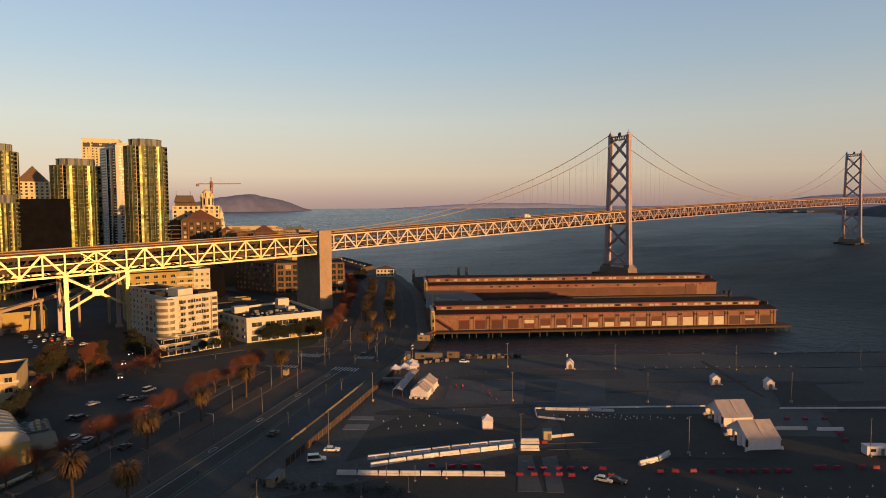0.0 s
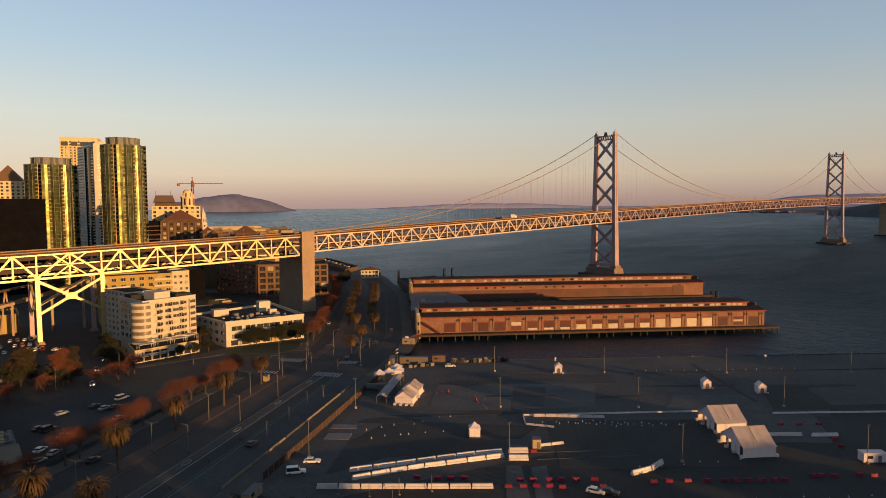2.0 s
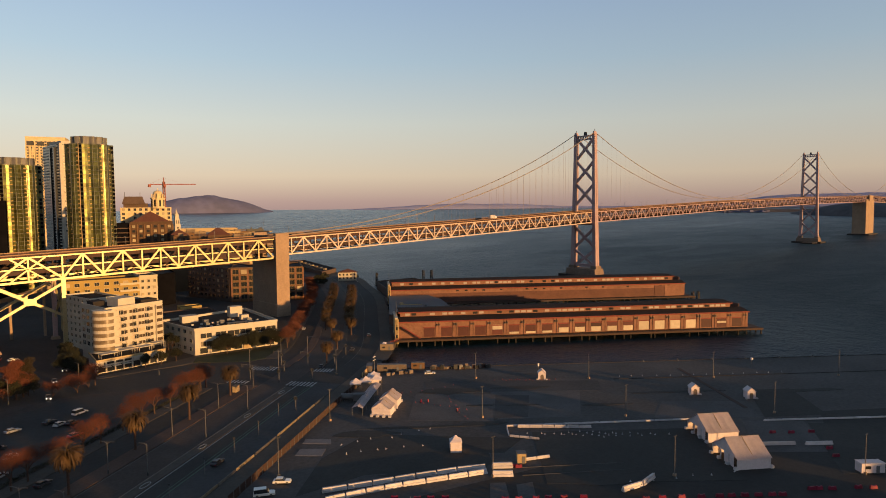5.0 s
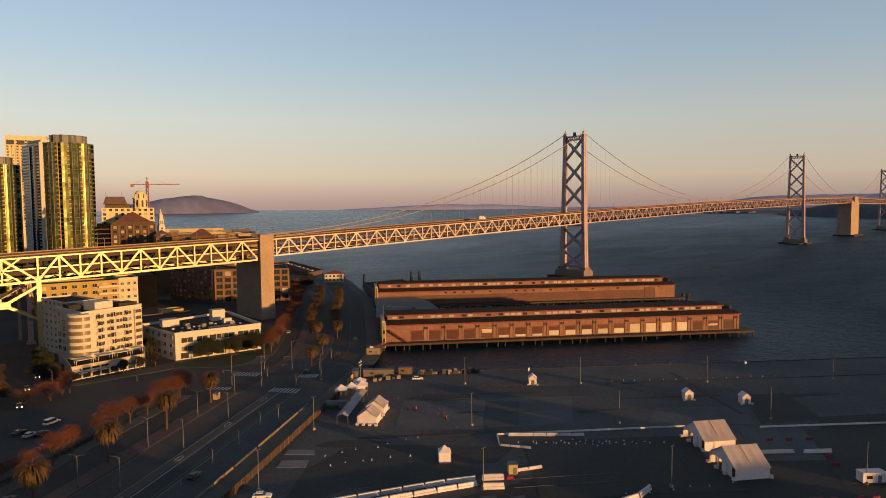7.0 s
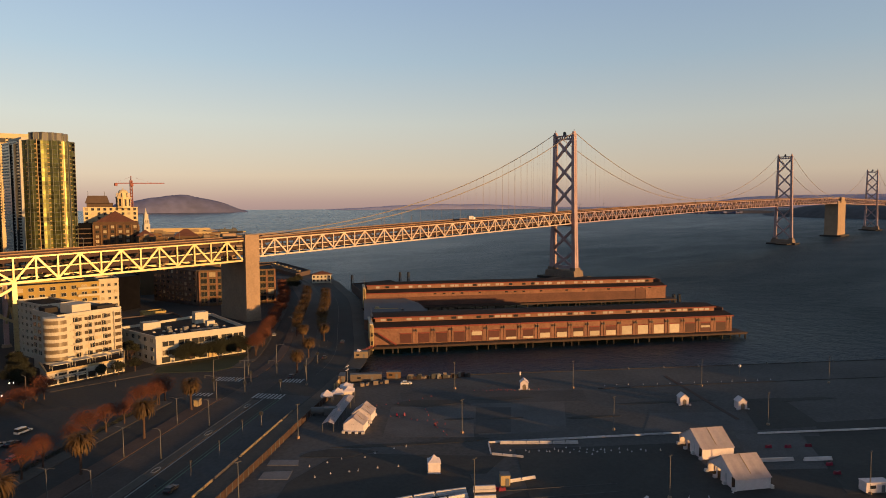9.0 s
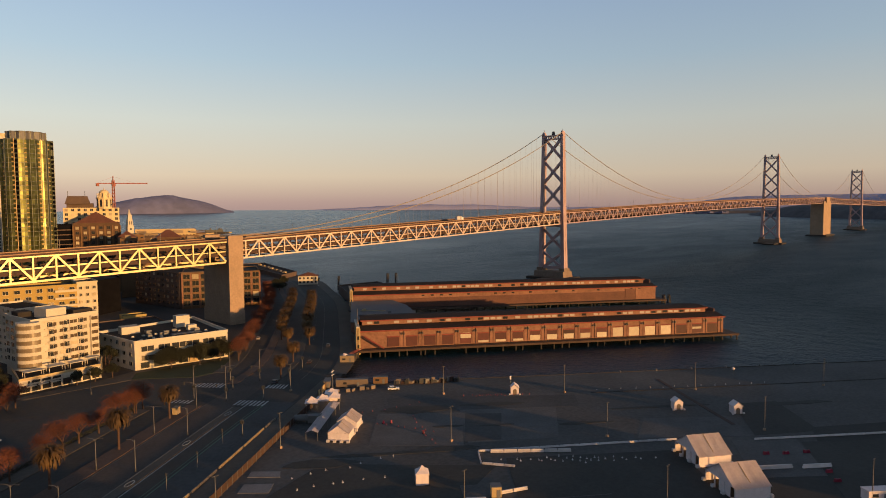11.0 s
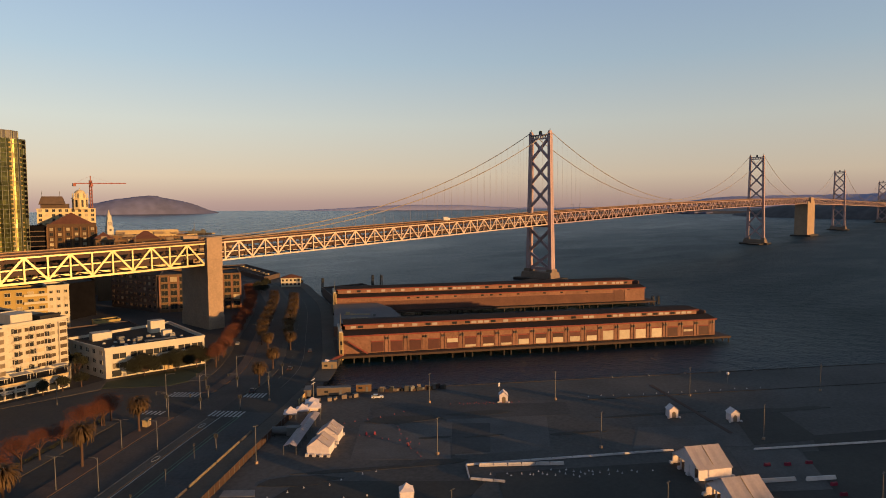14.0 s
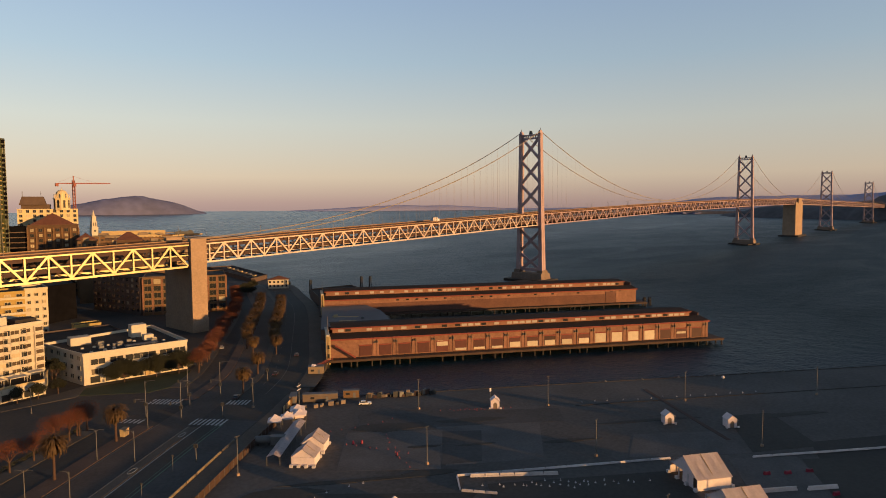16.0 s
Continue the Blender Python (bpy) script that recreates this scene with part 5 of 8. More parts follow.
windows(apt, (-122.5, -72.2), (-101.7, -67.2), 9.4, 6, 3.05, 5, 3.2, 1.9, 0.0, 4, pane_mat=BAY_GLASS)
windows(apt, (-131.8, -47.0), (-129.4, -67.0), 9.4, 6, 3.05, 4, 3.2, 2.1, 0.0, 5)
dfront = Vector((27, 6.5, 0)).normalized()
nfront = Vector((dfront.y, -dfront.x, 0))
rnd = random.Random(15)
for f in range(6):   # balcony fronts that wave in and out along the face
    z = 9.5 + f * 3.05
    front, back = [], []
    for k in range(37):
        u = 6.0 + k * 0.5
        d = 0.35 + 1.15 * max(0.0, math.sin((u - 6.0) * 2 * math.pi / 6.1)) ** 0.7
        p = Vector((-128.5, -73.5, 0)) + dfront * u
        front.append(tuple((p + nfront * d).xy))
        back.append(tuple((p - nfront * 0.1).xy))
    bal = part("balcony", prism(bmn(), front + back[::-1], z - 0.15, z + 0.12), WHITE, apt)
    part("balcony_front", prism(bmn(), front + [tuple((Vector((*p, 0)) - nfront * 0.14).xy) for p in front][::-1], z + 0.12, z + 0.95), WHITE, bal)
    for k in range(3):
        u = 7.5 + k * 6.1 + rnd.uniform(-0.6, 0.6)
        c = Vector((-128.5, -73.5, 0)) + dfront * u + nfront * 0.12 + Vector((0, 0, z + 1.55))
        part("balcony_door", box(bmn(), c, (2.0, 0.24, 2.3), math.atan2(dfront.y, dfront.x)), GLASS, apt)
for f in range(6):
    c = Vector((-128.5, -73.5, 0)) + dfront * 25.6 + nfront * 0.5 + Vector((0, 0, 11.1 + f * 3.05))
    bw = part("corner_bay_window", box(bmn(), c, (3.4, 1.0, 2.9), math.atan2(dfront.y, dfront.x)), WHITE, apt)
    part("glazing", box(bmn(), c + nfront * 0.5 + Vector((0, 0, 0.2)), (2.8, 0.12, 1.5), math.atan2(dfront.y, dfront.x)), BAY_GLASS, bw)
for f in range(7):   # ledges that mark the floors
    c = Vector((-128.5, -73.5, 0)) + dfront * 16.5 + nfront * 0.2 + Vector((0, 0, 9.55 + f * 3.05))
    part("floor_ledge", box(bmn(), c, (23.0, 0.44, 0.3), math.atan2(dfront.y, dfront.x)), WHITE, apt)
# podium of shops in front
part("podium", prism(bmn(), [(-136.6, -88.0), (-106.8, -84.0), (-101.0, -68.5), (-128.5, -73.6), (-130.5, -66), (-134.2, -66)], GZ, 8.6), WHITE, apt)
part("podium_roof", prism(bmn(), [(-136.0, -87.2), (-107.4, -83.4), (-102.5, -69.6), (-128.5, -74.4), (-133.5, -68)], 8.5, 8.75), ROOFTAR, apt)
bm = bmn()
for p, q in (((-136.6, -88.0), (-106.8, -84.0)), ((-106.8, -84.0), (-101.0, -68.5)), ((-134.2, -66), (-136.6, -88.0))):
    beam(bm, (*p, 9.0), (*q, 9.0), 0.4, 0.9)
part("podium_parapet", bm, CREAM, apt)
for k, (x, y, w, d) in enumerate(((-131.0, -84.0, 7.0, 4.4), (-122.5, -81.6, 6.2, 4.6), (-114.5, -80.0, 6.0, 4.2), (-107.5, -76.5, 5.0, 4.0))):
    cp = part("terrace_canopy", box(bmn(), (x, y, 11.2 + 0.25 * (k % 2)), (w, d, 0.24), 0.134), WHITE, apt, "white terrace canopy on thin posts")
    for sx in (-1, 1):
        for sy in (-1, 1):
            part("canopy_post", box(bmn(), (x + sx * (w / 2 - 0.3), y + sy * (d / 2 - 0.5), 9.95), (0.16, 0.16, 2.4)), WHITE, cp)
for k in range(8):
    t = (k + 0.5) / 8
    put(part("shopfront", box(bmn(), (0, 0, 0), (2.9, 0.2, 2.5)), GLASS, apt), -136.5 + 29.6 * t, -88.0 + 3.97 * t, 5.2, 0.134)
    put(part("column", box(bmn(), (0, 0, 0), (0.6, 0.7, 4.6)), WHITE, apt), -136.6 + 29.7 * (t + 0.0625), -88.05 + 4 * (t + 0.0625), 5.8, 0.134)
put(part("shop_window", box(bmn(), (0, 0, 0), (12.5, 0.2, 0.9)), GLASS, apt), -127.5, -86.85, 7.6, 0.134)
for k in range(3):
    t = 0.12 + 0.14 * k
    part("awning", box(bmn(), (-136.6 + 29.8 * t + 0.3, -88.0 + 4 * t - 0.8, 6.2), (3.4, 1.5, 0.3), 0.134), WHITE, apt)

# apartments behind it
b2 = block("pale_apartment_block", "pale grey apartment block in shade behind the white one", [(-126, -38), (-112, -36), (-116, -8), (-130.5, -10)], GZ, 30, WHITE)
windows(b2, (-130.5, -10), (-126, -38), 5, 8, 3.1, 6, 1.8, 1.5)

# ---- the white office ----
off_b = thing("white_office", "low white three-storey office with a dark roof full of plant", "building")
OZ = 16.6
o0, o1, o2, o3 = (-92.6, -83.4), (-52.0, -88.6), (-46.0, -40.0), (-96.5, -47.5)
part("wall", prism(bmn(), [o0, o1, o2, o3], GZ, OZ - 1.1), WHITE, off_b)
part("roof", prism(bmn(), [(-91.8, -82.4), (-53, -87.4), (-47.2, -41), (-95.5, -48.2)], OZ - 1.4, OZ - 1.05), ROOFTAR, off_b)
bm = bmn()
for p, q in ((o0, o1), (o1, o2), (o2, o3), (o3, o0)):
    beam(bm, (*p, OZ - 0.55), (*q, OZ - 0.55), 0.6, 1.15)
part("parapet", bm, WHITE, off_b)
ofd = (Vector(o1) - Vector(o0))
for k, (t0, w) in enumerate(((0.13, 4.6), (0.3, 4.4), (0.46, 5.6), (0.6, 5.6), (0.78, 4.6), (0.92, 4.2))):
    for f, z in enumerate((12.6, 8.6)):
        c = Vector(o0) + ofd * t0
        w_ob = part("window", box(bmn(), (0, 0, 0), (w * 1.15, 0.2, 2.3)), GLASS if f == 0 else BAY_GLASS, off_b)
        put(w_ob, c.x - 0.0, c.y - 0.04, z, math.atan2(ofd.y, ofd.x))
        fr = bmn()
        for q in range(3):
            box(fr, (-w * 0.575 + q * w * 0.575, -0.12, 0), (0.14, 0.12, 2.3))
        box(fr, (0, -0.12, -1.2), (w * 1.15 + 0.3, 0.2, 0.2))
        box(fr, (0, -0.12, 1.2), (w * 1.15 + 0.3, 0.14, 0.14))
        part("frame", fr, WHITE, w_ob)
windows(off_b, (-96.4, -48), (-92.8, -83), 4.2, 3, 4.0, 6, 2.6, 1.9)
for k in range(7):
    c = Vector(o0) + ofd * (0.1 + 0.135 * k)
    put(part("shopfront", box(bmn(), (0, 0, 0), (3.6, 0.16, 2.6)), GLASS, off_b), c.x, c.y - 0.05, 5.4, math.atan2(ofd.y, ofd.x))
part("entrance_frame", box(bmn(), (-68, -87.0, 5.9), (3.6, 0.7, 4.0), -0.13), CREAM, off_b)
part("roof_house", box(bmn(), (-85, -57, 17.2), (8, 6, 3.6), -0.1), WHITE, off_b)
part("roof_house", box(bmn(), (-60.5, -58, 18.3), (6.5, 5, 5.8), -0.1), WHITE, off_b)
part("roof_house", box(bmn(), (-61, -70, 16.8), (4, 3.4, 2.6), -0.1), WHITE, off_b)
rnd = random.Random(7)
for k in range(9):
    part("rooftop_unit", box(bmn(), (-84 + rnd.uniform(0, 24), -76 + rnd.uniform(0, 20), 16.1), (rnd.uniform(1.4, 2.6), rnd.uniform(1.2, 2.2), 1.4), rnd.uniform(-0.2, 0.2), 0.92), METAL, off_b)
for k in range(14):
    part("skylight", box(bmn(), (-88 + (k % 7) * 5.0 + rnd.uniform(-1, 1), -79 + (k // 7) * 9 + rnd.uniform(-1.5, 1.5), 15.9), (1.3, 1.3, 0.6), -0.13, 0.7), WHITE, off_b)
part("solar_rack", box(bmn(), (-68, -80, 16.2), (13, 3.2, 0.4), -0.13), METAL, off_b)

# ---- low buildings inland of the parking ----
lb = block("cream_terrace", "cream low building with an open roof terrace", rect(-216, -126, -197, -131, 24), GZ, 15.5, CREAM)
windows(lb, (-216, -126.4), (-197, -131.4), 4, 3, 3.7, 4, 2.4, 1.8)
part("terrace_rail", box(bmn(), (-206, -128.5, 12.4), (20, 0.3, 0.9), -0.26), WHITE, lb)
wh = thing("vaulted_warehouse", "warehouse with a ribbed grey vaulted roof and yellow end wall", "building", at=(-210.4, -184, GZ), rz=0.06)
bm = bmn()
arc = [(9 * math.cos(math.pi * k / 12), 6.5 + 4.0 * math.sin(math.pi * k / 12)) for k in range(13)]
for y0, y1 in ((-11, 16),):
    r0 = [bm.verts.new((x, y0, z)) for x, z in arc]
    r1 = [bm.verts.new((x, y1, z)) for x, z in arc]
    for k in range(12):
        bm.faces.new((r0[k], r0[k + 1], r1[k + 1], r1[k]))
    bm.faces.new(r0[::-1])
    bm.faces.new(r1)
part("vaulted_roof", bm, RIBBED_ROOF, wh)
part("wall", box(bmn(), (0, 2.5, 3.25), (17.6, 26.6, 6.5)), YELLOW, wh)
for k in range(7):
    rib = bmn()
    pts = [(9.12 * math.cos(math.pi * q / 12), -10.5 + k * 4.3, 6.5 + 4.12 * math.sin(math.pi * q / 12)) for q in range(13)]
    for p, q in zip(pts, pts[1:]):
        beam(rib, p, q, 0.25, 0.2)
    part("roof_rib", rib, METAL, wh)
block("grey_shed", "low grey flat-roofed shed at the side street", rect(-194, -83, -185.8, -86.5, 6), GZ, 8.0, METAL, GREY_ROOF, 0.3)
block("orange_wall_shed", "small shed with an orange-lit end wall", rect(-174.6, -85, -169.8, -86.4, 4), GZ, 8.2, TAN, ROOFTAR, 0.3)
ct2 = thing("site_cabin", "low flat-roofed cabin with a roof full of plant", "cabin", at=(-196.9, -171.5, GZ), rz=-0.05)
part("body", box(bmn(), (0, 0, 1.4), (7.2, 13.6, 2.8)), BRICK, ct2)
part("roof", box(bmn(), (0, 0, 2.95), (7.8, 14.2, 0.3)), GREY_ROOF, ct2)
rnd = random.Random(23)
for k in range(16):
    part("roof_unit", box(bmn(), (-2.6 + (k % 4) * 1.75 + rnd.uniform(-0.3, 0.3), -5 + (k // 4) * 3.2 + rnd.uniform(-0.6, 0.6), 3.1 + 0.35), (rnd.uniform(0.7, 1.5), rnd.uniform(0.7, 1.8), 0.7), rnd.uniform(-0.4, 0.4), 0.9), (METAL, RIBBED_ROOF, CREAM, TAN)[k % 4], ct2)
part("roof_duct", tube(bmn(), [(-3, -6, 3.5), (2.6, -5.4, 3.5), (2.9, 4, 3.5)], [0.3, 0.3, 0.3], 8), METAL, ct2)
part("door", box(bmn(), (1.5, -6.85, 1.1), (1.0, 0.12, 2.1)), DARKMETAL, ct2)
an = thing("low_annex", "low brown annex with a sloping dull roof", "annex", at=(-197.2, -186.6, GZ), rz=-0.05)
part("body", box(bmn(), (0, 0, 1.25), (7.0, 12.0, 2.5)), BRICK, an)
bm = bmn()
v = [bm.verts.new(c) for c in ((-3.8, -6.4, 2.5), (3.8, -6.4, 2.5), (3.8, 6.4, 3.4), (-3.8, 6.4, 3.4))]
u = [bm.verts.new(p.co + Vector((0, 0, 0.22))) for p in v]
bm.faces.new(u)
bm.faces.new(v[::-1])
for i in range(4):
    bm.faces.new((v[i], v[(i + 1) % 4], u[(i + 1) % 4], u[i]))
part("roof", bm, TAN, an)
for q in range(3):
    part("window", box(bmn(), (3.55, -4 + 3.6 * q, 1.4), (0.12, 1.6, 1.0)), GLASS, an)
wf = thing("white_fence", "low white board fence by the pavement", "fence")
for k in range(4):
    a, b_ = Vector((-209.3, -209.0)).lerp(Vector((-201.8, -204.0)), k / 4), Vector((-209.3, -209.0)).lerp(Vector((-201.8, -204.0)), (k + 0.93) / 4)
    part("panel", beam(bmn(), (a.x, a.y, GZ + 0.75), (b_.x, b_.y, GZ + 0.75), 0.1, 1.1), WHITE, wf)
    part("post", beam(bmn(), (a.x, a.y, GZ), (a.x, a.y, GZ + 1.4), 0.16), WHITE, wf)

# ---- pier fronts by the road ----
bulk = thing("bulkhead_building", "low grey-roofed bulkhead building joining the two pier sheds", "building")
part("wall", prism(bmn(), [(24, -85.5), (75, -21.5), (97, -38), (88, -62), (60, -105.5), (44, -116)], 2.5, 9.3), SHED_WALL, bulk)
part("roof", prism(bmn(), [(23.6, -86), (74.6, -21), (97.6, -38), (88.6, -62.4), (60.4, -106.2), (44, -117)], 9.3, 9.7), GREY_ROOF, bulk)
part("roof_curb", beam(bmn(), (45, -75, 9.9), (52, -82, 9.9), 1.2, 0.5), CREAM, bulk)
part("roof_curb", beam(bmn(), (52, -60, 9.9), (62, -72, 9.9), 0.8, 0.4), CREAM, bulk)
part("roof_house", box(bmn(), (53, -62, 10.4), (2.4, 2.0, 1.5), -0.6), CREAM, bulk)
part("roof_house", box(bmn(), (60, -78, 10.3), (1.6, 1.6, 1.2), -0.6), METAL, bulk)
for o, h_, dx in (((-1, -124), 15.0, 0), ((75, -22), 17.5, 0)):
    fr = thing("entrance_building", "cream stucco pier front with a gable and flagpole", "building", at=(o[0], o[1], 0), rz=PIER_RZ)
    part("facade", box(bmn(), (-0.6, 9, (h_ + 3) / 2), (1.2, 21, h_ - 3)), CREAM, fr)
    part("cornice", box(bmn(), (-0.6, 9, h_ + 0.2), (1.7, 22, 0.6)), WHITE, fr)
    part("corner_pier", box(bmn(), (-0.4, -0.7, (h_ + 1) / 2), (2.0, 1.6, h_ - 2)), CREAM, fr)
    part("flagpole", tube(bmn(), [(-0.6, -0.8, h_ - 2), (-0.6, -0.8, h_ + 9)], [0.16, 0.08], 6), METAL, fr)
    for k in range(2):
        part("opening", box(bmn(), (-0.4, -1.55, 5.6 + k * 4.2), (0.9, 0.14, 1.8)), GLASS, fr)
st = thing("loading_stair", "slanting timber stair against the shed wall", "stair", at=(-1, -124, 0), rz=PIER_RZ)
for q in (-2.6, -1.4):
    part("stringer", beam(bmn(), (2.5, q, 10.6), (12.0, q, 4.3), 0.2, 0.5), SHED_FASCIA, st)
for k in range(12):
    part("tread", box(bmn(), (2.5 + k * 0.83, -2.0, 10.6 - k * 0.55), (0.5, 1.1, 0.1)), TIMBER, st)
# wharf edge building farther on, and mooring dolphins
block("wharf_shed", "dark low wharf shed with a flat roof", [(100, 12), (130, 66), (170, 62), (150, 10)], 1.5, 9.0, DARKBRICK, SHED_ROOF)
for x, y in ((196, 78), (203, 74), (150, 92), (268.5, -158.0), (272.0, -160.5)):
    d = thing("mooring_dolphin", "dark timber mooring dolphin standing in the bay", "mooring", at=(x, y, 0))
    for k in range(5):
        a = k * 1.256
        part("pile", tube(bmn(), [(1.3 * math.cos(a), 1.3 * math.sin(a), -3), (0.8 * math.cos(a), 0.8 * math.sin(a), 13 if y > 0 else 6.5)], [0.32, 0.32], 6), FENDER, d)
    part("band", box(bmn(), (0, 0, 11 if y > 0 else 5), (2.0, 2.0, 0.5)), DARKMETAL, d)

wb = block("wharf_shed", "low dark wharf shed beyond the white house", [(150, 186), (180, 205), (216, 332), (188, 338)], 1.5, 8.0, DARKBRICK, SHED_ROOF)
for k in range(7):
    part("roof_house", box(bmn(), (166 + 5.2 * k, 206 + 17 * k, 8.0), (2.6, 3.4, 1.4), 0.3), (CREAM, METAL, TAN)[k % 3], wb)
# dark ferry lying off the far shore
fy = thing("ferry", "dark low ferry lying off the far shore", "ferry", at=(627, 1275, 7.5), rz=-0.35)
part("hull", prism(bmn(), [(-33, -7), (24, -7), (36, 0), (24, 7), (-33, 7)], -1.5, 6), FENDER, fy)
part("cabin", box(bmn(), (-3, 0, 9), (46, 12, 6)), DARKMETAL, fy)
part("wheelhouse", box(bmn(), (12, 0, 13.6), (10, 9, 3.6), 0, 0.85), DARKMETAL, fy)
part("funnel", box(bmn(), (-12, 0, 14), (4, 4, 5)), DARKMETAL, fy)

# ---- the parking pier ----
# the two LOT_DUSK sheets paint shade over the near pier
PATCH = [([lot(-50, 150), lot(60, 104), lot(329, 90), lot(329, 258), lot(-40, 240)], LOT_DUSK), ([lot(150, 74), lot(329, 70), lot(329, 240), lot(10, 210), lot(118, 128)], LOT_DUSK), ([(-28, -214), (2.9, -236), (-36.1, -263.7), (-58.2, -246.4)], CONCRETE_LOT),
         ([(-59, -206), (-38.4, -226.2), (-60.6, -246.7), (-80, -226.5)], CONCRETE_LOT), ([(-38.6, -227.7), (-30, -236.6), (-49.3, -251.9), (-58.2, -245)], LOT_MID),
         ([(-45.3, -195), (5.4, -243.1), (-5, -252), (-54.9, -207.4)], LOT_MID), ([(-97.4, -227.3), (-65.6, -263.2), (-88.9, -270), (-116, -251.3), (-135.5, -249.8), (-118, -234)], ASPHALT_NEW),
         ([(-2.4, -274.7), (18.5, -294.5), (4.4, -306.4), (-20.4, -281.5)], CONCRETE_LOT), ([(33.9, -290.4), (47.1, -300.7), (23.7, -320.1), (5.8, -306.7)], ASPHALT_NEW),
         ([(-3.3, -302.9), (10.6, -316.8), (-11.8, -331.1), (-26.8, -316.9)], CONCRETE_LOT), ([(9.3, -318.5), (27.4, -335.8), (-9.8, -350), (-26.7, -338)], ASPHALT_NEW),
         ([(-95.9, -277.5), (-93, -280.1), (-108.1, -297.2), (-112.6, -293.1)], CONCRETE_LOT), ([(-92, -282.9), (-87.8, -284.7), (-104.5, -301), (-107.6, -298.2)], CONCRETE_LOT),
         ([(-81.6, -264.1), (-77.1, -268.1), (-81.7, -273.3), (-86.1, -269.5)], CONCRETE_LOT), ([(-60, -262), (-22, -294), (-48, -322), (-86, -288)], ASPHALT_NEW)]
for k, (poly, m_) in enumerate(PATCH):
    solid("asphalt_patch", prism(bmn(), poly, GZ - 0.1, GZ + 0.024 + 0.004 * k), m_, "differently aged or shade-painted patch of paving on the pier", "paving", "structure")
for plan in ([(-115.9, -220.3), (-113.2, -217.7), (-107.8, -223.3), (-109.9, -226.5)], [(-122.3, -227), (-118.6, -223.6), (-113.1, -228.7), (-116.9, -232.5)]):
    solid("pale_slab", prism(bmn(), plan, GZ - 0.1, GZ + 0.09), PALE_SLAB, "pale concrete slab on the pier", "paving", "structure")
# oily streaks and worn stains with ragged edges
rnd = random.Random(61)
for cx, cy, ln, wd in ((-79, -236, 46, 2.6), (-98, -227, 22, 7), (-46, -213, 30, 9), (-64, -246, 16, 4), (-24, -228, 26, 5), (-52, -232, 12, 2.2), (12, -272, 44, 2.6), (-40, -243, 14, 1.6), (-104, -262, 24, 5), (-20, -262, 20, 3), (-70, -300, 34, 6), (48, -305, 40, 4)):
    poly = []
    for k in range(18):
        a = 2 * math.pi * k / 18
        f = rnd.uniform(0.72, 1.1)
        q = LU * (math.cos(a) * ln / 2 * f) + LV * (math.sin(a) * wd / 2 * rnd.uniform(0.6, 1.15))
        poly.append((cx + q.x, cy + q.y))
    solid("oil_stain", prism(bmn(), poly, GZ - 0.1, GZ + 0.085 + 0.003 * rnd.random()), ASPHALT_NEW, "dark oily stain on the pier's asphalt", "stain", "structure")
# stringpiece kerb along the pier's edges
solid("pier_kerb", prism(bmn(), [lot(0, 0), lot(330, 0), lot(330, 0.5), lot(0, 0.5)], GZ, GZ + 0.2), FENDER, "timber stringpiece along the pier's edge", "kerb", "structure")
for q in (27,):
    solid("pier_rail", prism(bmn(), [lot(95, q), lot(300, q), lot(300, q + 0.5), lot(95, q + 0.5)], GZ, GZ + 0.18), FENDER, "low concrete rail across the far part of the pier", "kerb", "structure")
solid("rust_joint", prism(bmn(), [(46, -256), (47.2, -257), (12, -299), (10.8, -298)], GZ, GZ + 0.1), FENCE, "rusty raised strip across the pier", "kerb", "structure")
# piles under the edge
pile_me = mesh_of(tube(bmn(), [(0, 0, -3), (0, 0, 2.2)], [0.35, 0.35], 6), FENDER, "pile")
pd = bpy.data.objects["pier_deck"]
for k in range(66):
    x, y = lot(2 + k * 5, 0.9)
    put(part("pile", pile_me, None, pd), x, y)


def long_barrier(pts, seg, gap, group, w=0.6, h=1.05, m_=None, ends=""):
    """White plastic barriers set end to end along plan points."""
    me = None
    for p, q in zip(pts, pts[1:]):
        p, q = Vector(p), Vector(q)
        L = (q - p).length
        n = max(1, round(L / (seg + gap)))
        ang = math.atan2((q - p).y, (q - p).x)
        sl = L / n - gap
        bm = bmn()
        box(bm, (0, 0, h * 0.21), (sl, w, h * 0.42))
        box(bm, (0, 0, h * 0.71), (sl - 0.1, w * 0.55, h * 0.58), 0, 0.97)
        for e in (-sl / 2 + 0.3, 0, sl / 2 - 0.3):
            box(bm, (e, 0, h * 0.44), (0.3, w * 0.9, h * 0.22))
        me = mesh_of(bm, m_ or BARRIER_W, "barrier")
        for i in range(n):
            c = p + (q - p) * ((i + 0.5) / n)
            ob = new("barrier", me)
            ob.matrix_basis = Matrix.Translation((c.x, c.y, GZ + 0.06)) @ Matrix.Rotation(ang, 4, "Z")
            tagged(ob, "white plastic traffic barrier standing on asphalt" if m_ is None else "low weathered concrete rail segment on the ground", "barrier" if m_ is None else "rail", group)


long_barrier([(-129.7, -252.5), (-118, -257.6), (-107.4, -262.0), (-97, -266.6), (-90, -270.6)], 5.6, 0.25, "curved lane of white barriers", 0.9, 1.2)
long_barrier([(-131.9, -257.2), (-122, -260.2), (-113.1, -263.6), (-102, -268.5), (-92, -273)], 5.6, 0.25, "curved lane of white barriers", 0.9, 1.2)
long_barrier([(-88.9, -271.6), (-84.5, -275.4)], 5.6, 0.2, "short barriers at the lane's end", 1.0, 1.5)
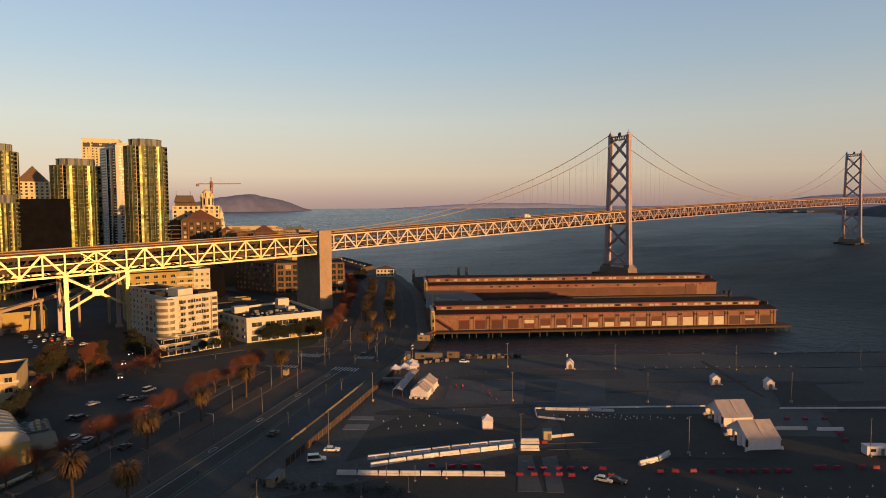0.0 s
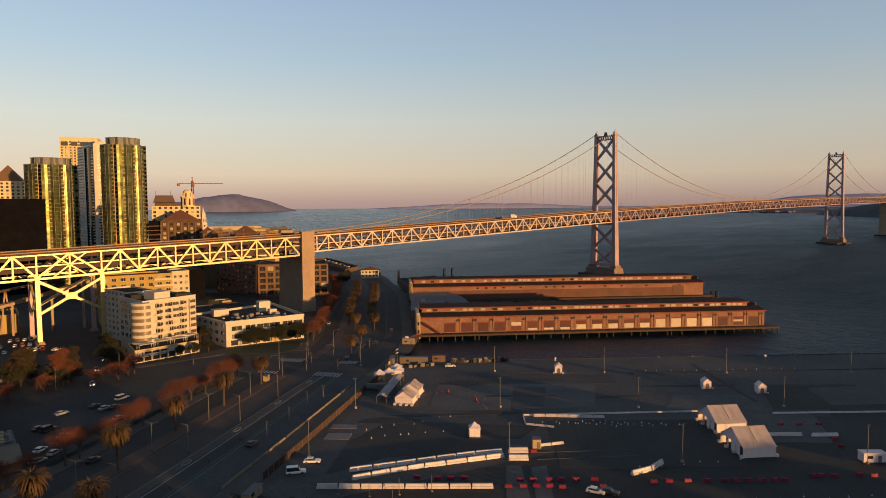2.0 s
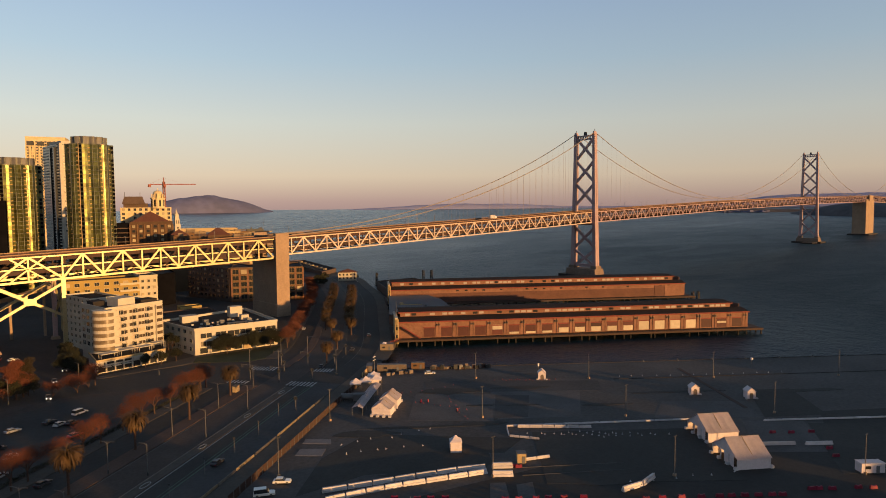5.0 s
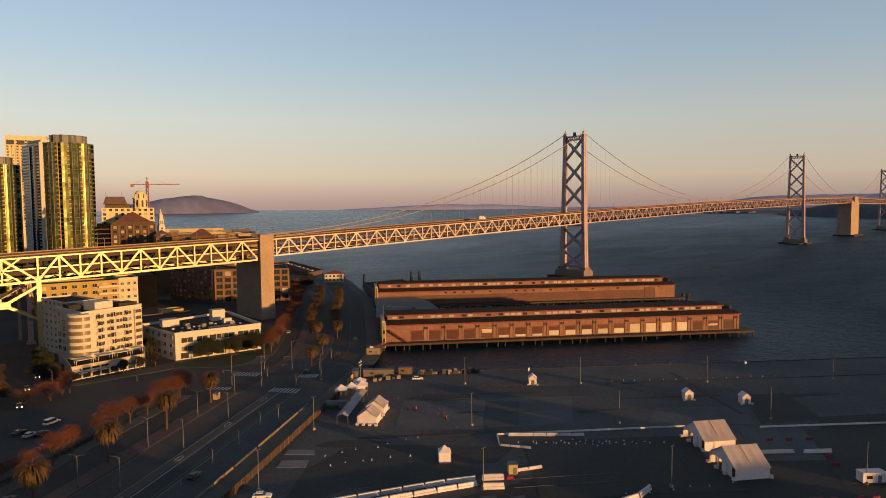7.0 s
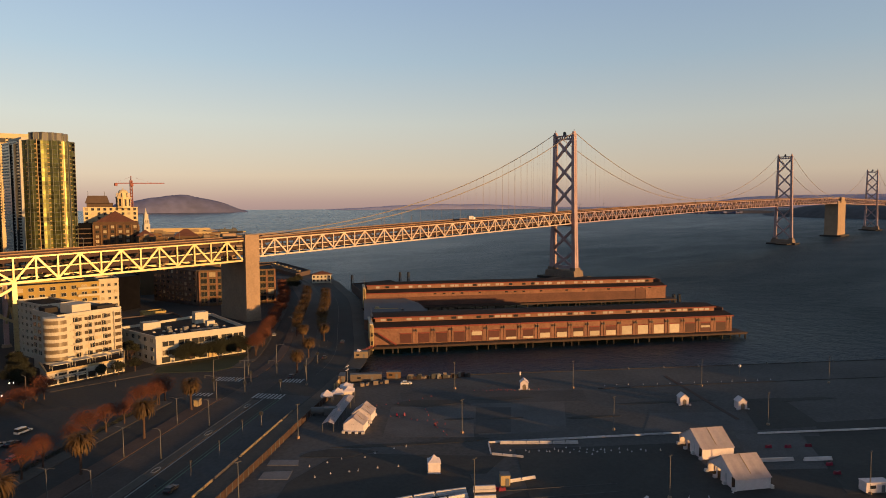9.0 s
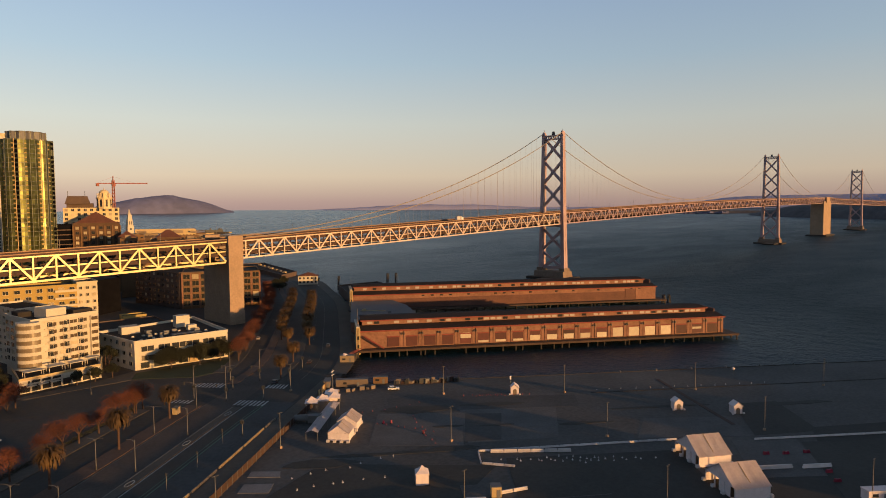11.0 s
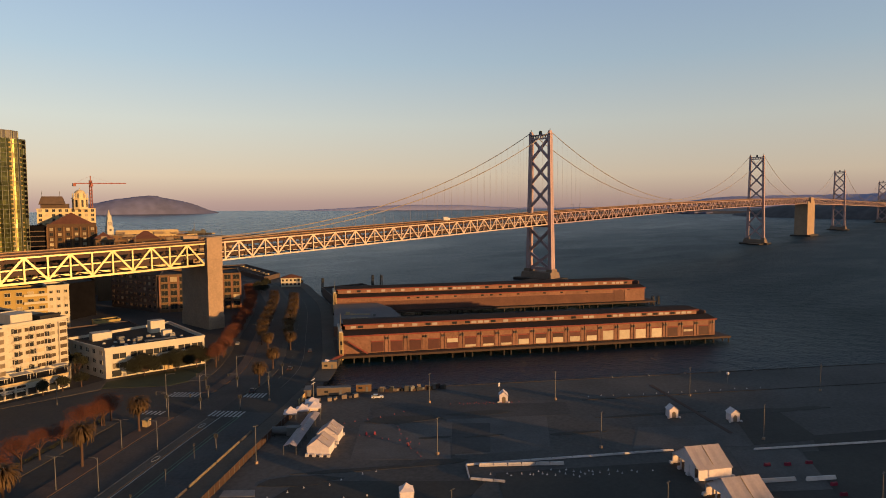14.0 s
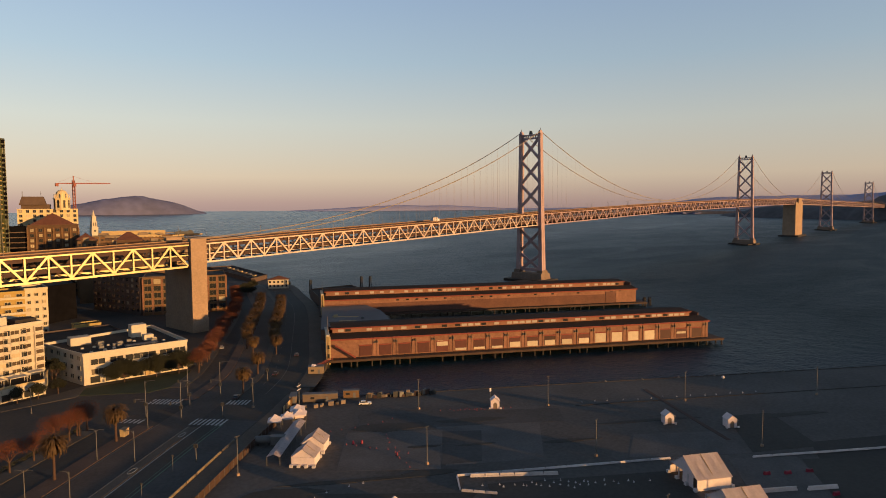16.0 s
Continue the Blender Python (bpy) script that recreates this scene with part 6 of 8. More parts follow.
long_barrier([(-92.7, -275.2), (-88.5, -279.0)], 5.6, 0.2, "short barriers at the lane's end", 1.0, 1.5)
long_barrier([(-141.2, -255.4), (-108.3, -284.8)], 5.4, 0.25, "straight lane of white barriers", 0.9, 1.2)
long_barrier([(-76.6, -303.5), (-70, -305.2), (-63.4, -304.8)], 6.0, 0.3, "short slanted white barriers", 0.9, 1.3)
long_barrier([(-61.5, -253.0), (-13.9, -290.8)], 6.0, 0.05, "long low white rail", 0.5, 0.5)
long_barrier([(1.8, -307.8), (29.5, -331.1), (70, -364)], 6.0, 0.05, "long low white rail", 0.5, 0.5)
long_barrier([(-59.6, -256.0), (-43.3, -272.6)], 4.0, 0.1, "inner low white rail", 0.6, 0.9)
long_barrier([(-67.5, -259.6), (-63.0, -267.4)], 3.0, 0.1, "inner low white rail", 0.5, 0.6)
long_barrier([(-61.8, -253.4), (-67.4, -259.2)], 2.6, 0.1, "inner low white rail", 0.4, 0.6)
long_barrier([(-79.0, -274.4), (-71.8, -278.0)], 4.0, 0.1, "rail beside the booth", 0.5, 0.8)
long_barrier([(-27, -311.0), (-23.4, -313.6)], 4.0, 0.3, "short white rails beyond the big tents", 0.6, 1.0)
long_barrier([(-20.9, -315.4), (-13.0, -322.2)], 9.8, 0.3, "short white rails beyond the big tents", 0.6, 1.0)
long_barrier([(-11.6, -324.1), (-5.2, -329.6)], 8.0, 0.3, "short white rails beyond the big tents", 0.6, 1.0)
long_barrier([(-83.0, -277.0), (-60.0, -294.6)], 6.0, 0.1, "grey lane rails", 0.3, 0.1, CONCRETE_LOT)
long_barrier([(-86.6, -280.4), (-63.0, -298.0)], 6.0, 0.1, "grey lane rails", 0.3, 0.1, CONCRETE_LOT)

bm = bmn()
box(bm, (0, 0, 0.38), (1.9, 0.6, 0.76), 0, 0.85)
for q in (-0.6, 0.6):
    box(bm, (q, 0, 0.82), (0.4, 0.3, 0.14))
red_me = mesh_of(bm, BARRIER_R, "barrier")
RED = [(-105.3, -287), (-102.5, -289.4), (-100, -291.6), (-97.6, -293.7), (-95.7, -296.2), (-100.4, -286.5), (-97.9, -288.6), (-94.8, -291.4), (-92.5, -293.3), (-89.7, -295.7), (-86.1, -298.9),
       (-88, -302.8), (-76.3, -309.7), (-73, -312.1), (-69.4, -315.1), (-65.8, -318.3), (-62.4, -321.2), (-60.2, -323.1), (-57.7, -325.2), (-55.2, -327.4), (-52.6, -329.6), (-50.8, -331.3),
       (-42.5, -335.1), (-41, -336.3), (-38.9, -338.6), (-33.5, -342.8), (-31.1, -345.4), (-118.9, -267.6), (-115.3, -271.7), (-112.8, -273.8), (-110.2, -276.1), (-83.4, -276.4), (-83.9, -275.4), (-8, -314), (-4, -318), (1, -322), (-10, -330), (-15, -333)]
for k, (x, y) in enumerate(RED):
    ob = new("barrier", red_me)
    ob.matrix_basis = Matrix.Translation((x, y, GZ + 0.06)) @ Matrix.Rotation(-0.72 + 0.12 * math.sin(k * 2.3), 4, "Z")
    tagged(ob, "red plastic traffic barrier standing on asphalt", "barrier", "red plastic barriers")

# cones and marker posts in rows
bm = bmn()
box(bm, (0, 0, 0.03), (0.42, 0.42, 0.06))
tube(bm, [(0, 0, 0.06), (0, 0, 0.45)], [0.11, 0.03], 8)
cone_me = mesh_of(bm, mat("orange_cone", (0.2, 0.04, 0.05), 0.6, vary=0.2), "cone")
bm = bmn()
box(bm, (0, 0, 0.04), (0.4, 0.4, 0.08))
tube(bm, [(0, 0, 0.08), (0, 0, 0.5)], [0.06, 0.05], 8)
post_me = mesh_of(bm, BARRIER_W, "marker_post")
rnd = random.Random(5)


def cone_row(a, b, n, me, name, group, jitter=0.5):
    for k in range(n):
        t = k / max(1, n - 1)
        x, y = a[0] + (b[0] - a[0]) * t + rnd.uniform(-jitter, jitter), a[1] + (b[1] - a[1]) * t + rnd.uniform(-jitter, jitter)
        ob = new(name, me)
        ob.matrix_basis = Matrix.Translation((x, y, GZ + 0.07)) @ Matrix.Rotation(rnd.uniform(0, 3), 4, "Z")
        tagged(ob, "orange traffic cone on the asphalt" if name == "traffic_cone" else "short white marker post on the asphalt", name.replace("_", " "), group)


for k in range(4):
    cone_row((-24 + k * 3, -214 - k * 3), (-14 + k * 3, -222 - k * 3), 5, cone_me, "traffic_cone", "rows of orange cones")
for k in range(5):
    cone_row((-62 + k * 3.6, -262 - k * 4.4), (-46 + k * 3.6, -275 - k * 4.4), 6, post_me, "marker_post", "rows of white marker posts")
cone_row((-108, -230), (-80, -238), 7, post_me, "marker_post", "rows of white marker posts", 1.2)
cone_row((-112, -236), (-92, -246), 6, post_me, "marker_post", "rows of white marker posts", 1.2)
cone_row((-66, -214), (-58, -232), 7, cone_me, "traffic_cone", "rows of orange cones", 0.8)
cone_row((-52, -216), (-66, -240), 8, cone_me, "traffic_cone", "rows of orange cones", 0.8)
cone_row((-72, -200), (-40, -208), 8, cone_me, "traffic_cone", "rows of orange cones", 1.0)
cone_row((-88, -314), (-40, -352), 12, post_me, "marker_post", "rows of white marker posts", 0.8)
cone_row((-96, -312), (-52, -350), 12, post_me, "marker_post", "rows of white marker posts", 0.8)
cone_row((-70, -302), (-46, -318), 6, post_me, "marker_post", "rows of white marker posts", 0.8)
cone_row((16, -246), (70, -290), 14, post_me, "marker_post", "rows of white marker posts", 0.6)


# lamp poles of the parking pier
def lot_pole(x, y, h, group):
    p = thing("lamp_pole", "slim pale lamp pole on a concrete foot", "lamp post", group, (x, y, GZ))
    part("foot", box(bmn(), (0, 0, 0.35), (0.8, 0.8, 0.7), 0, 0.9), CONCRETE, p)
    part("pole", tube(bmn(), [(0, 0, 0.6), (0, 0, h)], [0.13, 0.08], 8), METAL, p)
    for s in (-1, 1):
        part("lamp_head", box(bmn(), (s * 0.45, 0, h), (0.7, 0.3, 0.16)), DARKMETAL, p)
    return p


for x, y in ((-132.7, -236.8), (-98.7, -208.8), (-60.8, -241.8), (-92.6, -275.5), (-27.3, -206.7), (5.1, -239.1), (-25.7, -274.2), (41.8, -273.8), (12.4, -307.4), (-58.8, -308.0), (80.9, -308.1), (-22.9, -341.7), (-64, -160.5)):
    lot_pole(x, y, 10.6, "lamp poles of the parking pier")
dome = thing("globe_lamp", "white globe lamp on a thin post at the pier's edge", "lamp post", at=(70, -278, GZ))
part("post", tube(bmn(), [(0, 0, 0), (0, 0, 3.2)], [0.08, 0.08], 6), METAL, dome)
bm = bmn()
bmesh.ops.create_uvsphere(bm, u_segments=12, v_segments=8, radius=0.6, matrix=Matrix.Translation((0, 0, 3.7)))
part("globe", bm, BARRIER_W, dome, smooth=True)
sg = thing("white_sign", "small white sign on a post at the pier's edge", "sign", at=(0.5, -217, GZ))
part("post", tube(bmn(), [(0, 0, 0), (0, 0, 2.2)], [0.07, 0.07], 6), METAL, sg)
part("board", box(bmn(), (0, 0, 2.7), (0.9, 0.15, 1.4)), BARRIER_W, sg)
for k in range(7):
    bo = thing("bollard", "squat iron bollard on the pier's edge", "bollard", "bollards on the pier's edge", (*lot(118 + k * 16, 1.4), GZ + 0.35))
    part("base", box(bmn(), (0, 0, 0.1), (0.9, 0.9, 0.2)), METAL, bo)
    part("horn", tube(bmn(), [(0, 0, 0.2), (0, 0, 0.6), (0, 0, 0.75)], [0.25, 0.3, 0.45], 8), METAL, bo)


# ---- tents ----
def gable_tent(o, L, D, eave, ridge, label, rz=PIER_RZ, group="", closed=False):
    """A white frame tent: ridge along x, depth y; the gable ends stay partly open."""
    t = thing("frame_tent", label, "tent", group, (o[0], o[1], GZ), rz)
    e, r = eave - GZ, ridge - GZ
    for ya, yb in ((-0.3, D / 2), (D + 0.3, D / 2)):
        bm = bmn()
        nx = 8
        rows = []
        for i in range(nx + 1):
            x = -0.3 + (L + 0.6) * i / nx
            sagz = -0.1 * abs(math.sin(math.pi * i / nx * 4))
            rows.append([bm.verts.new((x, ya, e + sagz * 0.4)), bm.verts.new((x, (ya + yb) / 2, (e + r) / 2 - 0.12 + sagz)), bm.verts.new((x, yb, r + sagz * 0.5))])
        for p, q in zip(rows, rows[1:]):
            for j in range(2):
                bm.faces.new((p[j], q[j], q[j + 1], p[j + 1]))
        bmesh.ops.solidify(bm, geom=bm.faces[:], thickness=0.06)
        part("roof_panel", bm, CANVAS, t)
    part("front_wall", box(bmn(), (L / 2, 0.05, e / 2), (L - 0.1, 0.1, e - 0.05)), CANVAS, t)
    part("back_wall", box(bmn(), (L / 2, D - 0.05, e / 2), (L - 0.1, 0.1, e - 0.05)), CANVAS, t)
    for x in (0.05, L - 0.05):
        bm = bmn()
        v = [bm.verts.new(c) for c in ((x, 0, e), (x, D, e), (x, D / 2, r - 0.1))]
        u = [bm.verts.new(p.co + Vector((0.08, 0, 0))) for p in v]
        bm.faces.new(v)
        bm.faces.new(u[::-1])
        for i in range(3):
            bm.faces.new((v[i], v[(i + 1) % 3], u[(i + 1) % 3], u[i]))
        part("gable", bm, CANVAS, t)
        for k in range(4):
            y = D * k / 3
            part("leg", beam(bmn(), (x, min(max(y, 0.1), D - 0.1), 0), (x, min(max(y, 0.1), D - 0.1), e), 0.25), BARRIER_W, t)
            part("ballast", box(bmn(), (x - 0.5 if x < 1 else x + 0.5, min(max(y, 0.1), D - 0.1), 0.4), (0.9, 0.9, 0.8), 0, 0.9), BARRIER_W, t)
    for k in (1, 2):
        part("side_curtain", box(bmn(), (0.1, D * (k / 3) - D / 6 + (0.9 if k == 1 else -0.6), e / 2), (0.08, D / 6, e)), CANVAS, t)
    if closed:
        part("end_curtain", box(bmn(), (-0.08, D / 2, e / 2 + 0.15), (0.08, D - 0.3, e - 0.3)), CANVAS, t)
    part("ridge_seam", beam(bmn(), (L * 0.5, 0, e + 0.08), (L * 0.5, D / 2, r + 0.08), 0.16, 0.06), CREAM, t)
    return t


gable_tent((-43.6, -317.8), 9.4, 12, 6.4, 10.4, "large white frame tent with open gable sides", group="large white frame tents")
gable_tent((-29.9, -303.9), 9.4, 12, 6.4, 10.4, "large white frame tent with open gable sides", group="large white frame tents")
gable_tent((-82.1, -219.7), 6.2, 6.4, 6.2, 8.6, "white gabled tent with scalloped valance", rz=0.661, group="pair of white tents", closed=True)
gable_tent((-74.2, -213.6), 6.6, 6.4, 6.2, 8.6, "white gabled tent with scalloped valance", rz=0.661, group="pair of white tents", closed=True)


def peak_tent(x, y, w, eave, peak, label, group, walls=True, rz=-0.7):
    t = thing("canopy_tent", label, "tent", group, (x, y, GZ), rz)
    bm = bmn()
    n = 4
    c = []
    for f, z in ((1.06, eave), (0.5, eave + (peak - eave) * 0.42), (0.06, peak)):
        c.append([bm.verts.new((sx * w / 2 * f, sy * w / 2 * f, z)) for sx, sy in ((-1, -1), (1, -1), (1, 1), (-1, 1))])
    for a, b in zip(c, c[1:]):
        for i in range(4):
            bm.faces.new((a[i], a[(i + 1) % 4], b[(i + 1) % 4], b[i]))
    bm.faces.new(c[-1])
    part("roof", bm, CANVAS, t)
    for sx, sy in ((-1, -1), (1, -1), (1, 1), (-1, 1)):
        part("leg", beam(bmn(), (sx * w / 2, sy * w / 2, 0), (sx * w / 2, sy * w / 2, eave), 0.12), METAL, t)
    part("valance", prism(bmn(), [(-w / 2 - 0.08, -w / 2 - 0.08), (w / 2 + 0.08, -w / 2 - 0.08), (w / 2 + 0.08, -w / 2), (-w / 2 - 0.08, -w / 2)], eave - 0.35, eave), CANVAS, t)
    if walls:
        for sx, sy, lx, ly in ((0, 1, w, 0.06), (1, 0, 0.06, w), (-1, 0, 0.06, w)):
            part("side_wall", box(bmn(), (sx * w / 2, sy * w / 2, eave / 2), (lx, ly, eave - 0.05)), CANVAS, t)
        for s in (-1, 1):   # front curtains that meet in the middle
            part("front_panel", box(bmn(), (s * w * 0.25, -w / 2 - 0.02 * s, eave / 2), (w * 0.5 + 0.05, 0.06, eave - 0.05)), CANVAS, t)
    return t


peak_tent(-87.0, -256.0, 3.3, 3.0, 4.6, "small white peaked tent with walls", "small white walled tents")


def hut(x, y, label, rz):
    """A small gabled booth with a round-topped doorway."""
    h = thing("ticket_booth", label, "booth", "small white booths", (x, y, GZ), rz)
    w, d, e, r = 3.0, 3.0, 2.7, 3.9
    for yb in (0, d):
        bm = bmn()
        pts = [(-w / 2, 0), (-0.7, 0), (-0.7, 1.5), (-0.45, 2.0), (0, 2.2), (0.45, 2.0), (0.7, 1.5), (0.7, 0), (w / 2, 0), (w / 2, e), (0, r), (-w / 2, e)] if yb == 0 else [(-w / 2, 0), (w / 2, 0), (w / 2, e), (0, r), (-w / 2, e)]
        v = [bm.verts.new((px_, yb, pz)) for px_, pz in pts]
        u = [bm.verts.new((px_, yb + 0.12, pz)) for px_, pz in pts]
        bm.faces.new(v)
        bm.faces.new(u[::-1])
        for i in range(len(v)):
            bm.faces.new((v[i], v[(i + 1) % len(v)], u[(i + 1) % len(v)], u[i]))
        part("front_wall" if yb == 0 else "back_wall", bm, CANVAS, h)
    for s in (-1, 1):
        part("side_wall", box(bmn(), (s * (w / 2 - 0.05), d / 2, e / 2), (0.1, d - 0.2, e)), CANVAS, h)
        part("roof_slope", beam(bmn(), (s * (w / 4 + 0.08), -0.25, (e + r) / 2 + 0.06), (s * (w / 4 + 0.08), d + 0.35, (e + r) / 2 + 0.06), 0.1, 0.1), CANVAS, h)
        bm = bmn()
        v = [bm.verts.new(c) for c in ((s * (w / 2 + 0.2), -0.25, e - 0.12), (s * (w / 2 + 0.2), d + 0.35, e - 0.12), (0, d + 0.35, r + 0.1), (0, -0.25, r + 0.1))]
        u = [bm.verts.new(p.co + Vector((0, 0, 0.08))) for p in v]
        bm.faces.new(u)
        bm.faces.new(v[::-1])
        for i in range(4):
            bm.faces.new((v[i], v[(i + 1) % 4], u[(i + 1) % 4], u[i]))
        part("roof_panel", bm, CANVAS, h)
        part("ballast", box(bmn(), (s * 1.9, -0.2, 0.25), (0.6, 0.6, 0.5)), BARRIER_W, h)
    part("door_curtain", box(bmn(), (0, 0.1, 1.1), (1.6, 0.06, 2.2)), TRAILER, h, "drab curtain inside the doorway")
    return h


hut(-9.6, -226.8, "small white booth with an arched doorway", -0.85)
hut(13.9, -279.4, "small white booth with an arched doorway", -0.75)
hut(23.3, -295.8, "small white booth with an arched doorway", -0.75)

cw = thing("walkway_canopy", "long narrow white canopy over a walkway", "canopy", at=(-89.0, -210.5, GZ), rz=math.atan2(19, 22.5))
bm = bmn()
for i in range(10):
    x0, x1 = i * 3.0, i * 3.0 + 2.95
    for s in (-1, 1):
        v = [bm.verts.new(c) for c in ((x0, s * 1.9, 2.5), (x1, s * 1.9, 2.5), (x1, 0, 3.2), (x0, 0, 3.2))]
        bm.faces.new(v if s < 0 else v[::-1])
bmesh.ops.solidify(bm, geom=bm.faces[:], thickness=0.06)
part("canopy_roof", bm, CANVAS, cw)
for i in range(6):
    for s in (-1, 1):
        part("leg", beam(bmn(), (0.2 + i * 5.9, s * 1.8, 0), (0.2 + i * 5.9, s * 1.8, 2.5), 0.14), METAL, cw)
for x, y in ((-71, -184.5), (-66.5, -184.8), (-62, -185.4)):
    peak_tent(x, y, 4.2, 2.7, 4.4, "small white peaked canopy on thin legs", "row of peaked canopies", False)
peak_tent(-59.5, -180.6, 4.6, 2.8, 4.2, "small white peaked canopy on thin legs", "row of peaked canopies", True)

for x, y, L, w, h_, m_, lab in ((-44.2, -173.2, 12.5, 2.6, 3.0, TRAILER, "long beige site trailer on asphalt"), (-33.6, -178.0, 5.8, 2.4, 2.8, BRICK, "red-brown steel shipping container on asphalt"), (-51.0, -166.4, 2.4, 6.0, 2.8, TRAILER, "short beige site trailer on asphalt"), (-20.5, -139.6, 6.4, 3.6, 3.2, TAN, "olive-tan shed with things on its roof"), (-79, -198, 4.2, 2.2, 2.6, METAL, "grey steel storage box on asphalt"), (-20.5, -342.2, 6.2, 2.6, 2.7, CANVAS, "white generator trailer on asphalt"), (-80.4, -274.8, 2.4, 2.4, 2.8, CREAM, "small tan ticket booth on asphalt"), (-155.6, -250.2, 6.4, 2.0, 2.3, TAN, "beige low cabin beside the fence")):
    rz = -0.72 if abs(x + 155) > 1 else 0.64
    c = thing("trailer" if L > 3 else "booth", lab, "trailer" if L > 3 else "booth", at=(x, y, GZ + 0.02), rz=rz)
    part("body", box(bmn(), (0, 0, h_ / 2 + 0.25), (L, w, h_ - 0.3)), m_, c)
    part("roof", box(bmn(), (0, 0, h_ + 0.16), (L + 0.2, w + 0.2, 0.16)), GREY_ROOF if m_ not in (CANVAS,) else CANVAS, c)
    part("plinth", box(bmn(), (0, 0, 0.13), (L * 0.94, w * 0.8, 0.26)), DARKMETAL, c)
    part("door", box(bmn(), (L * 0.2, -w / 2 - 0.03, 1.25), (0.9, 0.08, 1.9)), GREY_ROOF, c)
    if L > 5:
        part("window", box(bmn(), (-L * 0.22, -w / 2 - 0.03, 1.8), (1.4, 0.08, 0.8)), GLASS, c)

hd = thing("timber_hoarding", "slanting run of pale timber hoarding beside the trailers", "hoarding")
for k in range(5):
    a, b_ = Vector((-61.7, -175.2)).lerp(Vector((-49.9, -165.6)), k / 5), Vector((-61.7, -175.2)).lerp(Vector((-49.9, -165.6)), (k + 0.94) / 5)
    part("board", beam(bmn(), (a.x, a.y, GZ + 1.35), (b_.x, b_.y, GZ + 1.35), 0.12, 2.4), (CREAM, TAN, CREAM, BRICK, CREAM)[k], hd)
    part("post", beam(bmn(), (a.x, a.y, GZ), (a.x, a.y, GZ + 2.7), 0.2), TIMBER, hd)
um = thing("power_pole", "grey pole with a pale crossarm beside the trailers", "pole", at=(-52.8, -172.2, GZ))
part("shaft", tube(bmn(), [(0, 0, 0), (0, 0, 8.6)], [0.16, 0.1], 8), METAL, um)
for z in (6.2, 7.6):
    part("crossarm", box(bmn(), (0, 0, z), (2.6, 0.2, 0.24), 0.5), BARRIER_W, um)
tk = thing("water_tank", "grey steel tank lying on saddles by the canopy", "tank", at=(-81.7, -194.8, GZ), rz=-0.72)
part("shell", tube(bmn(), [(-2.7, 0, 1.6), (-2.5, 0, 1.6), (2.5, 0, 1.6), (2.7, 0, 1.6)], [0.8, 1.2, 1.2, 0.8], 14), METAL, tk, smooth=True)
for q in (-1.6, 1.6):
    part("saddle", box(bmn(), (q, 0, 0.35), (0.5, 2.0, 0.9)), DARKMETAL, tk)
tp = thing("white_tarpaulin", "crumpled white tarpaulin over gear on the shed roof", "tarpaulin", at=(-21.2, -139.0, GZ + 3.2), rz=0.4)
bm = bmn()
rnd = random.Random(4)
grid = [[bm.verts.new((x * 0.8 - 1.6, y * 0.7 - 1.0, 0.15 + (0.9 if 0 < x < 4 and 0 < y < 3 else 0) * rnd.uniform(0.5, 1.2))) for y in range(4)] for x in range(5)]
for x in range(4):
    for y in range(3):
        bm.faces.new((grid[x][y], grid[x + 1][y], grid[x + 1][y + 1], grid[x][y + 1]))
part("sheet", bm, CANVAS, tp)
gw = thing("gangway", "red-brown railed gangway from the quay to the shed apron", "gangway")
for q in (-0.9, 0.9):
    for z in (0.6, 1.2):
        part("rail", beam(bmn(), (-17.0 + q, -133.0, GZ + z), (-3.0 + q, -127.6, GZ + z + 0.6), 0.1, 0.14), SHED_FASCIA, gw)
part("deck", beam(bmn(), (-17.0, -133.0, GZ + 0.2), (-3.0, -127.6, GZ + 0.7), 2.0, 0.2), TIMBER, gw)
for k in range(6):
    t = k / 5
    for q in (-0.9, 0.9):
        part("rail_post", beam(bmn(), (-17 + 14 * t + q, -133 + 5.4 * t, GZ + 0.2 + 0.5 * t), (-17 + 14 * t + q, -133 + 5.4 * t, GZ + 1.3 + 0.6 * t), 0.1), SHED_FASCIA, gw)

# ---- fence and promenade rail ----
fence = thing("railing_fence", "rust-coloured railing fence beside the promenade", "fence")
FS0, FS1 = 196.0, 296.0
post_f = mesh_of(tube(bmn(), [(0, 0, 0), (0, 0, 2.5)], [0.06, 0.06], 6), METAL, "post")
bar_f = mesh_of(beam(bmn(), (0, 0, 0.3), (0, 0, 2.42), 0.18), FENCE, "bar")
n = int((FS1 - FS0) / 3)
for k in range(n + 1):
    x, y, a = along(FS0 + k * 3, -7.8)
    put(part("post", post_f, None, fence), x, y, GZ + 0.02)
    if k < n:
        x2, y2, a2 = along(FS0 + (k + 1) * 3, -7.8)
        for z in (0.35, 1.4, 2.4):
            part("rail", beam(bmn(), (x, y, GZ + z), (x2, y2, GZ + z), 0.07, 0.12), FENCE, fence)
        for q in range(1, 7):
            put(part("bar", bar_f, None, fence), x + (x2 - x) * q / 7, y + (y2 - y) * q / 7, GZ)
# CREAM runs paint the rail's sunlit stretches, the others its duller ones
for s0, s1, m_ in ((190, 206, TAN), (206, 215, KERB), (215, 225.6, CREAM), (226, 240, KERB), (241, 256.4, CREAM), (256.6, 272.4, CREAM), (273, 282, KERB)):
    a, b = along(s0, 0.2), along(s1 - 0.4, 0.2)
    long_barrier([(a[0], a[1]), (b[0], b[1])], 4.6, 0.15, "concrete rails along the promenade", 0.45, 0.65, m_)


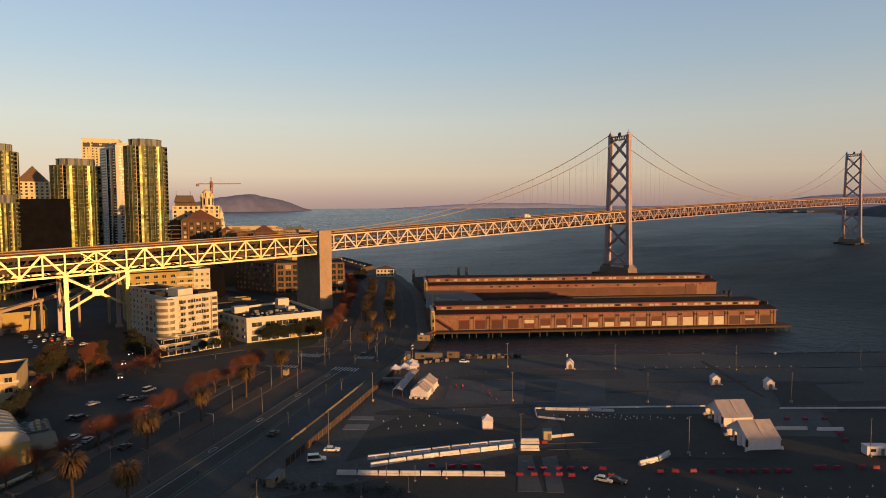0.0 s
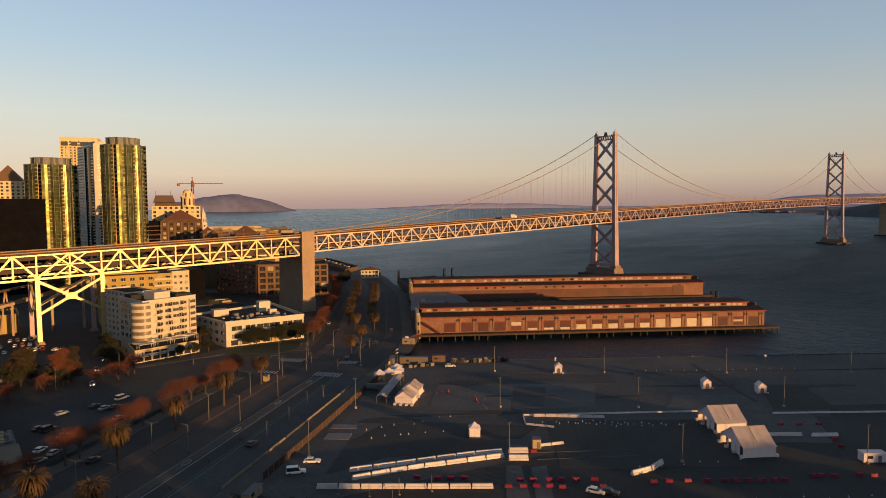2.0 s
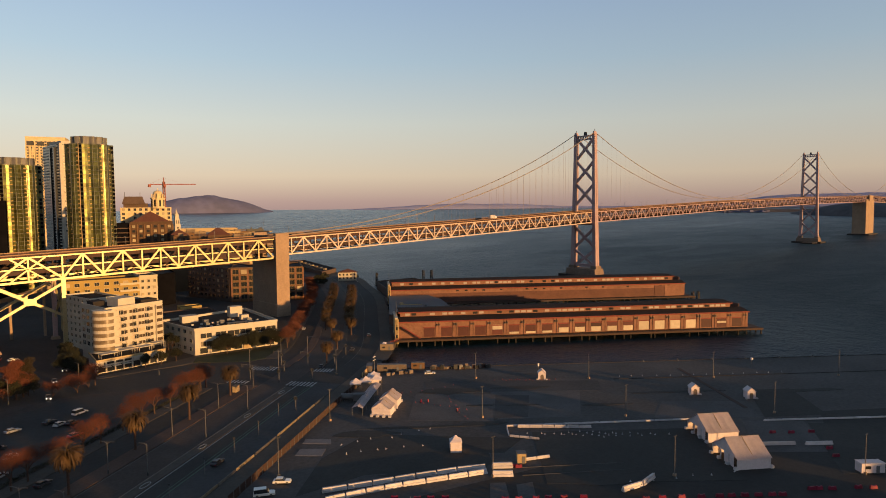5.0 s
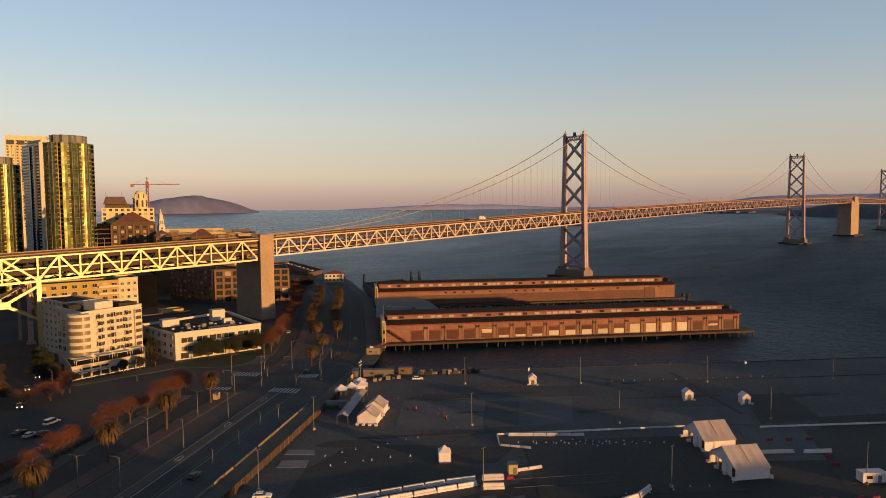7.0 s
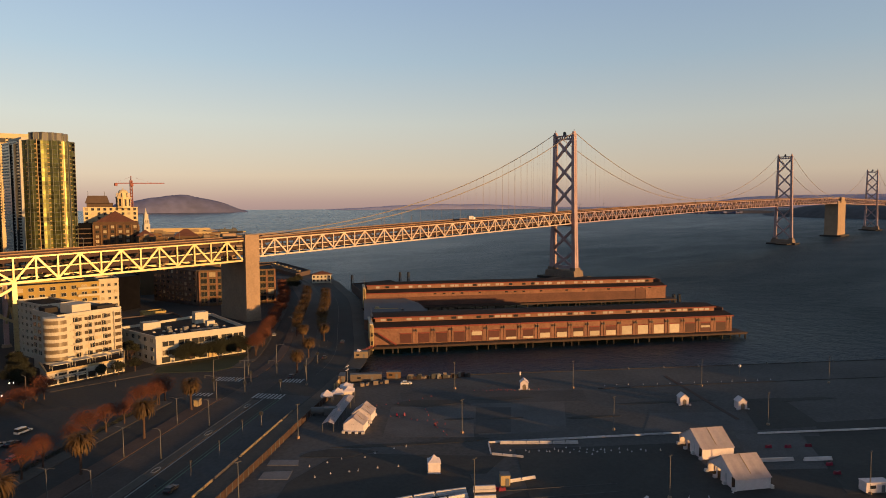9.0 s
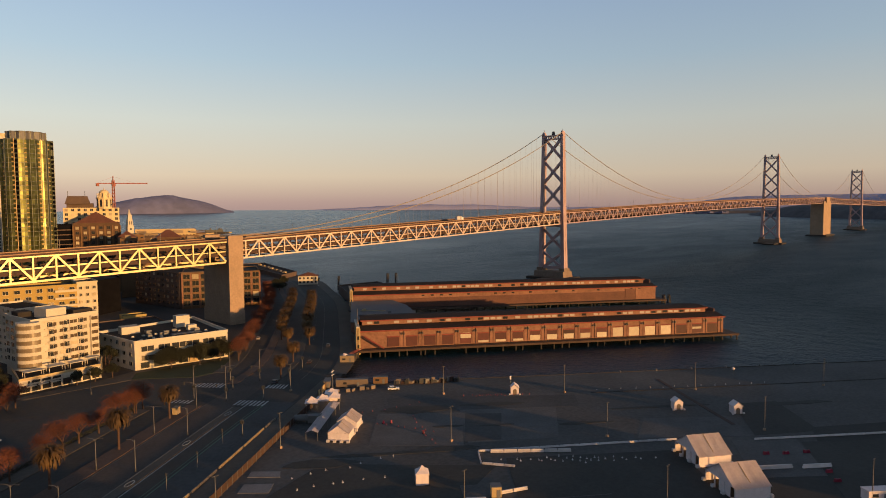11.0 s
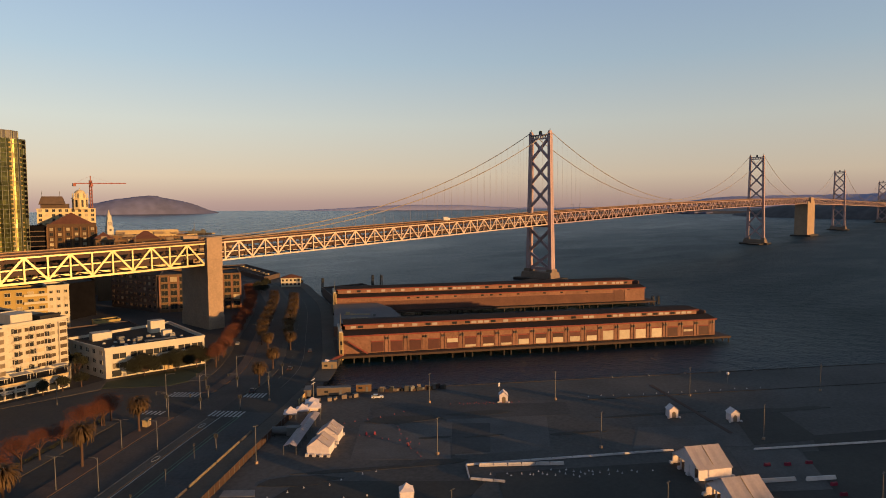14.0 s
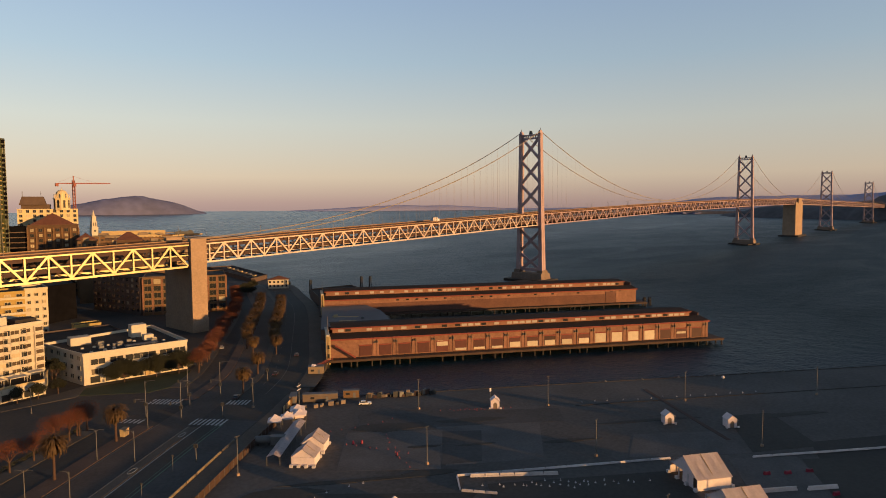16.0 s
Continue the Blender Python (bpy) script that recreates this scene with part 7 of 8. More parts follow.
# street lamps, signals and small posts
def street_lamp(x, y, rz, h, group, arms=1):
    p = thing("street_lamp", "tall grey street lamp with curved arm", "street lamp", group, (x, y, GZ + 0.15), rz)
    part("base", tube(bmn(), [(0, 0, 0), (0, 0, 0.9)], [0.24, 0.18], 8), DARKMETAL, p)
    part("pole", tube(bmn(), [(0, 0, 0.8), (0, 0, h)], [0.13, 0.08], 8), METAL, p)
    for s in ((1,) if arms == 1 else (-1, 1)):
        part("arm", tube(bmn(), [(0, 0, h - 0.6), (0, s * 0.7, h), (0, s * 1.6, h + 0.1)], [0.06, 0.05, 0.05], 6), METAL, p)
        part("lamp_head", box(bmn(), (0, s * 1.9, h + 0.06), (0.26, 0.8, 0.16)), DARKMETAL, p)


for s in (152, 180, 208, 237, 265, 290):
    x, y, a = along(s, 33.0)
    street_lamp(x, y, a, 8.6, "street lamps on the brick strip", 2)
for s in (152, 180, 208.5, 237, 264.5):
    x, y, a = along(s, 21.7)
    street_lamp(x, y, a, 8.6, "street lamps beside the tramway", 1)
for s in range(430, 620, 38):
    for o in (18.8, 34.0):
        x, y, a = along(s, o)
        street_lamp(x, y, a, 8.6, "street lamps along the curving shore road", 2)
for x, y in ((-162, -101), (-147, -103), (-118, -108), (-172, -112)):
    street_lamp(x, y, 0.3, 9.0, "street lamps of the side street", 1)


def signal(x, y, rz, h=5.2, tall=0.0):
    """A signal post; a tall one carries a street lamp above the lamp boxes."""
    p = thing("traffic_signal", "tall signal pole with lamp boxes and a street lamp arm" if tall else "traffic signal with dark lamp boxes on a grey post", "traffic light", "signals at the crossing", (x, y, GZ + 0.1), rz)
    part("base", tube(bmn(), [(0, 0, 0), (0, 0, 0.8)], [0.28, 0.2], 8), DARKMETAL, p)
    part("post", tube(bmn(), [(0, 0, 0.7), (0, 0, max(h, tall))], [0.16, 0.09], 8), METAL, p)
    if tall:
        part("arm", tube(bmn(), [(0, 0, tall - 0.8), (0.9, 0, tall), (2.4, 0, tall + 0.2)], [0.07, 0.06, 0.05], 6), METAL, p)
        part("lamp_head", box(bmn(), (2.8, 0, tall + 0.16), (0.9, 0.3, 0.18)), DARKMETAL, p)
        part("mast_arm", tube(bmn(), [(0, 0, 6.0), (-3.6, 0, 6.3)], [0.08, 0.05], 6), METAL, p)
        part("hung_lamp_box", box(bmn(), (-3.4, -0.1, 5.8), (0.4, 0.36, 1.1)), DARKMETAL, p)
    for s in (-1, 1):
        bx = part("lamp_box", box(bmn(), (s * 0.35, -0.1, h - 0.7), (0.4, 0.36, 1.1)), DARKMETAL, p)
        for k in range(3):
            part("lens", tube(bmn(), [(s * 0.35, -0.28, h - 0.38 - k * 0.33), (s * 0.35, -0.36, h - 0.38 - k * 0.33)], [0.12, 0.12], 8), GLASS, bx)


for x, y, tall in ((-72.5, -129.5, 12.0), (-93.7, -142.3, 12.5), (-87.3, -154.4, 13.0), (-64.4, -138.7, 13.0), (-56.4, -147.9, 0), (-40.8, -133.9, 0), (-76.6, -162.0, 0), (-101.4, -191.7, 0), (-78.0, -141.9, 0)):
    signal(x, y, -0.8, 5.2, tall)
for s, o in ((259, 7.8), (241.5, 6.6), (227, 7.1), (212, 7.5), (196, 7.2), (180, 7.4)):
    x, y, a = along(s, o)
    p = thing("tram_post", "thin dark post beside the green lane", "post", "posts beside the green lane", (x, y, GZ), a)
    part("shaft", tube(bmn(), [(0, 0, 0), (0, 0, 4.4)], [0.08, 0.06], 6), METAL, p)
    part("plate", box(bmn(), (0, 0, 4.2), (0.1, 0.5, 0.6)), DARKMETAL, p)
for x, y in ((-162.4, -254.3), (-147.6, -257.9), (-160.7, -247.6), (-143.3, -270.7), (-139, -262), (-134, -268), (-128, -272), (-121, -276), (-133, -276)):
    p = thing("marker_pole", "thin pale pole beside the barrier lane", "pole", "thin poles by the barrier lane", (x, y, GZ))
    part("shaft", tube(bmn(), [(0, 0, 0), (0, 0, 4.2)], [0.09, 0.07], 6), METAL, p)
    part("foot", box(bmn(), (0, 0, 0.1), (0.5, 0.5, 0.2)), CONCRETE, p)


# ---- vehicles ----
CAR_PAINT = {n_: mat("car_paint_" + n_, c, 0.35, 0.2, vary=0.08, scale=0.5, spec=0.6) for n_, c in (("white", (0.7, 0.68, 0.64)), ("dark", (0.03, 0.03, 0.035)), ("silver", (0.35, 0.35, 0.36)), ("red", (0.4, 0.04, 0.03)))}


LAMP_ON = bpy.data.materials.new("lit_headlamp")
LAMP_ON.use_nodes = True
LAMP_ON.node_tree.nodes["Principled BSDF"].inputs["Emission Color"].default_value = (1.0, 0.82, 0.6, 1)
LAMP_ON.node_tree.nodes["Principled BSDF"].inputs["Emission Strength"].default_value = 6.0


def car(x, y, rz, paint, kind_="car", label=None, z=GZ + 0.05, lit=False):
    L, W = (4.5, 1.8) if kind_ == "car" else (5.2, 1.95)
    c = thing(kind_, label or ("%s parked %s on asphalt" % (paint, kind_)), kind_, "parked vehicles", (x, y, z), rz)
    bm = bmn()
    prof = [(-L / 2, 0.35), (-L / 2 + 0.05, 0.85), (-L * 0.42, 0.95), (L * 0.18, 0.95), (L * 0.45, 0.82), (L / 2, 0.6), (L / 2, 0.35)]
    l_ = [bm.verts.new((px_, -W / 2, pz)) for px_, pz in prof]
    r_ = [bm.verts.new((px_, W / 2, pz)) for px_, pz in prof]
    bm.faces.new(l_)
    bm.faces.new(r_[::-1])
    for i in range(len(prof)):
        bm.faces.new((l_[i], l_[(i + 1) % len(prof)], r_[(i + 1) % len(prof)], r_[i]))
    part("body", bm, CAR_PAINT[paint], c)
    h = 1.45 if kind_ == "car" else 1.95
    bm = bmn()
    cab = [(-L * 0.38, 0.95), (-L * 0.3, h - 0.06), (L * 0.04, h - 0.06), (L * 0.2, 0.95)] if kind_ == "car" else [(-L * 0.47, 0.95), (-L * 0.45, h - 0.06), (L * 0.1, h - 0.06), (L * 0.24, 0.95)]
    l_ = [bm.verts.new((px_, -W / 2 + 0.1 + (0.1 if pz > 1 else 0), pz)) for px_, pz in cab]
    r_ = [bm.verts.new((px_, W / 2 - 0.1 - (0.1 if pz > 1 else 0), pz)) for px_, pz in cab]
    bm.faces.new(l_)
    bm.faces.new(r_[::-1])
    for i in range(4):
        bm.faces.new((l_[i], l_[(i + 1) % 4], r_[(i + 1) % 4], r_[i]))
    part("glazing", bm, GLASS, c)
    part("roof", box(bmn(), ((cab[1][0] + cab[2][0]) / 2, 0, h - 0.02), (cab[2][0] - cab[1][0] + 0.1, W - 0.36, 0.1)), CAR_PAINT[paint], c)
    for sx in (-0.31, 0.31):
        for sy in (-1, 1):
            w = part("wheel", tube(bmn(), [(L * sx, sy * (W / 2 - 0.2), 0.33), (L * sx, sy * (W / 2 + 0.01), 0.33)], [0.33, 0.33], 12), RUBBER, c)
            part("rim", tube(bmn(), [(L * sx, sy * (W / 2), 0.33), (L * sx, sy * (W / 2 + 0.03), 0.33)], [0.2, 0.2], 10), METAL, w)
    for sy in (-1, 1):
        part("headlight", box(bmn(), (L / 2 - 0.04, sy * W * 0.36, 0.66), (0.12, 0.34, 0.14 if not lit else 0.2)), LAMP_ON if lit else BARRIER_W, c)
        part("tail_light", box(bmn(), (-L / 2 + 0.02, sy * W * 0.38, 0.72), (0.1, 0.3, 0.16)), BARRIER_R, c)
    return c


for x, y, r, p, k_ in ((-156.2, -142.1, 0.5, "white", "van"), (-164, -151, 0.5, "silver", "car"), (-166, -146, 0.5, "dark", "car"), (-161, -152, 0.6, "dark", "car"), (-163.2, -165.9, 0.4, "red", "car"),
                       (-176.5, -147.5, 0.3, "silver", "car"), (-182.9, -162.8, 0.5, "dark", "van"), (-185, -160, 0.5, "dark", "car"), (-180.6, -172.5, 0.6, "silver", "car"), (-178.4, -199.4, 0.64, "dark", "car"),
                       (-140.7, -217.4, 0.64, "dark", "car"), (-188, -181, 0.8, "white", "car"), (-185.5, -186, 0.8, "silver", "car"), (-190, -190, 0.5, "silver", "car"), (-21, -62.7, 0.95, "silver", "car"),
                       (-33, -128, 0.8, "dark", "car"), (-6.2, -105.5, 0.9, "dark", "car"), (-92.0, -303.4, -1.2, "white", "car"), (-89.8, -305.9, -1.2, "dark", "car"), (-133.9, -240.7, -0.7, "white", "car"),
                       (-140.6, -244.0, -0.5, "white", "van"), (-36.1, -188.5, -0.7, "white", "car"), (-62, -146, 0.8, "dark", "car")):
    car(x, y, r, p, k_)
for k in range(6):   # rows parked under the bridge
    for x0, y0, r0 in ((-178, 8, 1.4), (-178, -8, 1.4), (-178, -24, 1.35), (-164, -24, 0.1)):
        if (k * 5 + int(x0)) % 7 != 2 and (x0 < -170 or k < 3):
            car(x0 + k * 3.1, y0 - k * 0.6 - (4 * k if x0 > -170 else 0), r0, ("white", "dark", "white", "silver", "white", "red")[(k + int(-y0)) % 6], "van" if k % 2 else "car")
rnd = random.Random(77)
for k in range(26):   # stacked gear along the pier's edge
    g = thing("equipment_stack", "dark stack of site gear under a tarpaulin", "equipment", "row of stacked site gear", (-30 + k * 0.78 + rnd.uniform(-0.3, 0.3), -183 - k * 0.62 + rnd.uniform(-0.9, 0.9), GZ + 0.02), rnd.uniform(-1, 0))
    w, d, h_ = rnd.uniform(0.9, 2.2), rnd.uniform(0.8, 1.5), rnd.uniform(0.7, 2.0)
    part("pallet", box(bmn(), (0, 0, 0.08), (w + 0.1, d + 0.1, 0.16)), TIMBER, g)
    part("load", box(bmn(), (0, 0, h_ / 2 + 0.16), (w, d, h_), 0, 0.93), (DARKMETAL, TRAILER, METAL, FENCE, RUBBER)[k % 5], g)
    if k % 3 == 0:
        part("pipe", tube(bmn(), [(-w / 2, 0, h_ + 0.25), (w / 2, 0.1, h_ + 0.25)], [0.12, 0.12], 6), METAL, g)
for k in range(10):   # boxes and bins between the tents and trailers
    g = thing("crate", "pale plywood crate standing by the trailers", "crate", "crates by the trailers", (-58 + k * 1.9 + rnd.uniform(-0.8, 0.8), -173 - k * 0.7 + rnd.uniform(-2.0, 1.0), GZ + 0.02), rnd.uniform(-1, 0))
    s_ = rnd.uniform(0.7, 1.5)
    part("body", box(bmn(), (0, 0, s_ / 2), (s_ * 1.3, s_, s_)), TRAILER, g)
    part("lid", box(bmn(), (0, 0, s_ + 0.05), (s_ * 1.36, s_ * 1.06, 0.1)), GREY_ROOF, g)
for x, y, r in ((-145.5, -71.5, -1.75), (-152.9, -90.0, -1.7), (-191.2, -106.0, -1.5), (-159.9, -114.0, -1.75)):
    car(x, y, r, "dark", "car", "dark car with lit headlamps on the side street", lit=True)
for k, (x, y) in enumerate(((-64.2, -214.9), (-62.2, -216.5), (-61.9, -231.1))):
    g = thing("traffic_drum", "red plastic traffic drum on the asphalt", "traffic drum", "red traffic drums", (x, y, GZ + 0.06))
    part("body", tube(bmn(), [(0, 0, 0.08), (0, 0, 0.6), (0, 0, 1.1)], [0.34, 0.31, 0.25], 10), BARRIER_R, g)
    part("base", box(bmn(), (0, 0, 0.05), (0.8, 0.8, 0.1)), RUBBER, g)
rb = thing("truck_on_deck", "white box truck on the upper deck of the bridge", "truck", at=(205, -5, top_z(205) - 0.05), rz=0.037)
part("box_body", box(bmn(), (-1, 0, 2.3), (6.4, 2.4, 2.9)), BARRIER_W, rb)
part("cab", box(bmn(), (3.4, 0, 1.6), (2.0, 2.3, 2.2), 0, 0.88), CAR_PAINT["white"], rb)
for sx in (-3, 3):
    for sy in (-1, 1):
        part("wheel", tube(bmn(), [(sx, sy * 0.9, 0.5), (sx, sy * 1.2, 0.5)], [0.5, 0.5], 10), RUBBER, rb)

# ---- planting ----
def palm_meshes(seed, h, reach=1.0):
    """Trunk and crown of a date palm, its foot at the origin."""
    rnd = random.Random(seed)
    tr = tube(bmn(), [(0, 0, -0.2), (0, 0, 0.6), (0.05, 0, h * 0.5), (0.1, 0.05, h - 0.3), (0.1, 0.05, h + 0.5)], [0.5, 0.34, 0.3, 0.36, 0.62], 10)
    for k in range(int(h / 0.6)):
        z = 0.8 + k * 0.6
        tube(tr, [(0.05, 0, z), (0.05, 0, z + 0.14)], [0.42, 0.36], 10)
    trunk = mesh_of(tr, BARK, "trunk")
    cr = bmn()
    top = Vector((0.1, 0.05, h + 0.4))
    for k in range(300):
        az = k * 2.39996 + rnd.uniform(-0.2, 0.2)
        rise = 1.35 - 2.35 * (k / 300) + rnd.uniform(-0.12, 0.12)
        L = reach * rnd.uniform(4.1, 5.4) * (0.82 if rise < -0.3 else 1.0)
        d = Vector((math.cos(az), math.sin(az), 0))
        side = Vector((-d.y, d.x, 0))
        prev = None
        pos, ang = top.copy(), rise
        for i in range(7):
            t = i / 6
            w = 0.145 * math.sin(math.pi * min(1, t * 0.85 + 0.12)) + 0.04
            fold = Vector((0, 0, -0.35 * w))
            jag = rnd.uniform(0.75, 1.2)
            row = [cr.verts.new(pos + side * w * jag + fold), cr.verts.new(pos), cr.verts.new(pos - side * w * jag + fold)]
            if prev:
                cr.faces.new((prev[0], row[0], row[1], prev[1]))
                cr.faces.new((prev[1], row[1], row[2], prev[2]))
            prev = row
            pos = pos + (d * math.cos(ang) + Vector((0, 0, 1)) * math.sin(ang)) * (L / 6)
            ang -= 0.3 + 0.16 * t
    me = bpy.data.meshes.new("crown")
    cr.to_mesh(me)
    cr.free()
    me.materials.append(PALM_LEAF)
    return trunk, me


def leaf_cloud(bm, rnd, c, r, n, size, squash=0.8):
    """Small two-sided leaves scattered through a clump."""
    for _ in range(n):
        v = Vector((rnd.gauss(0, 1), rnd.gauss(0, 1), rnd.gauss(0, 1))).normalized() * (rnd.random() ** 0.45)
        p = Vector(c) + Vector((v.x * r, v.y * r, v.z * r * squash))
        a = Vector((rnd.gauss(0, 1), rnd.gauss(0, 1), rnd.gauss(0, 1))).normalized() * size * rnd.uniform(0.6, 1.3)
        b = a.cross(Vector((rnd.gauss(0, 1), rnd.gauss(0, 1), rnd.gauss(0, 1)))).normalized() * size * 0.6
        bm.faces.new([bm.verts.new(p + q) for q in (-a, b, a, -b)])


def tree_meshes(seed, h, spread, leaf_n, leaf, size, bare=False):
    """A branching trunk and a crown of small leaves; bare trees keep few."""
    rnd = random.Random(seed)
    wood, cr = bmn(), bmn()
    tips = []

    def grow(p, d, L, r, level):
        q = p + d * L
        mid = (p + q) / 2 + Vector((rnd.uniform(-1, 1), rnd.uniform(-1, 1), 0)) * L * 0.06
        tube(wood, [p, mid, q], [r, r * 0.85, r * 0.65], 6 if level < 2 else 4, False)
        if level >= (4 if bare else 3):
            tips.append(q)
            return
        for _ in range(3 if level else 4):
            nd = (d + Vector((rnd.uniform(-1, 1), rnd.uniform(-1, 1), rnd.uniform(-0.1, 0.5))) * 0.75 * spread).normalized()
            grow(q, nd, L * rnd.uniform(0.6, 0.8), r * 0.6, level + 1)

    grow(Vector((0, 0, -0.1)), Vector((0, 0, 1)), h * (0.24 if bare else 0.32), h * 0.024, 0)
    for t in tips:
        leaf_cloud(cr, rnd, t, h * (0.17 if bare else 0.15), max(3, leaf_n // len(tips)), size)
    trunk = mesh_of(wood, BARK, "trunk")
    me = bpy.data.meshes.new("crown")
    cr.to_mesh(me)
    cr.free()
    me.materials.append(leaf)
    return trunk, me


def plant(name, label, category, group, meshes, x, y, z=GZ + 0.1, rz=0.0):
    t = thing(name, label, category, group, (x, y, z), rz)
    part("trunk", meshes[0], None, t)
    part("crown", meshes[1], None, t)
    return t


PALMS = [palm_meshes(1, 9.4), palm_meshes(2, 8.6)]
SMALL_PALMS = [palm_meshes(3, 7.4, 0.86), palm_meshes(4, 6.8, 0.9)]
rnd = random.Random(9)
spots = [(-197.0, -229.6), (-187.9, -241.7), (-175.0, -210.0), (-153.3, -190.2), (-131.5, -174.8), (-109.5, -158.0), (-56.5, -141.5), (-37, -120.8)]
for s, o in [(398, 26), (402, 15.5)] + [(418 + 13.5 * k, 30.6) for k in range(11)] + [(420 + 12.5 * k, 17.2) for k in range(11)]:
    x, y, a = along(s, o)
    spots.append((x, y))
for k, (x, y) in enumerate(spots):
    plant("palm_tree", "stout date palm with olive fronds lit orange by low sun", "palm tree", "date palms along the shore road", (PALMS if x < -100 or y > -70 else SMALL_PALMS)[k % 2], x, y, GZ + 0.12, rnd.uniform(0, 6))

BARE = [tree_meshes(11, 12.0, 1.3, 3400, DRY_LEAF, 0.13, True), tree_meshes(12, 11.0, 1.45, 2800, DRY_LEAF, 0.13, True), tree_meshes(13, 13.0, 1.2, 3800, DRY_LEAF, 0.13, True)]
k = 0
for s in list(range(148, 292, 9)):
    x, y, a = along(s + rnd.uniform(-2, 2), 50.2 + rnd.uniform(-0.8, 0.8))
    plant("bare_tree", "nearly bare russet street tree", "tree", "row of russet trees by the parking lot", BARE[k % 3], x, y, GZ + 0.12, rnd.uniform(0, 6))
    k += 1
for s in list(range(368, 640, 6)):
    x, y, a = along(s + rnd.uniform(-2, 2), 46.5 + rnd.uniform(-1, 1))
    plant("bare_tree", "russet street tree on the pavement", "tree", "row of russet trees by the land pier", BARE[k % 3], x, y, GZ + 0.12, rnd.uniform(0, 6))
    k += 1
for x, y in ((-166, -104), (-142, -106), (-115.6, -143.8), (-111.5, -140.5), (-118.6, -146.4)):
    plant("bare_tree", "russet tree beside the parking lot", "tree", "trees round the parking lot", BARE[k % 3], x, y, GZ + 0.05, rnd.uniform(0, 6))
    k += 1
def dense_tree(seed, stem, clumps, n, size):
    """A short stem with limbs under a dense crown of leaf clumps, each (x, y, z, radius)."""
    rnd = random.Random(seed)
    wood, cr = tube(bmn(), [(0, 0, -0.1), (0, 0, stem * 0.6), (0, 0, stem)], [0.24, 0.19, 0.16], 8), bmn()
    for x, y, z, r in clumps:
        tube(wood, [(0, 0, stem * 0.8), (x * 0.5, y * 0.5, (stem + z) / 2), (x, y, z)], [0.14, 0.1, 0.05], 5)
        leaf_cloud(cr, rnd, (x, y, z), r, int(n * r * r), size, 0.75)
    trunk = mesh_of(wood, BARK, "trunk")
    me = bpy.data.meshes.new("crown")
    cr.to_mesh(me)
    cr.free()
    me.materials.append(GREEN_LEAF)
    return trunk, me


ROUND = [tree_meshes(21, 5.6, 1.0, 4000, GREEN_LEAF, 0.22), tree_meshes(22, 8.6, 1.35, 7000, GREEN_LEAF, 0.26), tree_meshes(23, 9.5, 0.8, 3600, GREEN_LEAF, 0.28)]
SHRUB_TREE = dense_tree(40, 2.0, [(0, 0, 4.0, 2.3), (1.2, 0.3, 3.7, 2.0), (-1.2, -0.2, 3.8, 2.0), (0, -0.6, 5.0, 1.7)], 200, 0.2)
for x, y in ((-117.5, -90), (-110.5, -89.2), (-103.5, -88.2)):
    plant("round_tree", "clipped dark evergreen street tree", "tree", "round trees before the white apartments", SHRUB_TREE, x, y, GZ + 0.12, rnd.uniform(0, 6))
BROAD = [dense_tree(41, 2.8, [(-5.0, 0, 5.4, 3.2), (-2.0, 0.5, 6.4, 3.7), (1.8, -0.4, 6.6, 3.7), (5.0, 0.2, 5.6, 3.1), (0, 1.4, 7.6, 2.8), (-3.5, -1.6, 4.2, 2.6), (3.4, -1.6, 4.2, 2.6)], 230, 0.24),
         dense_tree(42, 2.4, [(-3.8, 0.4, 5.8, 3.4), (0.4, -0.4, 6.9, 3.9), (3.8, 0.2, 5.9, 3.3), (0, -1.8, 4.4, 2.8)], 230, 0.24)]
for k, (x, y) in enumerate(((-80.0, -90.6), (-67.5, -92.0), (-58.2, -93.0))):
    plant("round_tree", "broad dark evergreen before the white office", "tree", "broad trees before the white office", BROAD[k % 2], x, y, GZ + 0.12, -0.12)
for x, y in ((-144, -76), (-142, -62), (-140, -50), (-97.5, -62), (-98.5, -70), ):
    plant("evergreen_tree", "tall dark evergreen tree", "tree", "dark evergreens", ROUND[2], x, y, GZ, rnd.uniform(0, 6))
BIG = [dense_tree(51, 2.4, [(0, 0, 5.2, 3.2), (-2.4, 0.6, 4.4, 2.6), (2.5, -0.5, 4.6, 2.7), (0.4, 1.8, 6.6, 2.4), (-0.6, -2.0, 3.6, 2.2)], 110, 0.26),
       dense_tree(52, 2.0, [(0, 0, 4.2, 2.8), (-2.2, -0.6, 3.6, 2.3), (2.1, 0.8, 3.7, 2.4), (0.2, 0.2, 6.2, 1.9)], 110, 0.26)]
for k, (x, y) in enumerate(((-181.3, -97), (-177.6, -92.6), (-184.5, -93), (-168.8, -107), (-164.4, -103.5), (-172.2, -101.5), (-140.6, -62), (-141.4, -70), (-142.4, -78), (-143, -85), (-145.5, -74), (-139, -52), (-198.2, -143), (-199.6, -149), (-200.4, -155), (-197, -137), (-209, -158), (112, 134), (104, 126), (120, 140), (98, 118), (151, 130), (126, 145), (100, 110), (92, 112), (108, 118))):
    plant("evergreen_tree", "broad dark evergreen tree with a ragged crown", "tree", "dark evergreens", BIG[k % 2], x, y, GZ, rnd.uniform(0, 6))
for k, (x, y) in enumerate(((-176, -112), (-158, -112), (-150, -113), (-188, -118), (-145, -108))):
    plant("bare_tree", "low russet shrub tree beside the side street", "tree", "russet shrubs by the side street", BARE[k % 3], x, y, GZ - 2.2, rnd.uniform(0, 6))
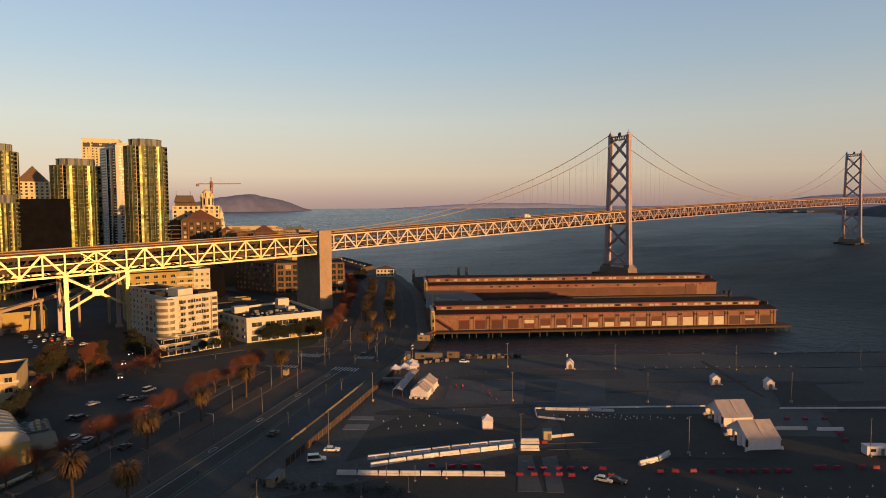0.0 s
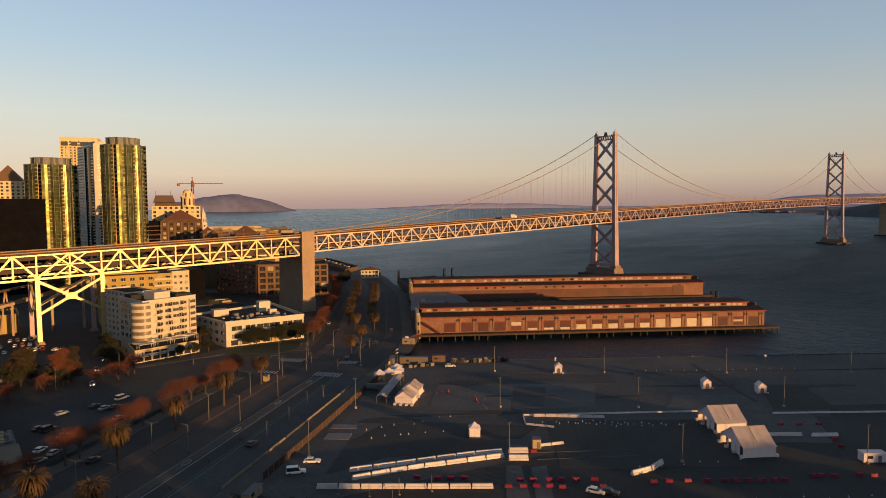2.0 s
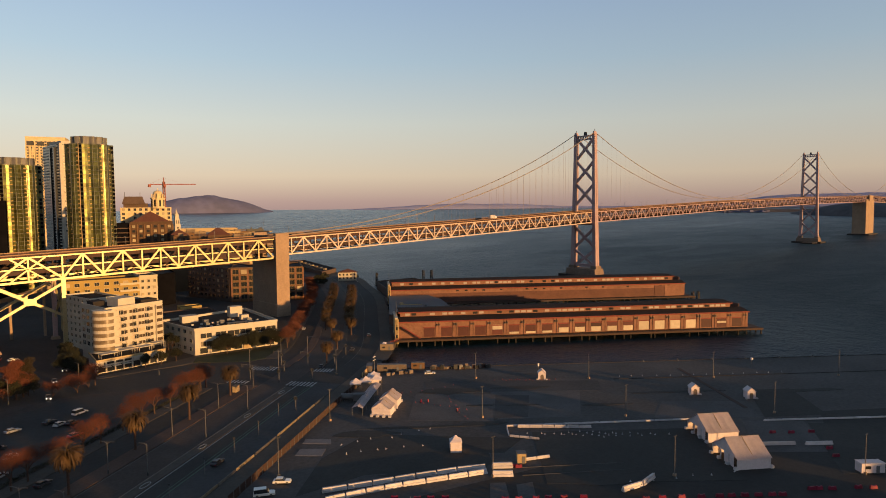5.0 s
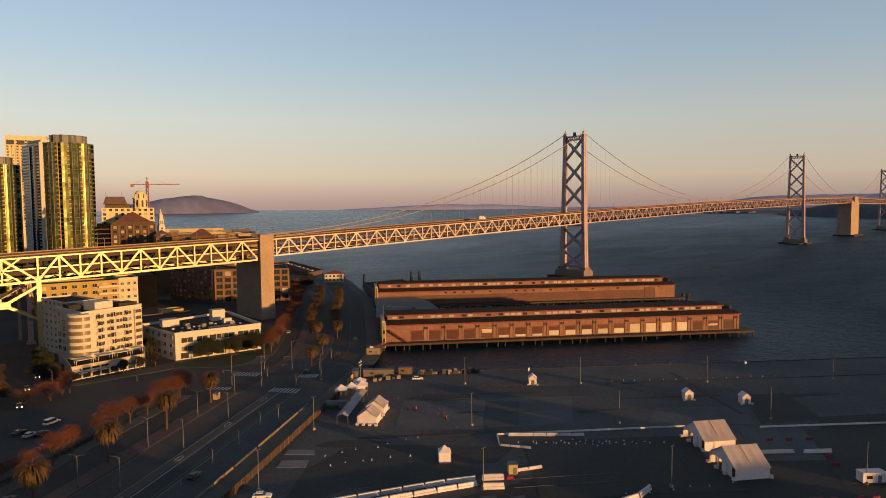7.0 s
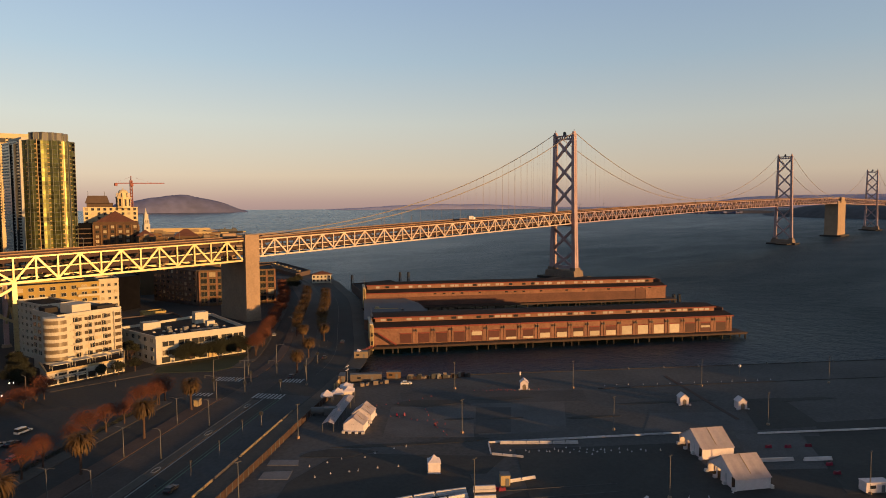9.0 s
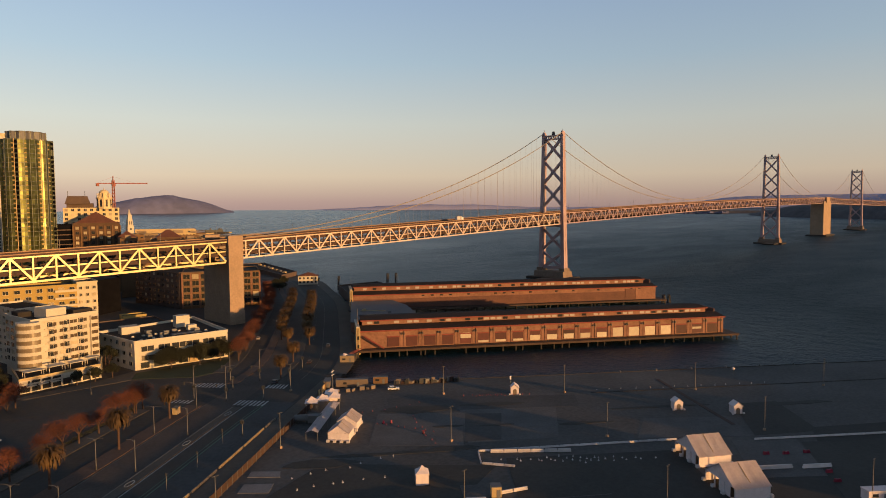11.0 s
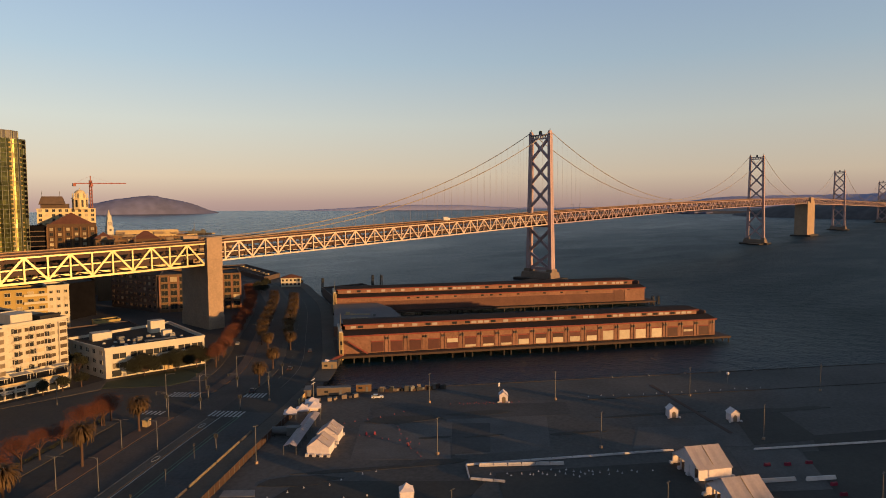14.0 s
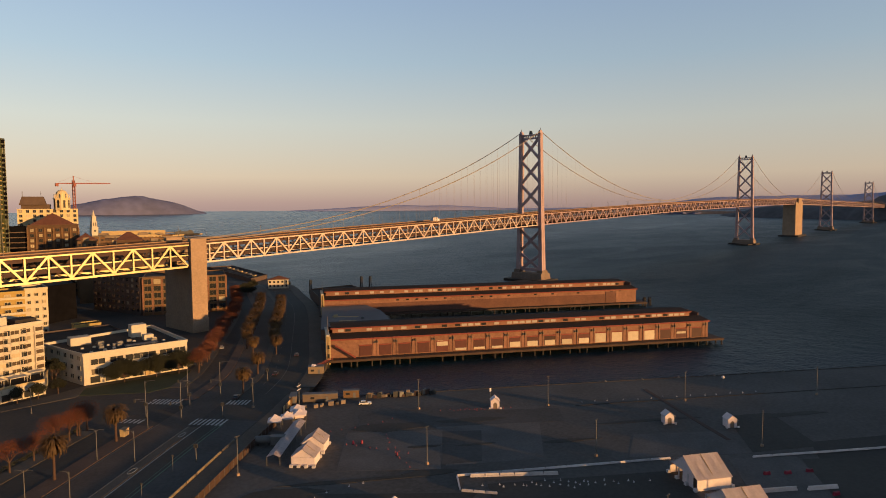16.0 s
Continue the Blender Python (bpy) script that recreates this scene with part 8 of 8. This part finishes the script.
def tall_tree(seed, leaf):
    rr = random.Random(seed)
    clumps = [(rr.uniform(-1, 1) * 3.4 * math.sin(math.pi * (0.25 + 0.6 * k / 15)), rr.uniform(-1, 1) * 3.0, 4.2 + 9.0 * k / 15, rr.uniform(1.5, 2.5)) for k in range(16)]
    trunk, crown = dense_tree(seed, 4.5, clumps, 95, 0.26)
    crown.materials[0] = leaf
    return trunk, crown


TALL = [tall_tree(71, OLIVE_LEAF), tall_tree(72, DRY_LEAF), tall_tree(73, OLIVE_LEAF)]
for k, (x, y) in enumerate(((-179, -91), (-168.2, -104.3), (-181.5, -95), (-164.8, -101.5))):
    plant("broad_tree", "tall olive-brown tree with a ragged leafy crown" if k != 1 else "tall russet tree with a ragged leafy crown", "tree", "tall trees by the side street", TALL[k % 3], x, y, GZ, rnd.uniform(0, 6))
kb = thing("utility_box", "pale beige utility kiosk on the brick strip", "kiosk", at=(-105.9, -155.0, GZ + 0.14), rz=0.64)
part("body", box(bmn(), (0, 0, 1.1), (2.4, 1.6, 2.2)), CREAM, kb)
part("roof", box(bmn(), (0, 0, 2.28), (2.7, 1.9, 0.16)), TAN, kb)
part("door", box(bmn(), (0.4, -0.83, 1.0), (0.9, 0.08, 1.8)), TAN, kb)
hedge = bmn()
rr = random.Random(36)
for k in range(300):
    x, y, a = along(146 + k * 0.47, 53.9 + rr.uniform(-0.3, 0.3))
    leaf_cloud(hedge, rr, (x, y, GZ + 0.6), 0.75, 16, 0.2, 0.9)
he = bpy.data.meshes.new("hedge")
hedge.to_mesh(he)
hedge.free()
he.materials.append(GREEN_LEAF)
tagged(new("hedge", he), "low dark hedge between the pavement and the parking lot", "hedge", kind="stuff")
bm = bmn()
rr = random.Random(31)
for k in range(46):
    leaf_cloud(bm, rr, (-160 + k * 0.55 + rr.uniform(-1, 1), -248 - k * 0.62 + rr.uniform(-2, 2), 4.3), 1.0, 30, 0.22, 0.8)
hb = bpy.data.meshes.new("shrubs")
bm.to_mesh(hb)
bm.free()
hb.materials.append(GREEN_LEAF)
tagged(new("shrubs", hb), "dark low shrubs and weeds beside the barrier lane", "shrubs", kind="stuff")
